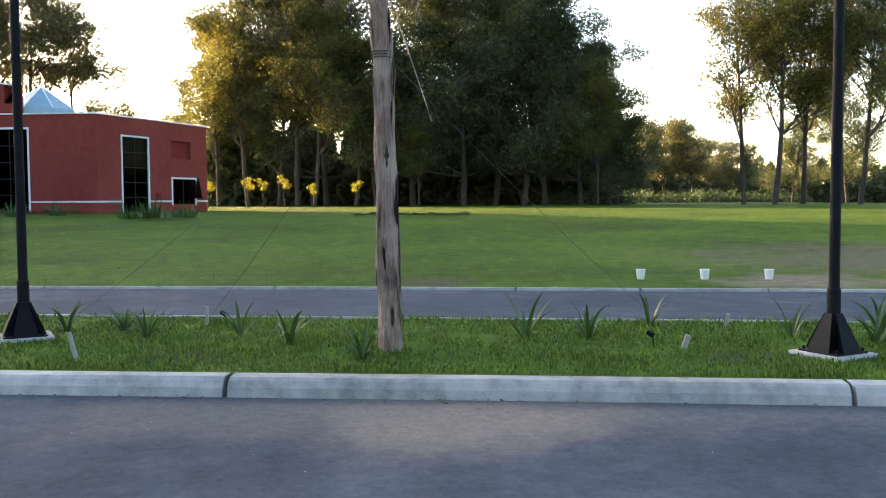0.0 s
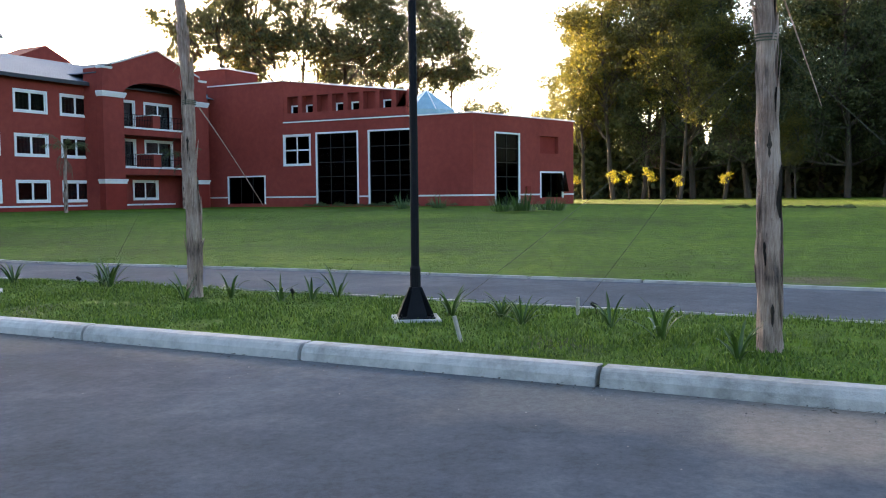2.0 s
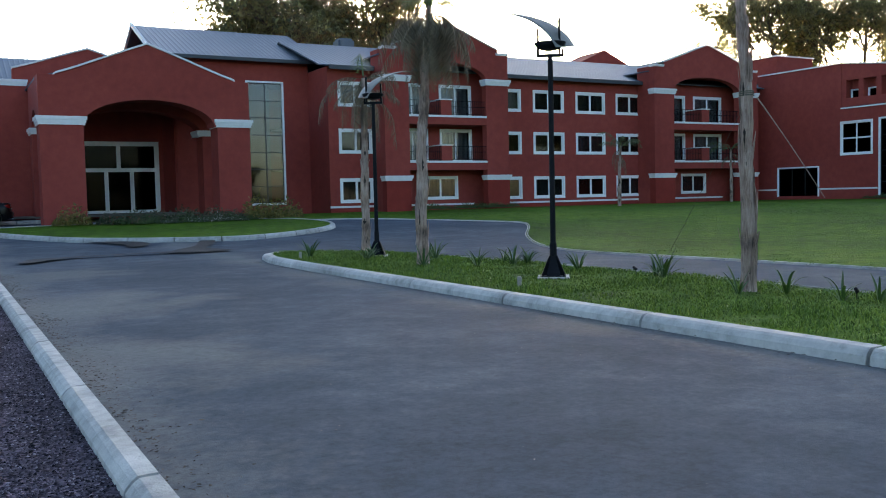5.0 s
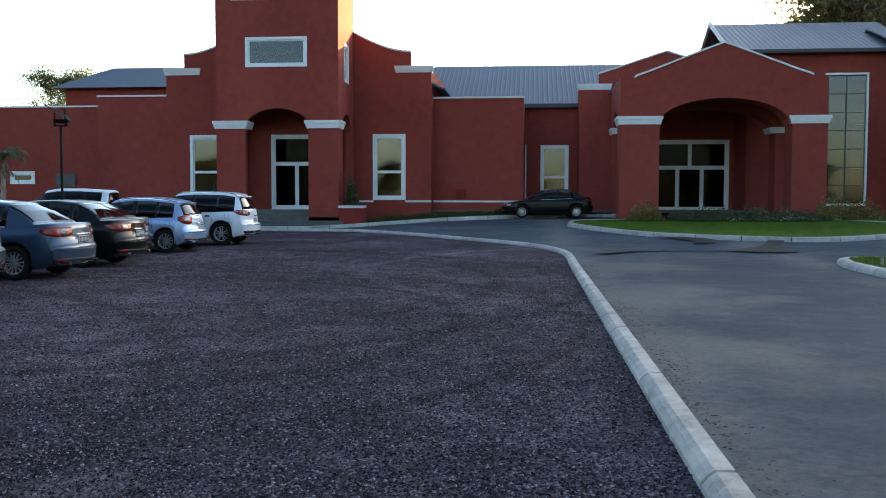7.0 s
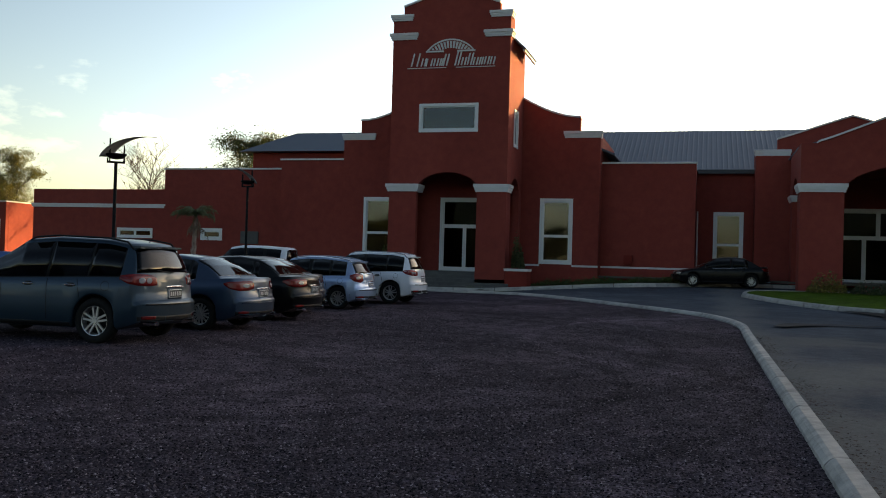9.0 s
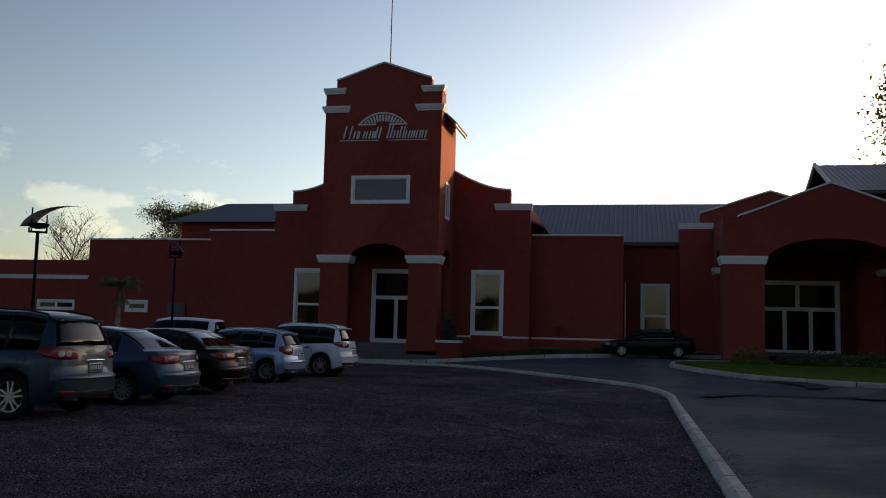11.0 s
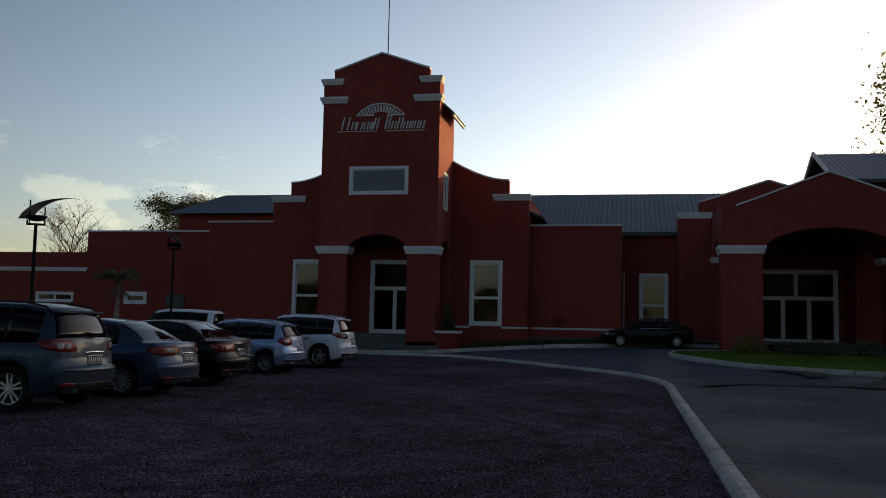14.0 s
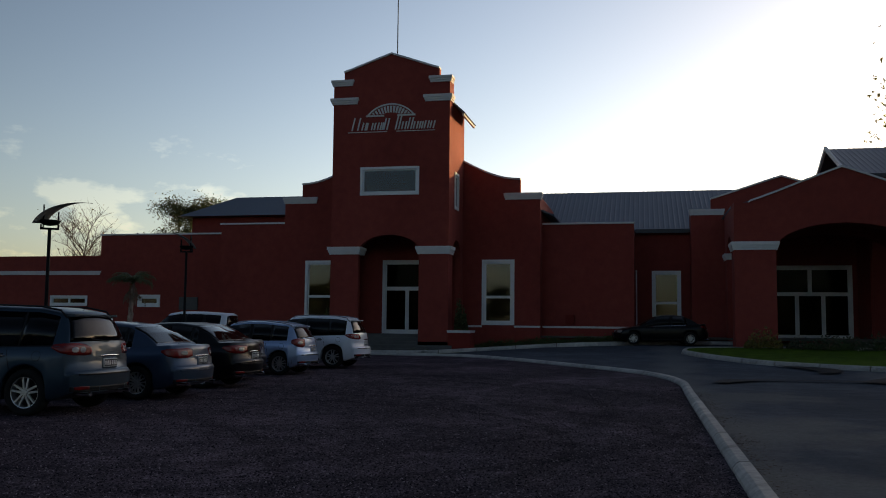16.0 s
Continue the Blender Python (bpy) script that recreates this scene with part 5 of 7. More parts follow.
def frond(bm, base, yaw, lift, length, droop, width, mat, rng, leaves=34):
    """A feather frond: an arching rib with a leaflet on each side along it."""
    p, a = Vector(base), lift
    seg = length / leaves
    side = Vector((-math.sin(yaw), math.cos(yaw), 0))
    prev = p.copy()
    for i in range(leaves):
        t = i / leaves
        a -= droop / leaves * (0.5 + 1.2 * t)
        a = max(a, -1.48)
        d = Vector((math.cos(yaw) * math.cos(a), math.sin(yaw) * math.cos(a), math.sin(a)))
        nxt = prev + d * seg
        up = d.cross(side).normalized()
        r = 0.018 * (1 - t) + 0.004
        q = [bm.verts.new(prev + side * r), bm.verts.new(prev - side * r), bm.verts.new(nxt - side * r * 0.9), bm.verts.new(nxt + side * r * 0.9)]
        bm.faces.new(q).material_index = mat
        if t > 0.12:
            ln = width * math.sin(min(1, (1 - t) * 1.6 + 0.15) * math.pi / 2)
            for s in (-1, 1):
                tip = nxt + side * s * ln * rng.uniform(0.55, 0.8) + d * ln * 0.5 - up * ln * rng.uniform(0.25, 0.7) + Vector((0, 0, -ln * rng.uniform(0.1, 0.5)))
                mid = prev.lerp(tip, 0.5) + Vector((0, 0, 0.04))
                v0, v1 = bm.verts.new(prev), bm.verts.new(prev.lerp(nxt, 0.4))
                v2, v3 = bm.verts.new(mid - d * 0.005), bm.verts.new(mid + d * 0.010)
                v4 = bm.verts.new(tip)
                bm.faces.new((v0, v1, v3, v2)).material_index = mat
                bm.faces.new((v2, v3, v4)).material_index = mat
        prev = nxt


def palm(x, y, h, lean, radius, n_green, n_dry, seed, label, z_extra=0.1, size=1.0, stakes=(), bind=2.6, hang=(-1.1, 0.3), reach=(0.9, 1.6), stalk=()):
    rng = random.Random(seed)
    p = thing("palm", label, "palm tree", at(x, y, rise(x, y) + z_extra), group="young palms")

    def mid(t):
        """The trunk's centre line, a little crooked."""
        z, f = h * t * 0.9, 0.06 * min(1, 4 * t)
        return lean[0] * t * t + f * noise.noise((seed, 0.3, z)), lean[1] * t * t + f * noise.noise((0.7, seed, z))

    bm = bmesh.new()
    n, k = 18, 80
    rows = []
    for j in range(k + 1):
        t = j / k
        z = h * t - 0.05
        r = radius * (1.15 - 0.62 * t + 0.10 * math.sin(t * 3.1)) * (1 + 0.5 * max(0, 0.06 - t) / 0.06 * 0.4)
        row = []
        for i in range(n):
            a = 2 * math.pi * i / n
            bump = 1 + 0.10 * noise.noise((math.cos(a) * 2.2 + seed * 7, math.sin(a) * 2.2, z * 1.3)) + 0.30 * max(0, noise.noise((math.cos(a) * 3 + seed, math.sin(a) * 3, z * 3.0))) - 0.14 * max(0, noise.noise((math.cos(a) * 5 + seed, math.sin(a) * 5 + 9, z * 5.5)))
            row.append(bm.verts.new((mid(t)[0] + r * bump * math.cos(a), mid(t)[1] + r * bump * math.sin(a), z)))
        rows.append(row)
    for r0, r1 in zip(rows, rows[1:]):
        for i in range(n):
            bm.faces.new((r0[i], r0[(i + 1) % n], r1[(i + 1) % n], r1[i]))
    bm.faces.new(rows[-1])
    trunk = part("trunk", bm, BARK, p, "shaggy grey-brown fibrous trunk")
    # old leaf bases that lap up the trunk
    for j in range(int(60 * size)):
        t = rng.uniform(0.03, 0.97)
        a = rng.uniform(0, 2 * math.pi)
        r = radius * (1.12 - 0.58 * t + 0.10 * math.sin(t * 3.1))
        cx, cy = mid(t)
        twist = rng.uniform(-0.7, 0.7)
        w, ln, out = rng.uniform(0.02, 0.075), rng.uniform(0.2, 0.6), rng.uniform(-0.015, 0.05)
        bm = bmesh.new()
        ring = []
        for s in range(5):
            f = s / 4
            rr = r * 1.04 - 0.004 + 0.014 * math.sin(math.pi * f) + out * f * f
            ww = w * (0.35 + 1.3 * f * (1 - f)) * (1 - 0.85 * f ** 3)
            cx, cy = mid(min(1, t + ln * f / h))
            for o in (-1, 1):
                b = a + twist * f + o * ww / r
                ring.append(bm.verts.new((cx + rr * math.cos(b), cy + rr * math.sin(b), h * t + ln * f)))
                ring.append(bm.verts.new((cx + (rr + 0.004) * math.cos(b), cy + (rr + 0.004) * math.sin(b), h * t + ln * f)))
        for s in range(4):
            q = ring[4 * s:4 * s + 8]
            for f in ((0, 2, 6, 4), (1, 5, 7, 3), (0, 4, 5, 1), (2, 3, 7, 6)):
                bm.faces.new([q[i] for i in f])
        bm.faces.new((ring[0], ring[1], ring[3], ring[2]))
        bm.faces.new((ring[-4], ring[-2], ring[-1], ring[-3]))
        part("leaf_base", bm, SHEATH, trunk)
    # dark patches that paint the shade of hollows where bases have torn away, and loose fibres
    for j in range(int(10 * size)):
        t, a = rng.uniform(0.05, 0.75) if j > 2 else (0.05, 0.16, 0.37)[j], rng.uniform(0, 2 * math.pi) if j > 2 else math.atan2(-y, -x) + (0.2, -0.35, 0.05)[j]
        r = radius * (1.15 - 0.62 * t + 0.10 * math.sin(t * 3.1)) * 1.09 + 0.004
        w, ln = rng.uniform(0.016, 0.048), rng.uniform(0.12, 0.38)
        bm = bmesh.new()
        ring = []
        for s in range(7):
            f = s / 6
            ww = w * math.sin(math.pi * (0.04 + 0.92 * f)) * rng.uniform(0.35, 1.25)
            ring.append([bm.verts.new((mid(t)[0] + (r - 0.012 * abs(o)) * math.cos(a + o * ww / r), mid(t)[1] + (r - 0.012 * abs(o)) * math.sin(a + o * ww / r), h * t + ln * f)) for o in (-1, 0, 1)])
        for ra, rb in zip(ring, ring[1:]):
            for i in range(2):
                bm.faces.new((ra[i], ra[i + 1], rb[i + 1], rb[i]))
        bmesh.ops.solidify(bm, geom=list(bm.faces), thickness=0.012)
        part("hollow", bm, HOLLOW, trunk, "dark patch painted for a torn hollow's shade")
    bm = bmesh.new()
    for j in range(int(150 * size)):
        t, a = rng.uniform(0.05, 0.98), rng.uniform(0, 2 * math.pi)
        r = radius * (1.15 - 0.62 * t + 0.10 * math.sin(t * 3.1))
        p0 = Vector((mid(t)[0] + r * math.cos(a), mid(t)[1] + r * math.sin(a), h * t))
        p1 = p0 + Vector((math.cos(a), math.sin(a), 0)) * rng.uniform(0.02, 0.07) + Vector((0, 0, rng.uniform(-0.08, 0.06)))
        sd = Vector((-math.sin(a), math.cos(a), 0)) * 0.0018
        q = [bm.verts.new(p0 - sd), bm.verts.new(p0 + sd), bm.verts.new(p1)]
        bm.faces.new(q)
    tagged(part("loose_fibre", bm, SHEATH, trunk), "loose frayed fibres", kind="stuff")
    top = (lean[0], lean[1], h)
    for i in range(n_green):
        bm = bmesh.new()
        frond(bm, top, 2 * math.pi * (i + rng.uniform(-0.3, 0.3)) / n_green, rng.uniform(0.7, 1.35), size * rng.uniform(1.7, 2.4), rng.uniform(1.4, 2.3), 0.42 * size, 0, rng)
        part("frond", bm, FROND, p, "arching green frond")
    for i in range(n_dry):
        bm = bmesh.new()
        frond(bm, (lean[0], lean[1], h - rng.uniform(0, 0.45)), 2 * math.pi * i / max(1, n_dry) + rng.uniform(-0.4, 0.4), rng.uniform(*hang), size * rng.uniform(*reach), rng.uniform(0.9, 2.4), 0.30 * size, 0, rng)
        part("dead_frond", bm, DRY, p, "hanging dry brown frond")
    if stakes:
        bm = bmesh.new()
        for j in range(3):
            rr, (ox, oy) = radius * 0.98 + 0.008, mid(bind / h)
            for i in range(12):
                a0, a1 = 2 * math.pi * i / 12, 2 * math.pi * (i + 1) / 12
                rod(bm, (ox + rr * math.cos(a0), oy + rr * math.sin(a0), bind + j * 0.025), (ox + rr * math.cos(a1), oy + rr * math.sin(a1), bind + j * 0.025), 0.007, seg=5)
        part("binding", bm, ROPE, p, "rope binding")
    if stalk:
        bm = bmesh.new()
        a, b = (Vector(q) - Vector((x, y, rise(x, y) + z_extra)) for q in stalk)
        for i in range(8):
            u, v = i / 8, (i + 1) / 8
            bow = lambda q: Vector((0, 0, 0.10 * q * (1 - q)))
            rod(bm, a.lerp(b, u) + bow(u), a.lerp(b, v) + bow(v), 0.009 - 0.005 * u, 0.009 - 0.005 * v, 6)
        part("dead_stalk", bm, SHEATH, p, "pale hanging leaf stalk")
    for sx, sy in stakes:
        bm = bmesh.new()
        a, b = Vector((0, 0, bind)), Vector((sx - x, sy - y, rise(sx, sy) - rise(x, y) + 0.06))
        for i in range(10):
            u, v = i / 10, (i + 1) / 10
            sag = lambda s: Vector((0, 0, -0.25 * s * (1 - s)))
            rod(bm, a.lerp(b, u) + sag(u), a.lerp(b, v) + sag(v), 0.0022, seg=5)
        part("guy_rope", bm, ROPE, p, "thin guy rope")
    return p


palm(8.20, 1.12, 4.4, (-0.05, 0.22), 0.086, 12, 5, 3, "young palm with shaggy grey trunk and guy ropes", stakes=((9.6, 3.3), (8.9, 4.6), (8.9, -1.5)), stalk=((8.30, 1.20, 3.45), (8.386, 0.758, 2.155)))
palm(9.5, 8.70, 4.5, (-0.05, 0.1), 0.085, 12, 1, 5, "young palm with shaggy grey trunk beside the drive", stakes=((10.0, 11.0),), hang=(-1.5, -1.2), stalk=((9.56, 8.60, 2.66), (10.06, 7.95, 1.33)))
palm(8.55, 16.2, 5.05, (0.2, -0.1), 0.10, 14, 60, 7, "young palm with a skirt of dead fronds", hang=(-0.9, 0.35), reach=(0.9, 1.6))
palm(9.55, 21.2, 4.45, (0.1, 0.1), 0.09, 1, 20, 9, "young palm with many dry brown fronds", hang=(-0.9, 0.7), reach=(1.1, 1.9))
palm(34.6, 41.0, 3.3, (0.1, 0), 0.09, 6, 4, 11, "small palm on the lawn before the wing", 0.02, 0.9)
palm(47.5, 44.6, 3.4, (0, 0.05), 0.08, 6, 3, 13, "small palm on the lawn before the wing", 0.02, 0.9)
palm(-21.6, 35.3, 3.0, (0.1, 0), 0.10, 26, 8, 15, "small green palm by the lot", 0.0, 0.6)

# ---- strap-leaved plants on the grass strip ----
STRAP = leafy("strap_leaf", (0.025, 0.062, 0.010), (0.062, 0.125, 0.022), 0.45, 0.2)


def strap_plant(seed, n, length):
    rng = random.Random(seed)
    root = thing("lily_plant", "clump of green strap-leaved lily in the grass", "plant", group="lilies on the grass strip")
    for i in range(n):
        bm = bmesh.new()
        yaw, lift = 2 * math.pi * i / n + rng.uniform(-0.4, 0.4), rng.uniform(0.75, 1.45)
        ln, w, droop = length * rng.uniform(0.6, 1.15), rng.uniform(0.017, 0.030), rng.uniform(0.5, 2.0)
        p, a, rows = Vector((0.03 * math.cos(yaw), 0.03 * math.sin(yaw), -0.02)), lift, []
        side = Vector((-math.sin(yaw), math.cos(yaw), 0))
        for s in range(8):
            t = s / 7
            ww = w * (1 - t ** 2.2) * (0.7 + 0.6 * t) + 0.001
            d = Vector((math.cos(yaw) * math.cos(a), math.sin(yaw) * math.cos(a), math.sin(a)))
            up = side.cross(d) * 0.3
            rows.append([bm.verts.new(p + side * ww + up * -ww), bm.verts.new(p), bm.verts.new(p - side * ww + up * -ww)])
            p = p + d * ln / 7
            a -= droop / 7 * (0.4 + 1.3 * t)
        for r0, r1 in zip(rows, rows[1:]):
            bm.faces.new((r0[0], r0[1], r1[1], r1[0]))
            bm.faces.new((r0[1], r0[2], r1[2], r1[1]))
        part("leaf", bm, STRAP, root)
    return root


KINDS = [strap_plant(1, 13, 0.54), strap_plant(2, 9, 0.56), strap_plant(3, 16, 0.48), strap_plant(4, 6, 0.52)]
PLANTS = [(9.15, 4.62, 0), (9.25, 4.05, 2), (8.85, 3.65, 0), (9.0, 2.75, 3), (8.45, 2.1, 1), (7.7, 1.3, 0), (8.95, -0.09, 3), (9.0, -0.7, 1), (9.85, -1.41, 3), (9.2, -2.68, 3), (8.75, -3.3, 1), (9.4, -3.6, 0), (7.7, 20.3, 0), (8.7, 19.0, 2), (8.35, 18.5, 2), (8.4, 15.9, 0), (9.1, 15.0, 0), (10.1, 15.6, 1), (9.85, 14.9, 0), (10.2, 14.9, 2), (9.9, 12.9, 0), (10.15, 11.2, 1), (10.1, 10.95, 0), (9.65, 8.2, 1), (9.55, 7.3, 1), (9.75, 6.95, 3), (10.2, 6.85, 3), (9.15, 8.55, 3), (9.9, 18.4, 2), (9.6, 17.6, 0)]
for i, (x, y, k) in enumerate(PLANTS):
    m = at(x, y, rise(x, y) + 0.10, random.uniform(0, 360)) @ Matrix.Scale(random.uniform(0.75, 1.05), 4)
    if i == [j for j, q in enumerate(PLANTS) if q[2] == k][0]:
        KINDS[k].matrix_world = m
    else:
        c = copy_thing(KINDS[k], m)
        c.scale = [random.uniform(0.72, 1.05)] * 3

# stakes, marker tubs and small things in the grass
for x, y, h, tilt, w in ((7.55, 3.72, 0.25, -16, 0.021), (9.75, 3.35, 0.20, 0, 0.023), (8.4, -1.5, 0.13, 18, 0.034), (7.5, 11.2, 0.16, 5, 0.03), (9.85, -2.2, 0.14, 10, 0.03), (7.35, 20.0, 0.16, 0, 0.03)):
    bm = rounded(box(-w, w, -w * 0.7, w * 0.7, -0.1, h), 0.006, 1)
    ob = part("wooden_stake", bm, STAKE)
    ob.matrix_world = at(x, y, rise(x, y) + 0.1, random.uniform(-15, 15)) @ Matrix.Rotation(radians(tilt), 4, "X")
    tagged(ob, "weathered pale stake driven into the grass", "stake", "stakes in the grass")
TUB = surface("white_plastic_tub", (0.62, 0.62, 0.60), (0.74, 0.74, 0.72), 0.5, 6, 40, 0.03)
for i in range(6):
    x, y = 16.6 + 0.02 * i, -2.25 - 1.13 * i
    bm = bmesh.new()
    rod(bm, (0, 0, 0), (0, 0, 0.165), 0.066, 0.085, 16)
    rod(bm, (0, 0, 0.165), (0, 0, 0.18), 0.09, 0.09, 16)
    ob = part("marker_tub", bm, TUB)
    ob.matrix_world = at(x, y, rise(x, y))
    tagged(ob, "white plastic tub set upside down on the lawn edge", "tub", "white tubs along the drive")
for x, y in ((9.8, 3.15), (9.75, 7.25), (8.5, -1.25), (10.0, 11.5)):
    bm = bmesh.new()
    rod(bm, (0, 0, 0), (0.012, 0, 0.11), 0.006, seg=6)
    rod(bm, (0.0, 0, 0.10), (0.06, 0.015, 0.135), 0.026, 0.022, 10)
    ob = part("spot_light", bm, IRON)
    ob.matrix_world = at(x, y, rise(x, y) + 0.1, random.uniform(0, 360))
    tagged(ob, "small black garden spotlight on a spike", "spotlight", "garden spotlights")

# ---- trees ----
BARK_T = surface("tree_bark", (0.024, 0.019, 0.015), (0.080, 0.060, 0.045), 0.95, 6, 20, 0.8, big=0.8, dist=0.05)
LEAF_DARK = leafy("dark_tree_leaf", (0.040, 0.056, 0.024), (0.128, 0.146, 0.056), 0.65, 0.5)
LEAF_GUM = leafy("eucalypt_leaf", (0.062, 0.070, 0.028), (0.185, 0.172, 0.062), 0.6, 0.42)
# sapling leaves brightened to yellow: the sunlight on them is in the colour
LEAF_SAP = leafy("sunlit_sapling_leaf", (0.22, 0.22, 0.02), (0.42, 0.36, 0.04), 0.6, 0.55)
# gold of low sunlight mixed into the leaf colour, for the grove's lit edges
LEAF_GOLD = leafy("sun_gold_leaf", (0.065, 0.074, 0.018), (0.21, 0.185, 0.036), 0.6, 0.6)
LEAF_SHRUB = leafy("shrub_leaf", (0.028, 0.052, 0.012), (0.08, 0.12, 0.03), 0.6, 0.3)


def make_tree(name, label, seed, height, spread, clear, leaf_mat, leaves, leaf, forks=9, clump=1.5, trunk_r=0.35, leader=0.85, rising=(0.25, 0.9), flat=0.7, full=0.45, lean=0.08):
    """A trunk that forks into limbs and twigs; leaf clumps sit round the twigs' ends."""
    rng = random.Random(seed)
    tree = thing(name, label, "tree", group="trees round the grounds")
    bm = bmesh.new()
    tips = []

    def tube(a, b, r0, r1, seg):
        d = (b - a).normalized()
        e = d.orthogonal().normalized()
        f = d.cross(e)
        ring = [[bm.verts.new(p + (e * math.cos(2 * math.pi * i / seg) + f * math.sin(2 * math.pi * i / seg)) * r) for i in range(seg)] for p, r in ((a, r0), (b, r1))]
        for i in range(seg):
            bm.faces.new((ring[0][i], ring[0][(i + 1) % seg], ring[1][(i + 1) % seg], ring[1][i]))

    def limb(a, d, length, r, level):
        steps = (6, 4, 3, 2)[level]
        p = a
        for s in range(steps):
            d = (d + Vector((rng.uniform(-1, 1), rng.uniform(-1, 1), rng.uniform(-0.2, 0.5))) * (0.06, 0.20, 0.28, 0.35)[level]).normalized()
            q = p + d * length / steps
            tube(p, q, r * (1 - 0.8 * s / steps), r * (1 - 0.8 * (s + 1) / steps), (8, 6, 4, 3)[level])
            p = q
            f = (s + 1) / steps
            if level == 0 and p.z > clear * height or level in (1, 2) and s > 0:
                for _ in range(max(1, round(forks / 3.6)) if level == 0 else 5 - 2 * level + (level == 2)):
                    az = rng.uniform(0, 2 * math.pi)
                    lift = rng.uniform(*rising) if level == 0 else rng.uniform(0.1, 0.8)
                    dd = Vector((math.cos(az) * math.cos(lift), math.sin(az) * math.cos(lift), math.sin(lift)))
                    if level == 0:
                        limb(p, dd, spread * rng.uniform(0.6, 1.1) * (1.15 - 0.5 * f), r * 0.42 * (1.1 - 0.5 * f), 1)
                    else:
                        limb(p, (dd + d * (0.9 if level == 1 else 0.5)).normalized(), length * rng.uniform(0.5, 0.8), r * 0.5, level + 1)
        if level == 3:
            tips.append((p, level))
            tips.append((a.lerp(p, 0.5), level))
        elif level == 2:
            tips.append((p, level))

    limb(Vector((0, 0, -0.3)), Vector((rng.uniform(-lean, lean), rng.uniform(-lean, lean), 1)).normalized(), height * leader, trunk_r, 0)
    part("trunk", bm, BARK_T, tree, "brown trunk with forking limbs")
    g = np.random.RandomState(seed)
    cs = np.array([t[0] for t in tips])
    size = clump * g.uniform(0.35, 1.2, len(cs))
    weight = size ** 2 * np.where(g.uniform(0, 1, len(cs)) < full, 1.0, 0.04)
    pick = g.choice(len(cs), leaves, p=weight / weight.sum())
    # each tip carries a few tufts, and the leaves gather round the tufts
    tuft = g.normal(size=(len(cs), 7, 3)) * (size * 0.5)[:, None, None] * np.array([1, 1, flat])
    dirs = g.normal(size=(leaves, 3))
    pos = cs[pick] + tuft[pick, g.randint(0, 7, leaves)] + dirs * (size[pick] * 0.24)[:, None] * np.array([1, 1, flat]) - np.array([0, 0, 1]) * (size[pick] * 0.2)[:, None]
    pos[:, 2] = np.maximum(pos[:, 2], 0.25)
    a = g.normal(size=(leaves, 3))
    a /= np.linalg.norm(a, axis=1)[:, None]
    b = np.cross(a, g.normal(size=(leaves, 3)))
    b /= np.linalg.norm(b, axis=1)[:, None]
    s = leaf * g.uniform(0.6, 1.3, leaves)[:, None]
    v = np.stack([pos - a * s, pos + a * s - b * s * 0.3, pos + a * s * 0.3 + b * s * 0.6], 1).reshape(-1, 3)
    me = bpy.data.meshes.new("crown")
    me.from_pydata(v.tolist(), [], np.arange(3 * leaves).reshape(-1, 3).tolist())
    me.materials.append(leaf_mat)
    crown = new("crown", me)
    crown.parent = tree
    crown["label"] = "loose crown of small leaves"
    return tree


GUM_A = make_tree("gum_tree", "tall airy eucalyptus with open evening-lit crown", 21, 25, 6.0, 0.30, LEAF_GUM, 34000, 0.15, 14, 1.25, 0.34, rising=(0.5, 1.15), flat=0.55, full=0.28)
GUM_B = make_tree("gum_tree", "tall airy eucalyptus with open evening-lit crown", 22, 27, 6.5, 0.34, LEAF_GUM, 32000, 0.15, 13, 1.25, 0.32, rising=(0.5, 1.15), flat=0.55, full=0.28)
DARK_A = make_tree("dark_tree", "tall dense dark evergreen with branches near the ground", 23, 26, 5.6, 0.08, LEAF_DARK, 40000, 0.19, 14, 1.75, 0.36, rising=(0.0, 0.9), full=0.32)
DARK_B = make_tree("dark_tree", "tall dense dark evergreen with branches near the ground", 24, 24, 5.2, 0.06, LEAF_DARK, 40000, 0.19, 14, 1.75, 0.34, rising=(-0.05, 0.8), full=0.32)
GOLD = make_tree("gum_tree", "slender tree with yellow-green evening-lit leaves", 25, 22, 5.0, 0.22, LEAF_GOLD, 24000, 0.15, 13, 1.3, 0.26, rising=(0.4, 1.1), flat=0.6, full=0.28, lean=0.2)
ROUND = make_tree("broad_tree", "broad dark tree beyond the buildings", 26, 13, 4.2, 0.12, LEAF_GUM, 20000, 0.16, 13, 1.2, 0.26, rising=(0.1, 0.9), full=0.4)
BARE = make_tree("bare_tree", "leafless pale tree beyond the roofs", 27, 10, 3.6, 0.15, LEAF_GUM, 60, 0.12, 9, 0.8, 0.22, rising=(0.6, 1.2))
BACK = make_tree("shade_tree", "broad dark tree at the edge of the lot", 29, 13, 4.4, 0.15, LEAF_DARK, 7000, 0.30, 12, 1.3, 0.3)
SAP = make_tree("sapling", "thin sapling on the far lawn, its leaves coloured sunlit yellow", 28, 3.4, 0.55, 0.35, LEAF_SAP, 420, 0.085, 8, 0.20, 0.05)
used = set()


def stand(tree, bearing, dist, scale=1.0, turn=None):
    """Plant a tree at a bearing (degrees from +y towards +x) and distance."""
    x, y = dist * math.sin(radians(bearing)), dist * math.cos(radians(bearing))
    m = at(x, y, rise(x, y) - 0.05, random.uniform(0, 360) if turn is None else turn)
    if tree.name in used:
        ob = copy_thing(tree, m)
    else:
        used.add(tree.name)
        tree.matrix_world = m
        ob = tree
    ob.scale = (scale, scale, scale * random.uniform(0.94, 1.06))
    return ob


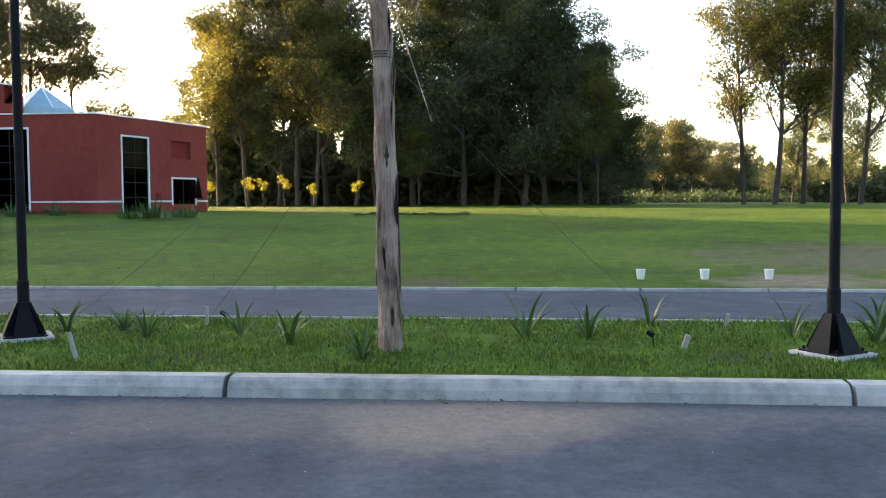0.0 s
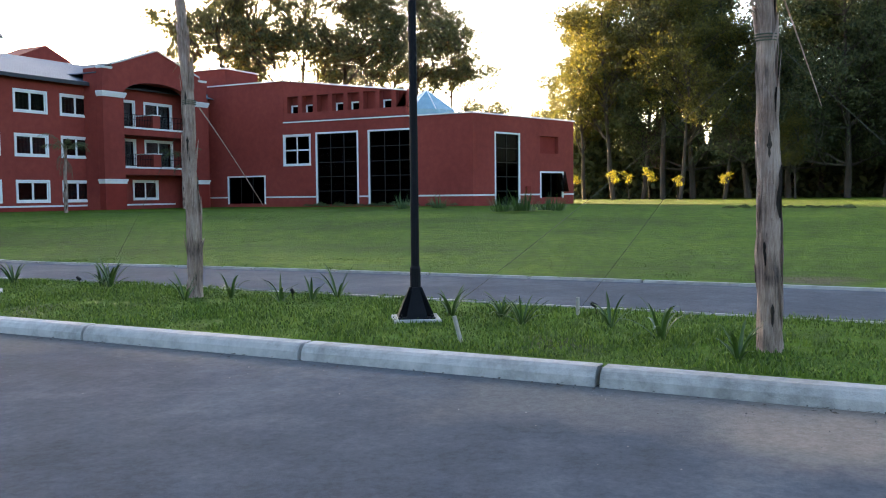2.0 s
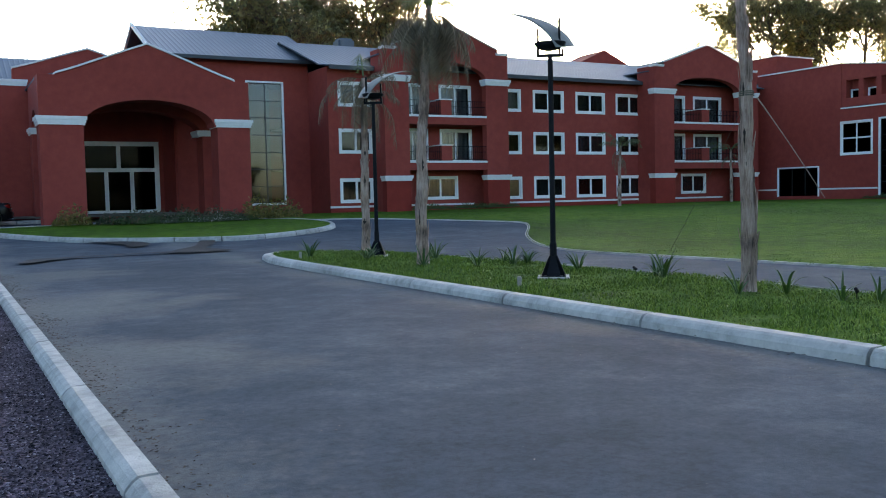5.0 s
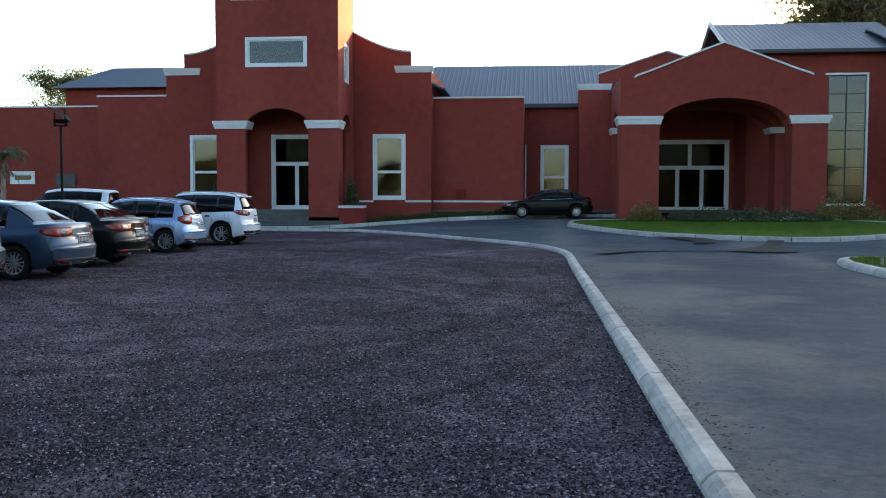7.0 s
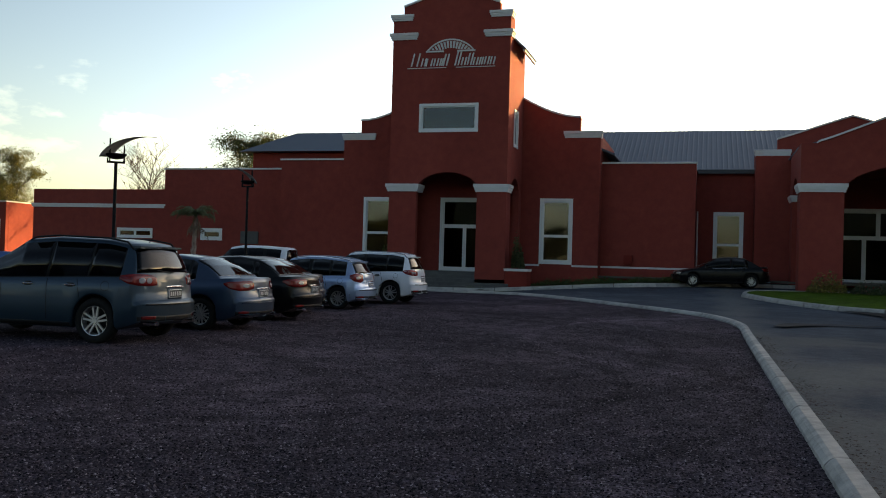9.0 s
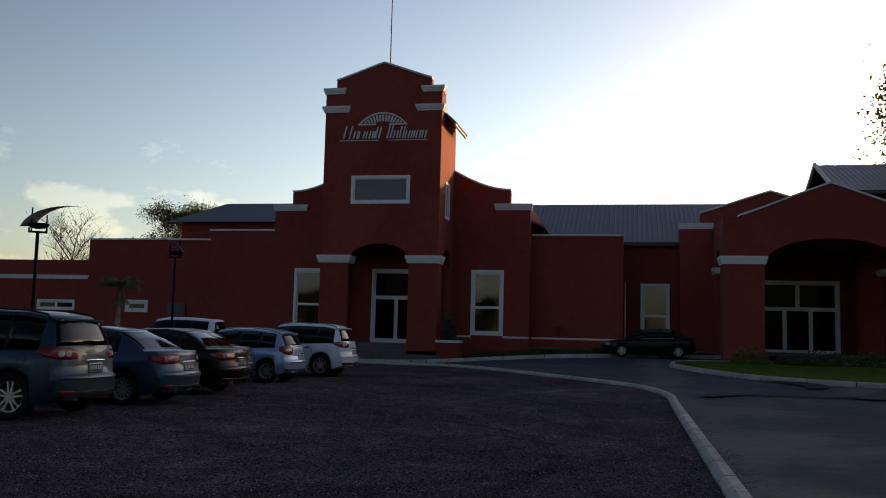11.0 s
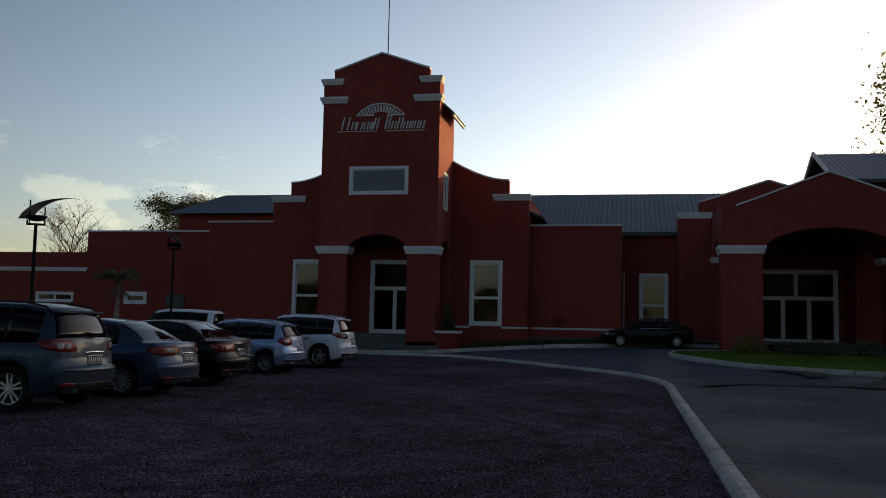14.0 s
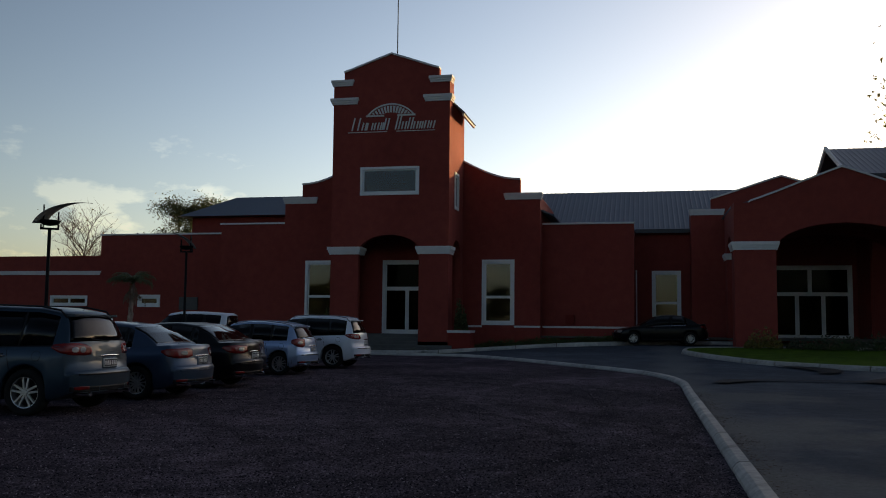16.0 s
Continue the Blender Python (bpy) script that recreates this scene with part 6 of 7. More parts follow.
# beyond the event hall and wing
for tree, b, d, s in ((GUM_A, 46.0, 112, 0.85), (GUM_B, 49.3, 108, 1.05), (GUM_A, 51.6, 112, 1.15), (GUM_B, 54.0, 105, 1.05), (GUM_A, 56.8, 104, 1.0), (GOLD, 55.4, 112, 0.8), (GUM_B, 59.0, 108, 0.95), (GUM_A, 61.4, 106, 1.0), (GUM_B, 63.4, 108, 0.86), (ROUND, 65.6, 185, 1.35), (ROUND, 66.6, 200, 1.15), (ROUND, 67.6, 205, 1.1),
                      # gap trees and the dark grove
                      (GOLD, 69.6, 125, 0.72), (GOLD, 71.6, 112, 0.98), (GUM_A, 72.8, 122, 1.0), (DARK_B, 74.2, 120, 0.95), (GOLD, 73.4, 108, 1.2), (GOLD, 75.2, 110, 1.2), (GUM_B, 76.4, 106, 1.05), (DARK_B, 78.2, 110, 1.15), (GOLD, 77.4, 100, 0.95), (GOLD, 80.0, 103, 0.85), (DARK_A, 81.4, 106, 1.1), (DARK_B, 83.6, 110, 1.15), (DARK_A, 85.3, 118, 1.15), (DARK_B, 86.8, 104, 1.1), (DARK_A, 88.8, 108, 1.1), (DARK_B, 90.6, 104, 1.1), (DARK_A, 92.0, 106, 0.98), (DARK_B, 94.2, 105, 0.92), (DARK_A, 95.9, 108, 0.72), (DARK_B, 96.4, 104, 0.42), (GOLD, 95.2, 100, 0.66), (GOLD, 84.0, 99, 0.42),
                      # far trees in the gap, and the sparse golden stand
                      (ROUND, 97.5, 190, 1.15), (ROUND, 99.2, 205, 1.2), (ROUND, 100.8, 198, 1.15), (ROUND, 102.3, 215, 0.95), (ROUND, 103.4, 190, 0.85), (ROUND, 96.0, 200, 1.0), (ROUND, 98.3, 230, 1.2), (ROUND, 101.5, 240, 1.1),
                      (GOLD, 103.9, 106, 1.15), (GOLD, 105.6, 104, 1.25), (GOLD, 107.2, 110, 1.25), (GUM_B, 109.2, 116, 1.05), (GOLD, 110.2, 106, 1.2), (GOLD, 112.4, 110, 1.15), (DARK_A, 109.6, 150, 0.8), (DARK_B, 106.6, 160, 0.6), (GUM_B, 114.5, 118, 1.0), (GOLD, 116.5, 112, 1.1),
                      # behind the hotel's roofs
                      (ROUND, 15.4, 76, 0.97), (GUM_A, 20.0, 74, 0.72), (ROUND, 19.5, 74, 1.4), (GUM_B, 21.5, 78, 0.82), (GUM_A, 24.5, 78, 0.82), (GUM_B, 27.0, 80, 0.8),
                      (DARK_B, -28.9, 92, 0.61), (GOLD, -41.6, 84, 0.40), (DARK_B, -42.6, 86, 0.34), (DARK_A, -44.2, 88, 0.35), (DARK_B, -46.4, 84, 0.36), (BARE, -34.6, 76, 0.95), (BARE, -33.9, 78, 0.85), (ROUND, -36.5, 160, 0.6), (ROUND, -52, 90, 0.9)):
    stand(tree, b, d, s)
# trees behind the eye, seen only in the glass
for i in range(26):
    stand(BACK, 128 + 7.2 * i + random.uniform(-2, 2), 78 + random.uniform(-8, 14), (0.62, 0.72, 0.55, 0.66)[i % 4])
for b, d, s in ((71.0, 92, 1.0), (73.3, 92, 1.05), (74.4, 90, 1.0), (75.6, 93, 1.1), (77.2, 88, 0.85), (79.9, 90, 0.95)):
    stand(SAP, b, d, s)


def shrub(name, label, seed, n, r, h, leaf, mat, blades=False):
    """A low bush: leaves or upright blades in an uneven mound."""
    root = thing(name, label, "shrub")
    g = np.random.RandomState(seed)
    v, f = [], []
    for i in range(n):
        a, q = g.uniform(0, 2 * math.pi), r * math.sqrt(g.uniform(0, 1))
        lump = 0.6 + 0.4 * math.sin(3 * a + seed) * math.cos(2 * a)
        base = np.array([q * math.cos(a), q * math.sin(a), 0])
        if blades:
            out = np.array([math.cos(a), math.sin(a), 0]) * g.uniform(0.1, 0.5) * h
            tip = base + out + np.array([0, 0, h * g.uniform(0.5, 1.1) * lump])
            side = np.array([-math.sin(a), math.cos(a), 0]) * leaf
            mid = base * 0.5 + tip * 0.5 - out * 0.15
            k = len(v)
            v += [base - side, base + side, mid + side * 0.8, mid - side * 0.8, tip]
            f += [(k, k + 1, k + 2, k + 3), (k + 3, k + 2, k + 4)]
        else:
            base[2] = h * lump * g.uniform(0.05, 1.0) * math.sqrt(max(0.0, 1 - (q / r) ** 2)) + 0.03
            d1, d2 = g.normal(size=3), g.normal(size=3)
            d1, d2 = d1 / np.linalg.norm(d1) * leaf, d2 / np.linalg.norm(d2) * leaf * 0.5
            k = len(v)
            v += [base - d1, base + d2, base + d1, base - d2]
            f += [(k, k + 1, k + 2, k + 3)]
    me = bpy.data.meshes.new("foliage")
    me.from_pydata([tuple(map(float, p)) for p in v], [], f)
    me.materials.append(mat)
    ob = new("foliage", me)
    ob.parent = root
    return root


FLOWER_W = leafy("pale_flowers", (0.035, 0.055, 0.02), (0.66, 0.62, 0.56), 0.6, 0.3)
FLOWER_Y = leafy("yellow_flower_bush", (0.06, 0.075, 0.02), (0.28, 0.22, 0.05), 0.6, 0.4)
FLOWER_R = leafy("dusky_flower_bush", (0.03, 0.048, 0.02), (0.20, 0.11, 0.08), 0.6, 0.3)
for m, tone in ((FLOWER_W, (0.07, 0.09, 0.04, 1)), (FLOWER_R, (0.06, 0.075, 0.032, 1))):
    m.node_tree.nodes["Color Ramp"].color_ramp.elements.new(0.72).color = tone
sh = shrub("grass_tuft", "tall ornamental grass tuft on the lawn", 31, 120, 0.6, 1.15, 0.014, STRAP, True)
tufts = [(40.5, 17.6, 1.0), (41.6, 16.9, 1.15), (42.0, 15.4, 0.8), (41.2, 17.2, 1.0), (42.2, 16.0, 0.9), (41.9, 24.0, 0.9), (43.8, 22.8, 0.9)]
for i, (x, y, s) in enumerate(tufts):
    ob = sh if i == 0 else copy_thing(sh, at(x, y, rise(x, y) + 0.05, 50 * i))
    ob.matrix_world = at(x, y, rise(x, y) + 0.05, 50 * i)
    ob.scale = (s, s, s)
bush = shrub("flower_bush", "low flowering bush in the island bed", 32, 700, 0.75, 0.7, 0.07, FLOWER_R)
gold = shrub("yellow_bush", "yellow-green flowering bush beside a porch pillar", 33, 900, 0.9, 1.3, 0.08, FLOWER_Y)
white = shrub("white_flower_bush", "low bush with pale flowers before the porch", 34, 600, 0.7, 0.55, 0.06, FLOWER_W)
low_bush = shrub("low_shrub", "low dark green shrub in the bed", 35, 500, 0.6, 0.45, 0.06, LEAF_SHRUB)
cypress = shrub("cypress", "small columnar cypress by the entrance", 36, 1600, 0.33, 2.2, 0.07, LEAF_DARK)
placed = set()


def put(ob, x, y, s=1.0, lift=0.1, sz=None):
    m = at(x, y, rise(x, y) + lift, random.uniform(0, 360))
    if ob.name in placed:
        ob = copy_thing(ob, m)
    else:
        placed.add(ob.name)
        ob.matrix_world = m
    ob.scale = (s, s, sz or s)


for x, y, s in ((6.6, 41.2, 0.9), (7.5, 41.0, 1.1), (8.4, 41.3, 1.0), (9.3, 41.0, 1.2), (10.3, 41.2, 1.0), (11.2, 41.0, 1.1), (12.0, 41.0, 0.9)):
    put(bush, x, y, s)
    put(low_bush, x + 0.4, y - 0.5, s * 0.9)
for x, y, s in ((9.9, 40.5, 0.8), (10.9, 40.4, 0.9), (8.9, 40.4, 0.7), (11.8, 40.3, 0.8)):
    put(white, x, y, s)
for x, y, s in ((5.0, 41.2, 0.9), (13.2, 41.0, 1.1), (14.2, 40.6, 0.95)):
    put(gold, x, y, s)
for i in range(16):
    put(low_bush, -8.0 + 0.55 * i, 45.3 + 0.08 * i + random.uniform(-0.3, 0.5), random.uniform(0.6, 1.0))
for i in range(9):
    put(low_bush, 24.0 + 0.75 * i, 45.4 + random.uniform(-0.3, 0.2), random.uniform(0.6, 1.0), 0.06)
put(white, -10.7, TY - 1.1, 0.5, 0.02)
put(white, -10.2, TY - 1.2, 0.4, 0.02)
put(cypress, -8.75, TY + 0.35, 1.0, 1.0, 0.95)
put(cypress, -16.4, FY - 1.2, 1.0, 0.1, 1.25)
for i in range(26):
    put(low_bush, 46.5 + random.uniform(-1, 1), 2.4 + 0.22 * i, random.uniform(0.25, 0.45), 0.03)
for i in range(14):
    put(low_bush, HX - 1.0 + random.uniform(-0.3, 0.3), 26.5 + i * 0.9, random.uniform(0.5, 0.9), 0.05)
hedge = shrub("hedge", "low far hedge at the edge of the field", 37, 2500, 7.0, 3.2, 0.25, LEAF_SHRUB)
for b, d in ((96.2, 165), (98.6, 172), (100.8, 168), (103.0, 170), (91.5, 128), (105.5, 175), (94.2, 118)):
    put(hedge, d * math.sin(radians(b)), d * math.cos(radians(b)), 1.0, 0.0)

# the dim wood behind the grove, and the low belt of trees where the field ends
def thicket(name, label, seed, k, bearings, dists, tall, leaf):
    g = np.random.RandomState(seed)
    bear, dist = np.radians(g.uniform(*bearings, k)), g.uniform(*dists, k)
    crest = tall * (0.72 + 0.14 * np.sin(bear * 90) + 0.09 * np.sin(bear * 217 + 1) + 0.07 * np.sin(bear * 523))
    pos = np.stack([dist * np.sin(bear), dist * np.cos(bear), 0.3 + g.uniform(0, 1, k) ** 1.15 * crest], 1)
    a = g.normal(size=(k, 3))
    a /= np.linalg.norm(a, axis=1)[:, None]
    b = np.cross(a, g.normal(size=(k, 3)))
    b /= np.linalg.norm(b, axis=1)[:, None]
    s = leaf * g.uniform(0.6, 1.5, k)[:, None]
    v = np.stack([pos - a * s, pos + b * s * 0.5, pos + a * s, pos - b * s * 0.5], 1).reshape(-1, 3)
    me = bpy.data.meshes.new(name)
    me.from_pydata(v.tolist(), [], np.arange(4 * k).reshape(-1, 4).tolist())
    me.materials.append(LEAF_DARK)
    return tagged(new(name, me), label, "undergrowth", kind="stuff")


thicket("undergrowth", "dim dense undergrowth behind the grove", 41, 75000, (70.0, 96.5), (116, 150), 15.0, 0.5)
thicket("far_wood", "low dark belt of far trees across the field", 42, 60000, (60, 132), (225, 262), 12.0, 0.8)

import mathutils
# ---- parked cars ----
def paint(name, c, rough=0.32, metal=0.65):
    m = surface(name, tuple(0.93 * v for v in c), tuple(min(1, 1.05 * v) for v in c), rough, 2.0, 60, 0.0, metal)
    b = m.node_tree.nodes["Principled BSDF"]
    b.inputs["Coat Weight"].default_value, b.inputs["Coat Roughness"].default_value = 0.55, 0.03
    b.inputs["Coat IOR"].default_value = 1.42
    return m


RUBBER = surface("tyre_rubber", (0.006, 0.006, 0.006), (0.014, 0.014, 0.014), 0.85, 8, 60, 0.3, spec=0.2)
ALLOY = surface("alloy_wheel", (0.45, 0.46, 0.47), (0.58, 0.59, 0.60), 0.35, 6, 60, 0.02, metal=0.8)
TRIM = surface("black_trim", (0.008, 0.008, 0.009), (0.018, 0.018, 0.018), 0.6, 6, 60, 0.05, spec=0.15)
CHROME = surface("chrome", (0.6, 0.6, 0.6), (0.7, 0.7, 0.7), 0.12, 4, 20, 0.0, metal=1.0)
TAIL = surface("red_tail_light", (0.16, 0.006, 0.005), (0.24, 0.01, 0.008), 0.15, 5, 30, 0.0)
CLEAR = surface("clear_lamp", (0.30, 0.27, 0.27), (0.42, 0.40, 0.40), 0.1, 5, 30, 0.0)
CAR_GLASS = glass("car_glass", (0.008, 0.01, 0.012), 1.33)
PLATE = surface("number_plate", (0.03, 0.03, 0.03), (0.05, 0.05, 0.05), 0.4, 6, 30, 0.0)
PLATE_RIM = surface("plate_white", (0.6, 0.6, 0.6), (0.68, 0.68, 0.68), 0.4, 6, 30, 0.0)

# stations from the tail (0) to the nose (1): share of length, belt height, roof height, both as shares of the total height
SHAPES = {
    "suv": dict(l=4.65, w=1.88, h=1.68, ride=0.24, r=0.36, fw=0.80, rw=0.205, low=0.34,
                deck=[(0.0, 0.375), (0.008, 0.40), (0.019, 0.415), (0.021, 0.50), (0.026, 0.58), (0.031, 0.645), (0.2, 0.635), (0.45, 0.61), (0.70, 0.59), (0.76, 0.60), (0.92, 0.52), (0.98, 0.45), (1.0, 0.36)],
                roof=[(0.033, 0.655), (0.055, 0.77), (0.078, 0.89), (0.105, 0.945), (0.2, 0.985), (0.40, 1.0), (0.52, 0.975), (0.74, 0.605)],
                glass=(0.098, 0.236, 0.244, 0.398, 0.408, 0.56), tailgate=(0.036, 0.082)),
    "sedan": dict(l=4.55, w=1.77, h=1.44, ride=0.20, r=0.315, fw=0.81, rw=0.215, low=0.34,
                  deck=[(0.0, 0.40), (0.006, 0.425), (0.013, 0.44), (0.017, 0.54), (0.024, 0.64), (0.03, 0.69), (0.042, 0.705), (0.12, 0.70), (0.3, 0.665), (0.45, 0.645), (0.70, 0.62), (0.78, 0.60), (0.93, 0.52), (0.98, 0.45), (1.0, 0.36)],
                  roof=[(0.13, 0.705), (0.20, 0.86), (0.27, 0.965), (0.38, 1.0), (0.50, 0.985), (0.58, 0.93), (0.75, 0.62)],
                  glass=(0.24, 0.27, 0.285, 0.40, 0.425, 0.60), tailgate=(0.14, 0.255)),
    "hatch": dict(l=4.3, w=1.80, h=1.49, ride=0.20, r=0.32, fw=0.80, rw=0.18, low=0.34,
                  deck=[(0.0, 0.385), (0.008, 0.41), (0.017, 0.425), (0.020, 0.52), (0.026, 0.60), (0.032, 0.66), (0.2, 0.655), (0.45, 0.63), (0.70, 0.61), (0.77, 0.60), (0.93, 0.50), (0.98, 0.44), (1.0, 0.36)],
                  roof=[(0.034, 0.67), (0.085, 0.87), (0.13, 0.945), (0.3, 0.995), (0.42, 1.0), (0.54, 0.955), (0.74, 0.62)],
                  glass=(0.12, 0.235, 0.25, 0.375, 0.40, 0.56), tailgate=(0.040, 0.092)),
    "van": dict(l=4.2, w=1.80, h=1.82, ride=0.22, r=0.33, fw=0.82, rw=0.18, low=0.32,
                deck=[(0.0, 0.36), (0.01, 0.55), (0.02, 0.58), (0.3, 0.575), (0.6, 0.56), (0.76, 0.545), (0.80, 0.53), (0.94, 0.46), (0.98, 0.40), (1.0, 0.32)],
                roof=[(0.02, 0.60), (0.03, 0.92), (0.06, 0.97), (0.3, 1.0), (0.5, 1.0), (0.6, 0.96), (0.79, 0.55)],
                glass=(0.07, 0.24, 0.27, 0.42, 0.45, 0.64), tailgate=(0.022, 0.03)),
}


def lerp_table(tab, x):
    if x <= tab[0][0]:
        return tab[0][1]
    for (a, b), (c, d) in zip(tab, tab[1:]):
        if x <= c:
            return b + (d - b) * (x - a) / (c - a)
    return tab[-1][1]


def wheel(parent, x, y, r, side, spokes=5):
    bm = bmesh.new()
    n = 28
    prof = [(0.66, 0.095), (0.90, 0.105), (0.99, 0.075), (1.0, 0.0), (0.99, -0.075), (0.90, -0.105), (0.66, -0.095)]
    rows = [[bm.verts.new((r * q * math.cos(2 * math.pi * i / n), o, r * q * math.sin(2 * math.pi * i / n))) for i in range(n)] for q, o in prof]
    for r0, r1 in zip(rows, [*rows[1:], rows[0]]):
        for i in range(n):
            bm.faces.new((r0[i], r0[(i + 1) % n], r1[(i + 1) % n], r1[i]))
    m = Matrix.Translation((x, y, r))
    tyre = part("tyre", bm, RUBBER, parent, "black rubber tyre", smooth=True, m=m)
    bm = bmesh.new()
    rows = [[bm.verts.new((r * q * math.cos(2 * math.pi * i / n), side * o, r * q * math.sin(2 * math.pi * i / n))) for i in range(n)] for q, o in ((0.67, 0.09), (0.63, 0.085), (0.60, 0.02), (0.60, -0.09))]
    for r0, r1 in zip(rows, rows[1:]):
        for i in range(n):
            bm.faces.new((r0[i], r0[(i + 1) % n], r1[(i + 1) % n], r1[i]))
    for k in range(spokes):
        for s in (-1, 1):
            a = 2 * math.pi * k / spokes + 0.3
            d, t = Vector((math.cos(a), 0, math.sin(a))), Vector((-math.sin(a), 0, math.cos(a)))
            p0, p1 = d * r * 0.12 + t * s * r * 0.05, d * r * 0.63 + t * s * r * 0.13
            q = []
            for p, wd in ((p0, 0.05), (p1, 0.04)):
                for o in (0.045, 0.075):
                    for e in (-1, 1):
                        q.append(bm.verts.new(p + t * e * r * wd + Vector((0, side * o, 0))))
            for f in ((0, 1, 3, 2), (4, 6, 7, 5), (0, 4, 5, 1), (2, 3, 7, 6), (0, 2, 6, 4), (1, 5, 7, 3)):
                bm.faces.new([q[i] for i in f])
    rod(bm, (0, side * 0.03, 0), (0, side * 0.085, 0), r * 0.17, r * 0.12, 14)
    part("rim", bm, ALLOY, tyre, "silver alloy rim", m=m)
    bm = bmesh.new()
    rod(bm, (0, -side * 0.06, 0), (0, -side * 0.05 + side * 0.03, 0), r * 0.6, r * 0.6, 20)
    part("brake_disc", bm, TRIM, tyre, m=m)


def car(shape, body_mat, label, m, spokes=5, rails=False, wide_tail=True, rack=False):
    """A car with its tail at x = 0 and its nose towards -x, standing on z = 0."""
    s = SHAPES[shape]
    L, W, H = s["l"], s["w"], s["h"]
    c = thing("car", label, "car", group="parked cars")
    xs = sorted({0.0, 1.0, *[i / 84 for i in range(85)], *[p[0] for p in s["deck"]], *[p[0] for p in s["roof"]], *s["glass"], *s["tailgate"]})
    r0, r1 = s["roof"][0][0], s["roof"][-1][0]

    def section(u):
        """Half widths and heights of the body across one station."""
        end = min(u, 1 - u)
        hw = W / 2 * (1 - 0.09 * max(0, 1 - end / 0.11) ** 2.0)
        zb = s["ride"] + 0.12 * max(0, 1 - end / 0.10) ** 1.5
        arch = 0.0
        for wx in (s["rw"], s["fw"]):
            d, R = abs(u - wx) * L, s["r"] + 0.055
            if d < R:
                zb = max(zb, s["r"] + math.sqrt(R * R - d * d))
            arch = max(arch, 1 - (d / (R + 0.16)) ** 2)
        flare = 0.018 * max(0.0, arch)
        deck = lerp_table(s["deck"], u) * H
        roof = max(deck, lerp_table(s["roof"], u) * H if r0 <= u <= r1 else deck)
        g = roof - deck
        inn = 0.20 * min(1, g / 0.4)
        lo = max(zb + 0.01, s["ride"] + 0.06)
        waist = max(lo + 0.02, 0.36 * H)
        crease = max(waist + 0.02, min(0.53 * H, deck - 0.09))
        top = max(crease + 0.01, deck - 0.015)
        return [(hw * 0.93 + flare, zb), (hw * 0.985 + flare, lo), (hw * 0.992 + flare, waist), (hw + flare * 0.6, crease), (hw * 0.965, top), (hw * 0.945 - 0.01, max(deck, top)),
                (hw * 0.945 - inn - 0.015, deck + g * 0.88), (hw * 0.945 - inn - 0.05, deck + g * 0.955), (hw * 0.945 - inn - 0.14, deck + g * 0.99 + 0.006), (hw * 0.40, deck + g + 0.014), (0, deck + g + 0.018)]

    def warp(v):
        """Rounds tail and nose in plan, and leans the rear quarter glass."""
        u, k = -v.co.x / L, min(1.0, abs(v.co.y) / (W / 2))
        z = v.co.z
        tail, nose = max(0, 1 - u / 0.14), max(0, 1 - (1 - u) / 0.16)
        x = -tail * (0.30 * k ** 3.2 + 0.035 * k * k) + nose * 0.38 * k ** 2.6
        if u > 0.04:
            x -= 0.16 * max(0, 1 - abs(u - s["glass"][0]) / 0.075) * min(1, max(0, z - 0.64 * H) / (0.26 * H)) * k ** 3
        x -= 0.05 * tail * max(0, 1 - (z - s["ride"]) / 0.2)
        v.co.x += x

    rows = []
    bm = bmesh.new()
    for u in xs:
        prof = section(u)
        left = [bm.verts.new((-u * L, y, z)) for y, z in prof]
        right = [bm.verts.new((-u * L, -y, z)) for y, z in prof[:-1]]
        rows.append((u, left + right[::-1]))
    panes = {}
    n = len(rows[0][1])
    for (ua, a), (ub, b) in zip(rows, rows[1:]):
        um = (ua + ub) / 2
        for i in range(n - 1):
            f = bm.faces.new((a[i], a[i + 1], b[i + 1], b[i]))
            f.smooth = True
            g0, g1, g2, g3, g4, g5 = s["glass"]
            k = None
            if i in (5, n - 7):
                side = "l" if i == 5 else "r"
                for j, (p, q) in enumerate(((g0, g1), (g2, g3), (g4, g5))):
                    if p <= um <= q:
                        k = (side, j)
                if g5 < um < g5 + 0.075:
                    k = (side, 2)
                if g1 < um < g2 or g3 < um < g4:
                    k = ("pillar" + side, 0 if um < g3 else 1)
            elif 7 <= i <= n - 9 or i in (6, n - 8):
                if s["tailgate"][0] <= um <= s["tailgate"][1] and i not in (6, n - 8):
                    k = ("rear", 0)
                if lerp_table(s["roof"], um) < 0.945 and s["roof"][-3][0] < um < r1 - 0.008:
                    k = ("front", 0)
            if k:
                panes.setdefault(k, []).append(f)
    for r in (rows[0][1], rows[-1][1]):
        top = r[5:n - 5]
        level = [top]
        for i in range(4, -1, -1):
            lv = [r[i]]
            for t in top[1:-1]:
                lv.append(bm.verts.new((r[i].co.x, r[i].co.y * t.co.y / top[0].co.y, r[i].co.z)))
            level.append([*lv, r[n - 1 - i]])
        for la, lb in zip(level, level[1:]):
            for i in range(len(la) - 1):
                bm.faces.new((la[i], la[i + 1], lb[i + 1], lb[i])).smooth = True
    bottom = [(a[1][0], a[1][-1], b[1][-1], b[1][0]) for a, b in zip(rows, rows[1:])]
    for q in bottom:
        bm.faces.new(q)
    for v in bm.verts:
        warp(v)
    bm.normal_update()
    tree = mathutils.bvhtree.BVHTree.FromBMesh(bm)

    def cast(o, d):
        q = tree.ray_cast(Vector(o), Vector(d))
        return q[0] if q[0] is not None else tree.find_nearest(Vector(o) + Vector(d) * 2.2)[0]

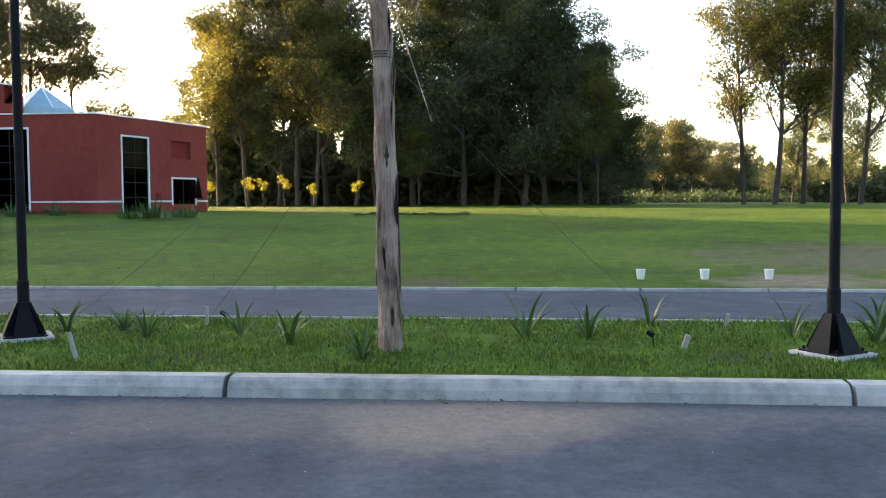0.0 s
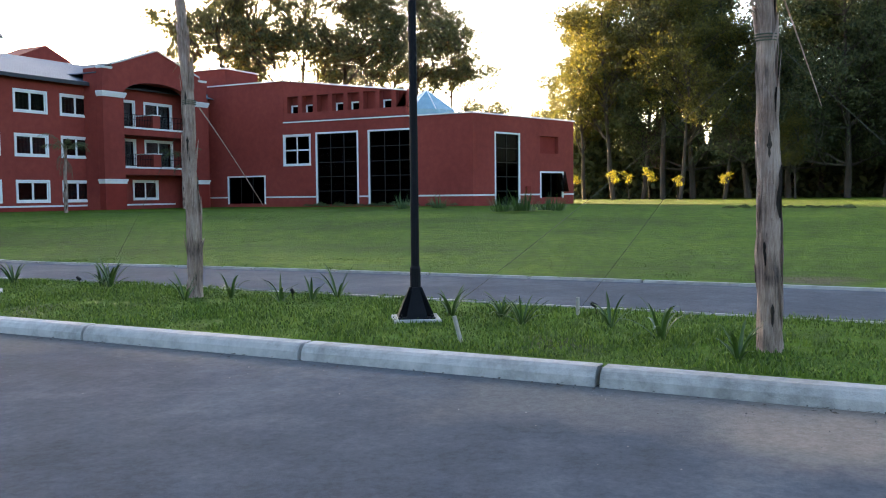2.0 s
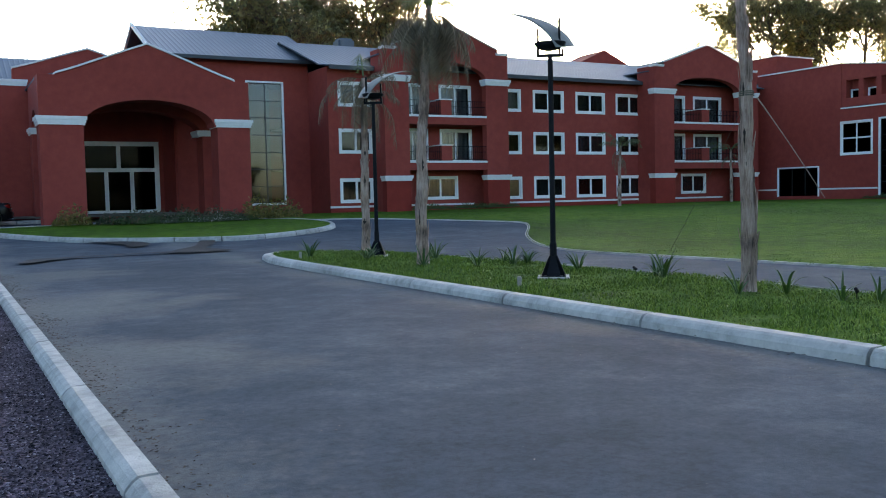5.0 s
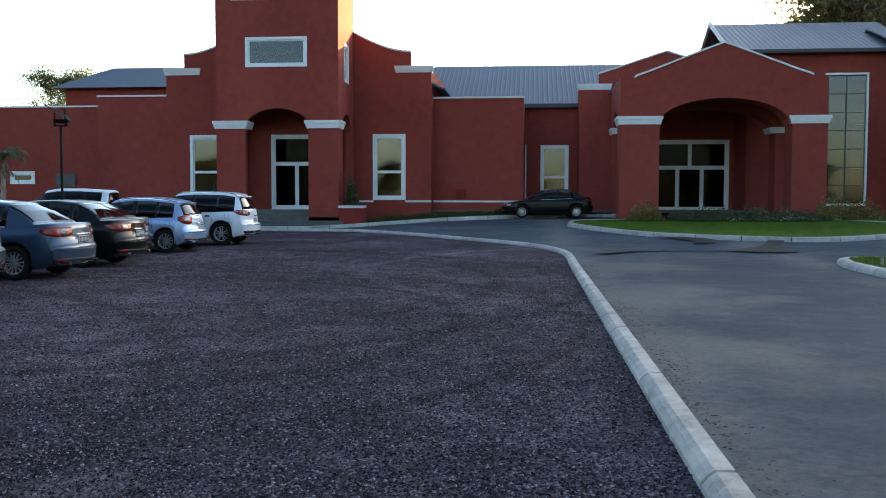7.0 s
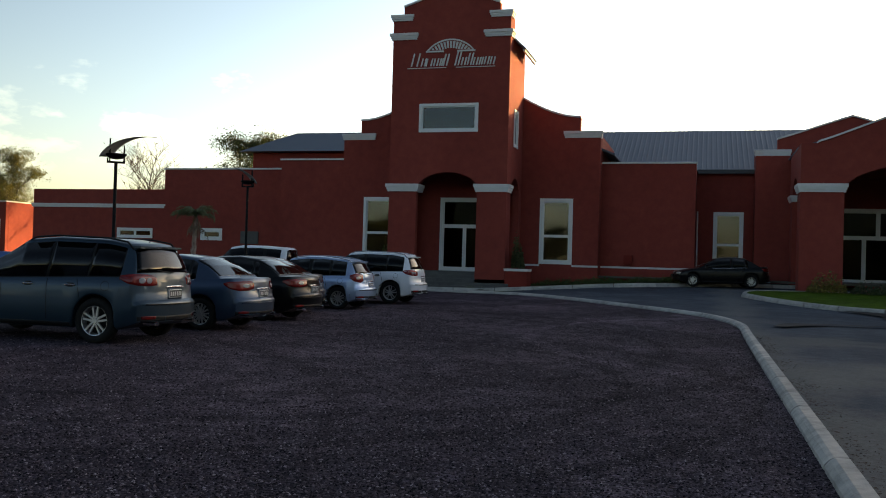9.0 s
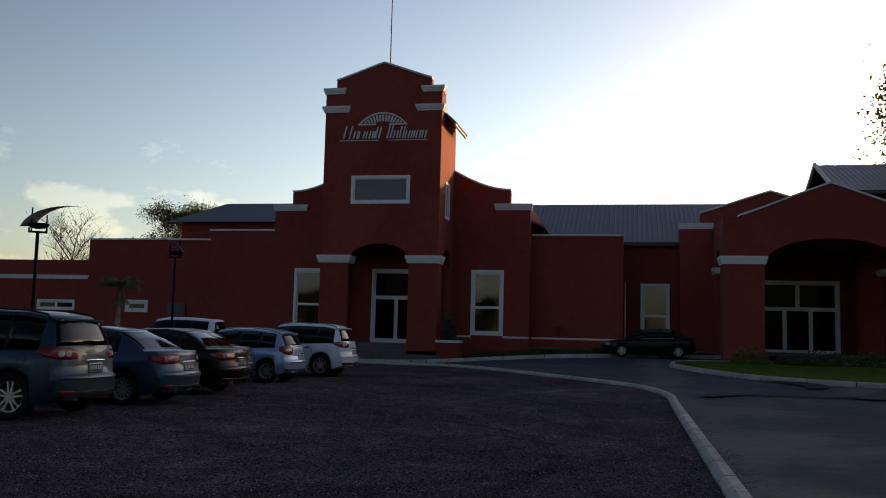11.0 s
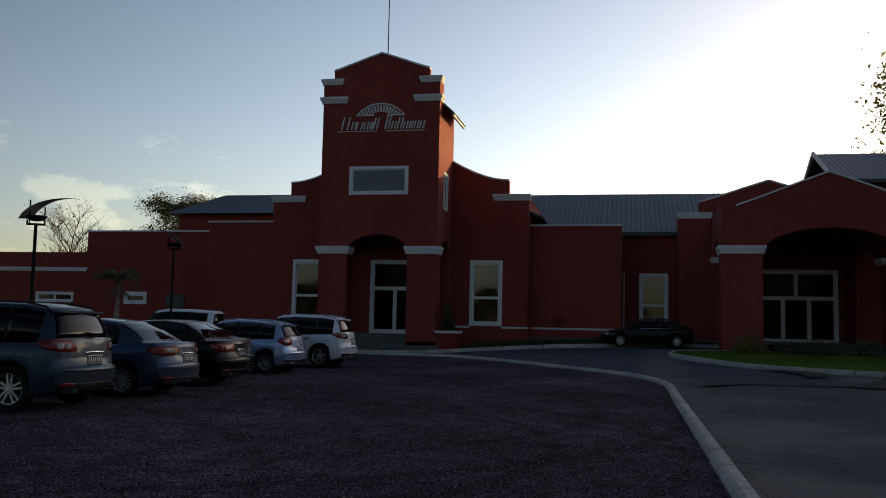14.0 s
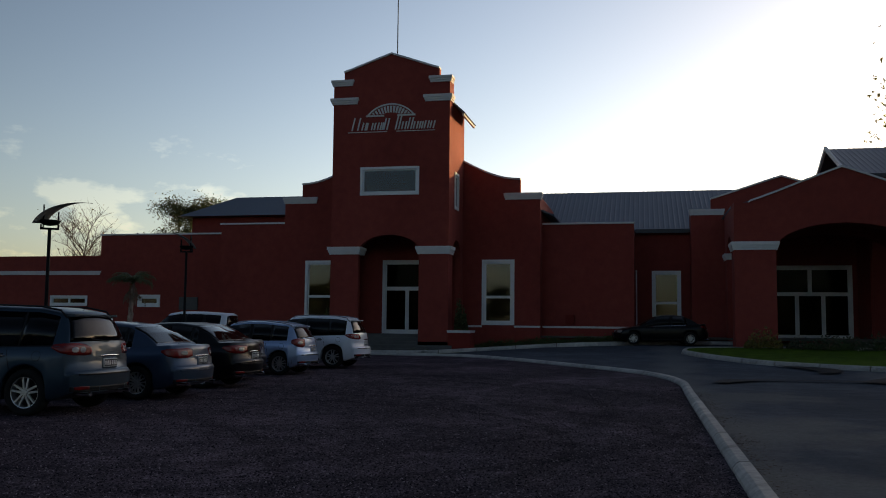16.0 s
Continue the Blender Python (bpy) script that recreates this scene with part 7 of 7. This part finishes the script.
    def patch(cols, rowsn, thick):
        """A plate that lies on the body: cols give rays' starts and directions from low to high."""
        pb = bmesh.new()
        grid = []
        for rays in cols:
            grid.append([pb.verts.new(cast(o, d) - Vector(d) * thick) for o, d in rays])
        for ca, cb in zip(grid, grid[1:]):
            for i in range(len(ca) - 1):
                pb.faces.new((ca[i], ca[i + 1], cb[i + 1], cb[i])).smooth = True
        bmesh.ops.recalc_face_normals(pb, faces=pb.faces)
        bmesh.ops.solidify(pb, geom=list(pb.faces), thickness=0.01)
        return pb

    def wrap(cols, thick=0.008, lv=4):
        """Cols: angle from straight behind, low and high edge as shares of the height."""
        out = []
        fine = []
        for (p0, a0, b0), (p1, a1, b1) in zip(cols, cols[1:]):
            for i in range(4):
                t = i / 4
                fine.append((p0 + (p1 - p0) * t, a0 + (a1 - a0) * t, b0 + (b1 - b0) * t))
        fine.append(cols[-1])
        for phi, a, b in fine:
            d = Vector((math.cos(radians(phi)), math.sin(radians(phi)), 0))
            out.append([(Vector((-0.55, 0, (a + (b - a) * i / lv) * H)) + d * 3, -d) for i in range(lv + 1)])
        return patch(out, lv, thick)

    def side(x0, x1, z0, z1, sd, thick=0.004, lean=0.0, cols=1):
        return patch([[(Vector((x + lean * (z - z0), sd * 3, z)), Vector((0, -sd, 0))) for z in [z0 + (z1 - z0) * i / 6 for i in range(7)]] for x in [x0 + (x1 - x0) * k / cols for k in range(cols + 1)]], 6, thick)

    groups = {}
    for k, fs in panes.items():
        pb = bmesh.new()
        seen = {}
        for f in fs:
            vs = []
            for v in f.verts:
                if v not in seen:
                    seen[v] = pb.verts.new(v.co)
                vs.append(seen[v])
            pb.faces.new(vs).smooth = True
        groups[k] = pb
    dark = bmesh.ops.delete(bm, geom=[f for fs in panes.values() for f in fs], context="FACES_ONLY")
    me = bpy.data.meshes.new("body")
    bmesh.ops.recalc_face_normals(bm, faces=bm.faces)
    bm.to_mesh(me)
    bm.free()
    me.materials.append(body_mat)
    body = new("body", me)
    body.parent = c
    body["label"] = "painted car body"
    for k, pb in groups.items():
        bmesh.ops.recalc_face_normals(pb, faces=pb.faces)
        e = bmesh.ops.solidify(pb, geom=list(pb.faces), thickness=0.006)
        if k[0].startswith("pillar"):
            part("door_pillar", pb, TRIM, c, "black door pillar")
            continue
        part({"rear": "rear_window", "front": "windscreen"}.get(k[0], "side_window"), pb, CAR_GLASS, c, "dark car window")
    # cabin: a dark tub with seats' backs
    part("cabin", box(-0.80 * L * 0.9, -0.10 * L, -W / 2 + 0.2, W / 2 - 0.2, s["ride"] + 0.05, 0.52 * H), TRIM, c, "dark cabin")
    for u in (0.30, 0.50):
        for y in (-0.38, 0.38):
            part("seat", rounded(box(-u * L - 0.09, -u * L + 0.09, y - 0.24, y + 0.24, 0.5 * H, 0.82 * H), 0.05, 2), TRIM, c, "dark seat back")
    for wx in (s["rw"], s["fw"]):
        for sd in (-1, 1):
            wheel(c, -wx * L, sd * (W / 2 - 0.115), s["r"], sd, spokes)
            bm = bmesh.new()
            k = 14
            R = s["r"] + 0.055
            a = [bm.verts.new((-wx * L + R * math.cos(math.pi * i / k), sd * (W / 2 - 0.02), s["r"] + R * math.sin(math.pi * i / k))) for i in range(k + 1)]
            b = [bm.verts.new((-wx * L + R * math.cos(math.pi * i / k), sd * (W / 2 - 0.32), s["r"] + R * math.sin(math.pi * i / k))) for i in range(k + 1)]
            for i in range(k):
                bm.faces.new((a[i], a[i + 1], b[i + 1], b[i]))
            bm.faces.new(b)
            part("wheel_well", bm, TRIM, c, "dark wheel well")
    rz = s["ride"] / H
    for sd in (-1, 1):
        light = {"suv": ((48, 0.56, 0.625), (57, 0.55, 0.655), (70, 0.555, 0.665), (80, 0.575, 0.66), (89, 0.62, 0.65)),
                 "sedan": ((38, 0.57, 0.66), (50, 0.545, 0.67), (66, 0.54, 0.665), (78, 0.565, 0.66), (86, 0.62, 0.64)),
                 "hatch": ((50, 0.55, 0.67), (60, 0.52, 0.70), (72, 0.54, 0.69), (82, 0.60, 0.66)),
                 "van": ((64, 0.36, 0.60), (70, 0.36, 0.62), (76, 0.37, 0.60))}[shape]
        t = part("tail_light", wrap([(sd * p, a, b) for p, a, b in light]), TAIL, c, "red tail light", smooth=True)
        la, lb = light[1], light[2]
        for f in (0.15, 0.75) if shape == "suv" else (0.3,):
            p, h0 = la[0] + (lb[0] - la[0]) * f, (la[1] + la[2]) / 2
            w = 3.2 if shape == "suv" else 6.0
            part("light_lens", wrap([(sd * (p - w), h0 - 0.012, h0 + 0.012), (sd * (p - w * 0.4), h0 - 0.026, h0 + 0.026), (sd * (p + w * 0.4), h0 - 0.026, h0 + 0.026), (sd * (p + w), h0 - 0.012, h0 + 0.012)], 0.014), CLEAR, t, "clear lens", smooth=True)
        part("headlight", rounded(box(-L + 0.10, -L + 0.40, sd * (W / 2 - 0.24) - 0.13, sd * (W / 2 - 0.24) + 0.10, 0.40 * H, 0.48 * H), 0.03, 2), CLEAR, c, "clear headlight")
        part("reflector", wrap([(sd * 50, rz + 0.10, rz + 0.125), (sd * 60, rz + 0.095, rz + 0.13), (sd * 66, rz + 0.10, rz + 0.125)]), TAIL, c, "red bumper reflector")
        for u in (0.30, 0.47):
            q = cast((-u * L, sd * 3, 0.545 * H), (0, -sd, 0))
            part("door_handle", rounded(box(-u * L - 0.10, -u * L + 0.10, q.y - 0.02, q.y + 0.022, 0.535 * H, 0.553 * H), 0.008, 1), CHROME if shape == "suv" else body_mat, c, "door handle")
            part("handle_cup", side(-u * L - 0.06, -u * L + 0.06, 0.527 * H, 0.565 * H, sd, 0.002), TRIM, c)
        part("mirror", rounded(box(-0.665 * L - 0.06, -0.665 * L + 0.06, sd * (W / 2 + 0.07) - 0.1, sd * (W / 2 + 0.07) + 0.07, 0.60 * H, 0.69 * H), 0.03, 2), body_mat, c, "door mirror")
        for u, lean in ((0.255, 0.22), (0.395, 0.0), (0.585, -0.05)):
            part("door_seam", side(-u * L - 0.005, -u * L + 0.005, s["ride"] + (0.32 if u < 0.3 else 0.12), 0.60 * H, sd, 0.003, -lean), TRIM, c)
        part("sill_trim", side(-0.71 * L, -0.30 * L, s["ride"] + 0.015, s["ride"] + 0.085, sd, 0.012, cols=24), TRIM, c, "dark sill trim")
        belt = []
        for k in range(25):
            u = s["glass"][0] + 0.01 + (0.60 - s["glass"][0]) * k / 24
            belt.append([(Vector((-u * L, sd * 3, lerp_table(s["deck"], u) * H - 0.012 + 0.009 * i)), Vector((0, -sd, 0))) for i in range(3)])
        part("window_trim", patch(belt, 2, 0.006), TRIM if shape != "sedan" else CHROME, c, "window trim strip")
        if sd == -1 and shape in ("suv", "hatch"):
            bm = bmesh.new()
            q = [cast((-0.165 * L + 0.075 * math.cos(i * math.pi / 9), -3, 0.545 * H + 0.075 * math.sin(i * math.pi / 9)), (0, 1, 0)) for i in range(18)]
            for i in range(18):
                rod(bm, q[i], q[(i + 1) % 18], 0.0035, seg=4)
            part("fuel_flap", bm, TRIM, c, "round fuel flap seam")
        if rails or rack:
            bm = bmesh.new()
            pts = []
            for i, u in enumerate((0.10, 0.125, 0.2, 0.3, 0.4, 0.49, 0.515)):
                top = cast((-u * L, sd * (W / 2 - 0.31), 3), (0, 0, -1))
                pts.append(top + Vector((0, 0, 0.0 if i in (0, 6) else 0.045)))
            for pa, pb in zip(pts, pts[1:]):
                rod(bm, pa, pb, 0.015, seg=8)
            part("roof_rail", bm, TRIM if rails else CHROME, c, "roof rail")
    # tail: valance, plate, chrome bar, wiper, exhaust
    part("lower_valance", wrap([(p, rz + 0.075 - 0.02 * abs(p) / 70, rz + 0.125) for p in (-70, -50, -25, 0, 25, 50, 70)], 0.004), TRIM, c, "dark lower bumper")
    part("bumper_strip", wrap([(p, 0.372, 0.385) for p in (-62, -40, -20, 0, 20, 40, 62)], 0.008), TRIM if shape != "sedan" else body_mat, c, "bumper strip")
    pz = 0.475 * H if shape != "sedan" else 0.50 * H
    px = cast((3, 0, pz), (-1, 0, 0)).x
    part("plate_recess", wrap([(p, pz / H - 0.052, pz / H + 0.055) for p in (-24, -12, 0, 12, 24)], 0.003), body_mat, c, "plate recess")
    p = part("number_plate", rounded(box(px - 0.01, px + 0.014, -0.19, 0.19, pz - 0.066, pz + 0.066), 0.004, 1), PLATE_RIM, c, "pale number plate with dark bars")
    part("plate_face", box(px + 0.014, px + 0.017, -0.178, 0.178, pz - 0.054, pz + 0.054), PLATE, p, "dark plate face")
    for k in (-2.2, -1.3, -0.4, 0.6, 1.4, 2.2):
        part("plate_bar", box(px + 0.017, px + 0.019, k * 0.066 - 0.016, k * 0.066 + 0.016, pz - 0.034, pz + 0.034), PLATE_RIM, p)
    part("chrome_bar", wrap([(-31, pz / H + 0.062, pz / H + 0.070), (-24, pz / H + 0.060, pz / H + 0.077), (0, pz / H + 0.060, pz / H + 0.080), (24, pz / H + 0.060, pz / H + 0.077), (31, pz / H + 0.062, pz / H + 0.070)], 0.022, 2), CHROME if shape != "van" else body_mat, c, "chrome tailgate bar")
    for y in (-0.55, 0.55):
        bm = bmesh.new()
        rod(bm, (-0.06, y, s["ride"] + 0.09), (-0.3, y, s["ride"] + 0.10), 0.034, seg=12)
        part("exhaust", bm, CHROME, c, "exhaust tip")
    if shape in ("suv", "hatch"):
        sx = s["tailgate"][1]
        part("roof_spoiler", rounded(box(-(sx + 0.05) * L, -(sx - 0.006) * L, -W / 2 + 0.33, W / 2 - 0.33, 0.905 * H, 0.928 * H), 0.010, 2), body_mat, c, "roof spoiler")
        bm = bmesh.new()
        q0, q1 = cast((3, 0.02, 0.675 * H), (-1, 0, 0)), cast((3, -0.40, 0.70 * H), (-1, 0, 0))
        rod(bm, q0 + Vector((0.02, 0, 0)), q1 + Vector((0.02, 0, 0)), 0.008, seg=6)
        part("rear_wiper", bm, TRIM, c, "black rear wiper")
    bm = bmesh.new()
    q = cast((-0.13 * L, 0, 3), (0, 0, -1))
    rod(bm, q, q + Vector((0.10, 0, 0.14)), 0.006, 0.003, seg=6)
    part("aerial", bm, TRIM, c, "roof aerial")
    part("grille", rounded(box(-L - 0.01, -L + 0.05, -0.4, 0.4, 0.30 * H, 0.40 * H), 0.01, 1), TRIM, c, "dark grille")
    c.matrix_world = m
    return c


BLUE_GREY = paint("blue_grey_paint", (0.018, 0.044, 0.070), 0.42, 0.45)
BLUE_GREY.node_tree.nodes["Principled BSDF"].inputs["Coat Weight"].default_value = 0.35
STEEL = paint("steel_blue_paint", (0.026, 0.056, 0.104), 0.4, 0.5)
BLACK = paint("black_paint", (0.003, 0.003, 0.0035), 0.3, 0.0)
BLACK.node_tree.nodes["Principled BSDF"].inputs["Coat Weight"].default_value = 0.18
BLACK.node_tree.nodes["Principled BSDF"].inputs["Specular IOR Level"].default_value = 0.2
SILVER = paint("silver_blue_paint", (0.34, 0.46, 0.66), 0.34, 0.5)
WHITE = paint("white_paint", (0.74, 0.78, 0.84), 0.3, 0.0)
CHARCOAL = paint("charcoal_paint", (0.022, 0.026, 0.034), 0.3, 0.4)


def lot(x, y, turn=0):
    return at(x, y, rise(x, y), turn)


car("suv", BLUE_GREY, "blue-grey metallic SUV with roof rails", lot(-8.30, 13.30, 1.5), rails=True)
car("sedan", STEEL, "steel-blue sedan parked tail out", lot(-8.33, 16.44, 1.5), spokes=7)
car("sedan", BLACK, "black sedan parked tail out", lot(-8.60, 19.5, 2))
car("sedan", CHARCOAL, "dark grey sedan between two parked cars", lot(-9.6, 22.0, 2))
car("hatch", SILVER, "silver-blue hatchback with roof rack", lot(-9.25, 24.95, 2), spokes=6, rack=True)
car("hatch", CHARCOAL, "dark hatchback half hidden by its neighbours", lot(-10.2, 27.2, 2))
car("suv", WHITE, "white crossover SUV at the row's end", lot(-8.9, 28.97, 2), rack=True)
car("van", WHITE, "white van in the far row", lot(-15.5, 33.0, 4))
car("sedan", CHARCOAL, "dark sedan in the far row", lot(-16.5, 26.5, 4))
car("hatch", SILVER, "silver hatchback facing the SUV", lot(-21.0, 17.2, 180), spokes=6)
car("sedan", BLACK, "black sedan parked by the lobby wall", lot(3.05, 46.3, 8) @ Matrix.Translation((0, 0, -0.02)), spokes=6)
TARP = surface("blue_tarpaulin", (0.02, 0.10, 0.32), (0.03, 0.15, 0.42), 0.6, 3, 30, 0.3)
bm = bmesh.new()
slab_box(bm, -2.0, 2.0, -0.9, 0.9, 0, 1.35)
bmesh.ops.bevel(bm, geom=list(bm.edges), offset=0.45, segments=4, affect="EDGES")
ob = part("tarpaulin", bm, TARP, smooth=True)
ob.matrix_world = lot(-21.5, 24.5, 10)
tagged(ob, "blue tarpaulin over a parked thing in the lot", "tarpaulin")

# ---- grass blades, loose stones and litter ----
BLADE = leafy("grass_blade", (0.036, 0.078, 0.006), (0.155, 0.215, 0.026), 0.7, 0.3)
for spot, tone in ((0.45, (0.072, 0.130, 0.010, 1)), (0.85, (0.125, 0.200, 0.020, 1))):
    BLADE.node_tree.nodes["Color Ramp"].color_ramp.elements.new(spot).color = tone


def inside(x, y, poly):
    r = np.zeros(len(x), bool)
    for (xa, ya), (xb, yb) in zip(poly, [*poly[1:], poly[0]]):
        c = (ya > y) != (yb > y)
        with np.errstate(divide="ignore", invalid="ignore"):
            r ^= c & (x < (xb - xa) * (y - ya) / (yb - ya) + xa)
    return r


def blades(name, label, poly, n, lift, low, high, seed, region, bare=()):
    """Short blades of grass, each a bent sliver."""
    g = np.random.RandomState(seed)
    x, y = region[0] + (region[1] - region[0]) * g.uniform(0, 1, n) ** region[5], region[2] + (region[3] - region[2]) * g.uniform(0, 1, n) ** region[4]
    keep = inside(x, y, poly)
    keep &= np.array([noise.noise((a * 1.7, b * 1.7, seed + 5)) + 0.5 * noise.noise((a * 6, b * 6, seed)) for a, b in zip(x, y)]) > g.uniform(-0.75, 0.25, n)
    for cx, cy, reach in bare:
        keep &= np.hypot(x - cx, y - cy) + 2.0 * np.sin(x * 1.3 + y * 2.1) * g.uniform(0.2, 1, n) > reach * g.uniform(0.35, 1.0, n)
    x, y = x[keep], y[keep]
    k = len(x)
    z = np.array([rise(a, b) for a, b in zip(x, y)]) + lift
    patch = np.array([noise.noise((a * 0.9, b * 0.9, seed)) for a, b in zip(x, y)])
    h = g.uniform(low, high, k) * (1 + 0.9 * patch)
    a, lean = g.uniform(0, 2 * np.pi, k), g.uniform(0.1, 0.9, k) * h
    w = g.uniform(0.003, 0.010, k) * (1 + y.clip(0) * 0.03)
    base = np.stack([x, y, z - 0.01], 1)
    side = np.stack([-np.sin(a), np.cos(a), 0 * a], 1) * w[:, None]
    tip = base + np.stack([np.cos(a) * lean, np.sin(a) * lean, h], 1)
    mid = base + np.stack([np.cos(a) * lean * 0.3, np.sin(a) * lean * 0.3, h * 0.6], 1)
    v = np.stack([base - side, base + side, mid + side * 0.8, mid - side * 0.8, tip], 1).reshape(-1, 3)
    i = np.arange(k)[:, None] * 5
    quads, tris = (i + np.array([0, 1, 2, 3])).tolist(), (i + np.array([3, 2, 4])).tolist()
    me = bpy.data.meshes.new(name)
    me.from_pydata(v.tolist(), [], quads + tris)
    me.materials.append(BLADE)
    return tagged(new(name, me), label, "grass", kind="stuff")


blades("median_blades", "short uneven grass on the strip", [(x + 0.17 if x < 7.5 else x, y) for x, y in MEDIAN], 170000, 0.10, 0.014, 0.066, 51, (6.9, 10.6, -6, 24, 1.3, 1.0))
blades("lawn_blades", "short mown grass along the lawn's edge", [*LAWN_EDGE, (40, 47), (40, -20)], 110000, 0.0, 0.010, 0.028, 52, (14.4, 40, -14, 34, 1.0, 2.6), ((22.0, -10.0, 10.5), (16.2, -5.0, 2.6)))

# loose gravel near the eye
g = np.random.RandomState(61)
k = 150000
d, a = 3.6 * (33 / 3.6) ** (g.uniform(0, 1, k) ** 1.25), np.radians(g.uniform(-14, 52, k))
x, y = -d * np.sin(a), d * np.cos(a)
keep = x < NX - 0.02
x, y = x[keep], y[keep]
k = len(x)
r = g.uniform(0.004, 0.012, k) * (1 + 0.03 * d[keep])
octa = np.array([(1, 0, 0), (0, 1, 0), (-1, 0, 0), (0, -1, 0), (0, 0, 1), (0, 0, -1)], float)
v = octa[None] * r[:, None, None] * g.uniform(0.6, 1.3, (k, 6, 1)) * np.array([1, 1, 0.7])
t = g.uniform(0, 2 * np.pi, k)
c, s = np.cos(t)[:, None], np.sin(t)[:, None]
v = np.stack([v[..., 0] * c - v[..., 1] * s, v[..., 0] * s + v[..., 1] * c, v[..., 2]], -1)
v += np.stack([x, y, r * 0.35], 1)[:, None]
faces = np.array([(0, 1, 4), (1, 2, 4), (2, 3, 4), (3, 0, 4), (1, 0, 5), (2, 1, 5), (3, 2, 5), (0, 3, 5)])
me = bpy.data.meshes.new("loose_gravel")
me.from_pydata(v.reshape(-1, 3).tolist(), [], (np.arange(k)[:, None, None] * 6 + faces[:4]).reshape(-1, 3).tolist())
STONE = bpy.data.materials.new("gravel_stone")
STONE.use_nodes = True
n, l = STONE.node_tree.nodes, STONE.node_tree.links
geo, rp = n.new("ShaderNodeNewGeometry"), n.new("ShaderNodeValToRGB")
rp.color_ramp.elements[0].color, rp.color_ramp.elements[1].color = (0.005, 0.004, 0.006, 1), (0.30, 0.26, 0.29, 1)
for spot, tone in ((0.42, (0.050, 0.039, 0.049, 1)), (0.86, (0.145, 0.116, 0.138, 1))):
    rp.color_ramp.elements.new(spot).color = tone
l.new(geo.outputs["Random Per Island"], rp.inputs[0])
l.new(rp.outputs[0], n["Principled BSDF"].inputs["Base Color"])
n["Principled BSDF"].inputs["Roughness"].default_value, n["Principled BSDF"].inputs["Specular IOR Level"].default_value = 0.95, 0.1
me.materials.append(STONE)
tagged(new("loose_gravel", me), "loose dark purple stones on the lot", "gravel", kind="stuff")

# dead leaves and crumbs in the gutters
LITTER = leafy("gutter_litter", (0.03, 0.025, 0.02), (0.09, 0.07, 0.05), 0.9, 0.1)
k = 5600
yy = g.uniform(-4, 22, k)
near = g.uniform(0, 1, k) < 0.8
clus = np.array([noise.noise((0, b * 0.8, 3.3)) for b in yy])
keep = clus > g.uniform(-0.5, 0.45, k)
xx = np.where(near, 1.06 + np.abs(g.normal(0, 0.20, k)), 6.84 - np.abs(g.normal(0, 0.10, k)))[keep]
yy = yy[keep]
k = len(xx)
r = g.uniform(0.005, 0.034, k) * g.uniform(0.4, 1, k)
t = g.uniform(0, 2 * np.pi, k)
q = np.stack([np.stack([xx + r * np.cos(t + o) * f, yy + r * np.sin(t + o) * f, -0.033 + g.uniform(0.002, 0.012, k)], 1) for o, f in ((0, 1), (1.6, 0.5), (3.1, 1), (4.7, 0.5))], 1)
me = bpy.data.meshes.new("gutter_litter")
me.from_pydata(q.reshape(-1, 3).tolist(), [], np.arange(4 * k).reshape(-1, 4).tolist())
me.materials.append(LITTER)
tagged(new("gutter_litter", me), "dark crumbs and dead leaves along the kerbs", "litter", kind="stuff")

# pale chips and grit on the asphalt
CHIP = leafy("pale_grit", (0.08, 0.076, 0.072), (0.30, 0.285, 0.265), 0.9, 0.05)
k = 620
xx, yy = g.uniform(1.2, 6.8, k), g.uniform(-4, 24, k)
xx[:300] = np.clip(6.75 - np.abs(g.normal(0, 0.5, 300)), 1.2, 6.8)
yy[:150] = g.normal(0.5, 1.1, 150)
r = g.uniform(0.002, 0.008, k)
v = octa[None] * r[:, None, None] * g.uniform(0.6, 1.3, (k, 6, 1)) * np.array([1, 1, 0.6]) + np.stack([xx, yy, -0.033 + r * 0.3], 1)[:, None]
me = bpy.data.meshes.new("road_grit")
me.from_pydata(v.reshape(-1, 3).tolist(), [], (np.arange(k)[:, None, None] * 6 + faces).reshape(-1, 3).tolist())
me.materials.append(CHIP)
tagged(new("road_grit", me), "pale grit scattered on the asphalt", "grit", kind="stuff")

# damp stains across the drive
WET = surface("damp_asphalt", (0.007, 0.007, 0.008), (0.016, 0.016, 0.018), 0.7, 3, 60, 0.2, spec=0.15)
terrain("damp_stain", spline([(1.75, 25.3), (2.15, 26.5), (2.7, 26.75), (3.6, 26.95), (5.7, 27.0), (6.3, 27.7), (7.15, 29.0), (7.75, 30.9), (8.4, 32.0), (8.3, 30.9), (7.7, 29.1), (7.2, 27.8), (7.6, 26.6), (7.2, 26.2), (6.2, 26.2), (5.6, 26.65), (3.5, 26.6), (2.6, 25.9), (2.0, 25.0)], 4)[:-1], 0.016, WET, 2.0, "dark damp stain across the drive", "stain")
terrain("damp_stain", spline([(4.3, 33.0), (5.3, 32.6), (6.0, 31.9), (6.15, 31.0), (5.8, 30.1), (5.2, 29.8), (5.35, 30.8), (5.0, 31.8), (4.4, 32.8)], 4)[:-1], 0.016, WET, 2.0, "dark damp stain across the drive", "stain")
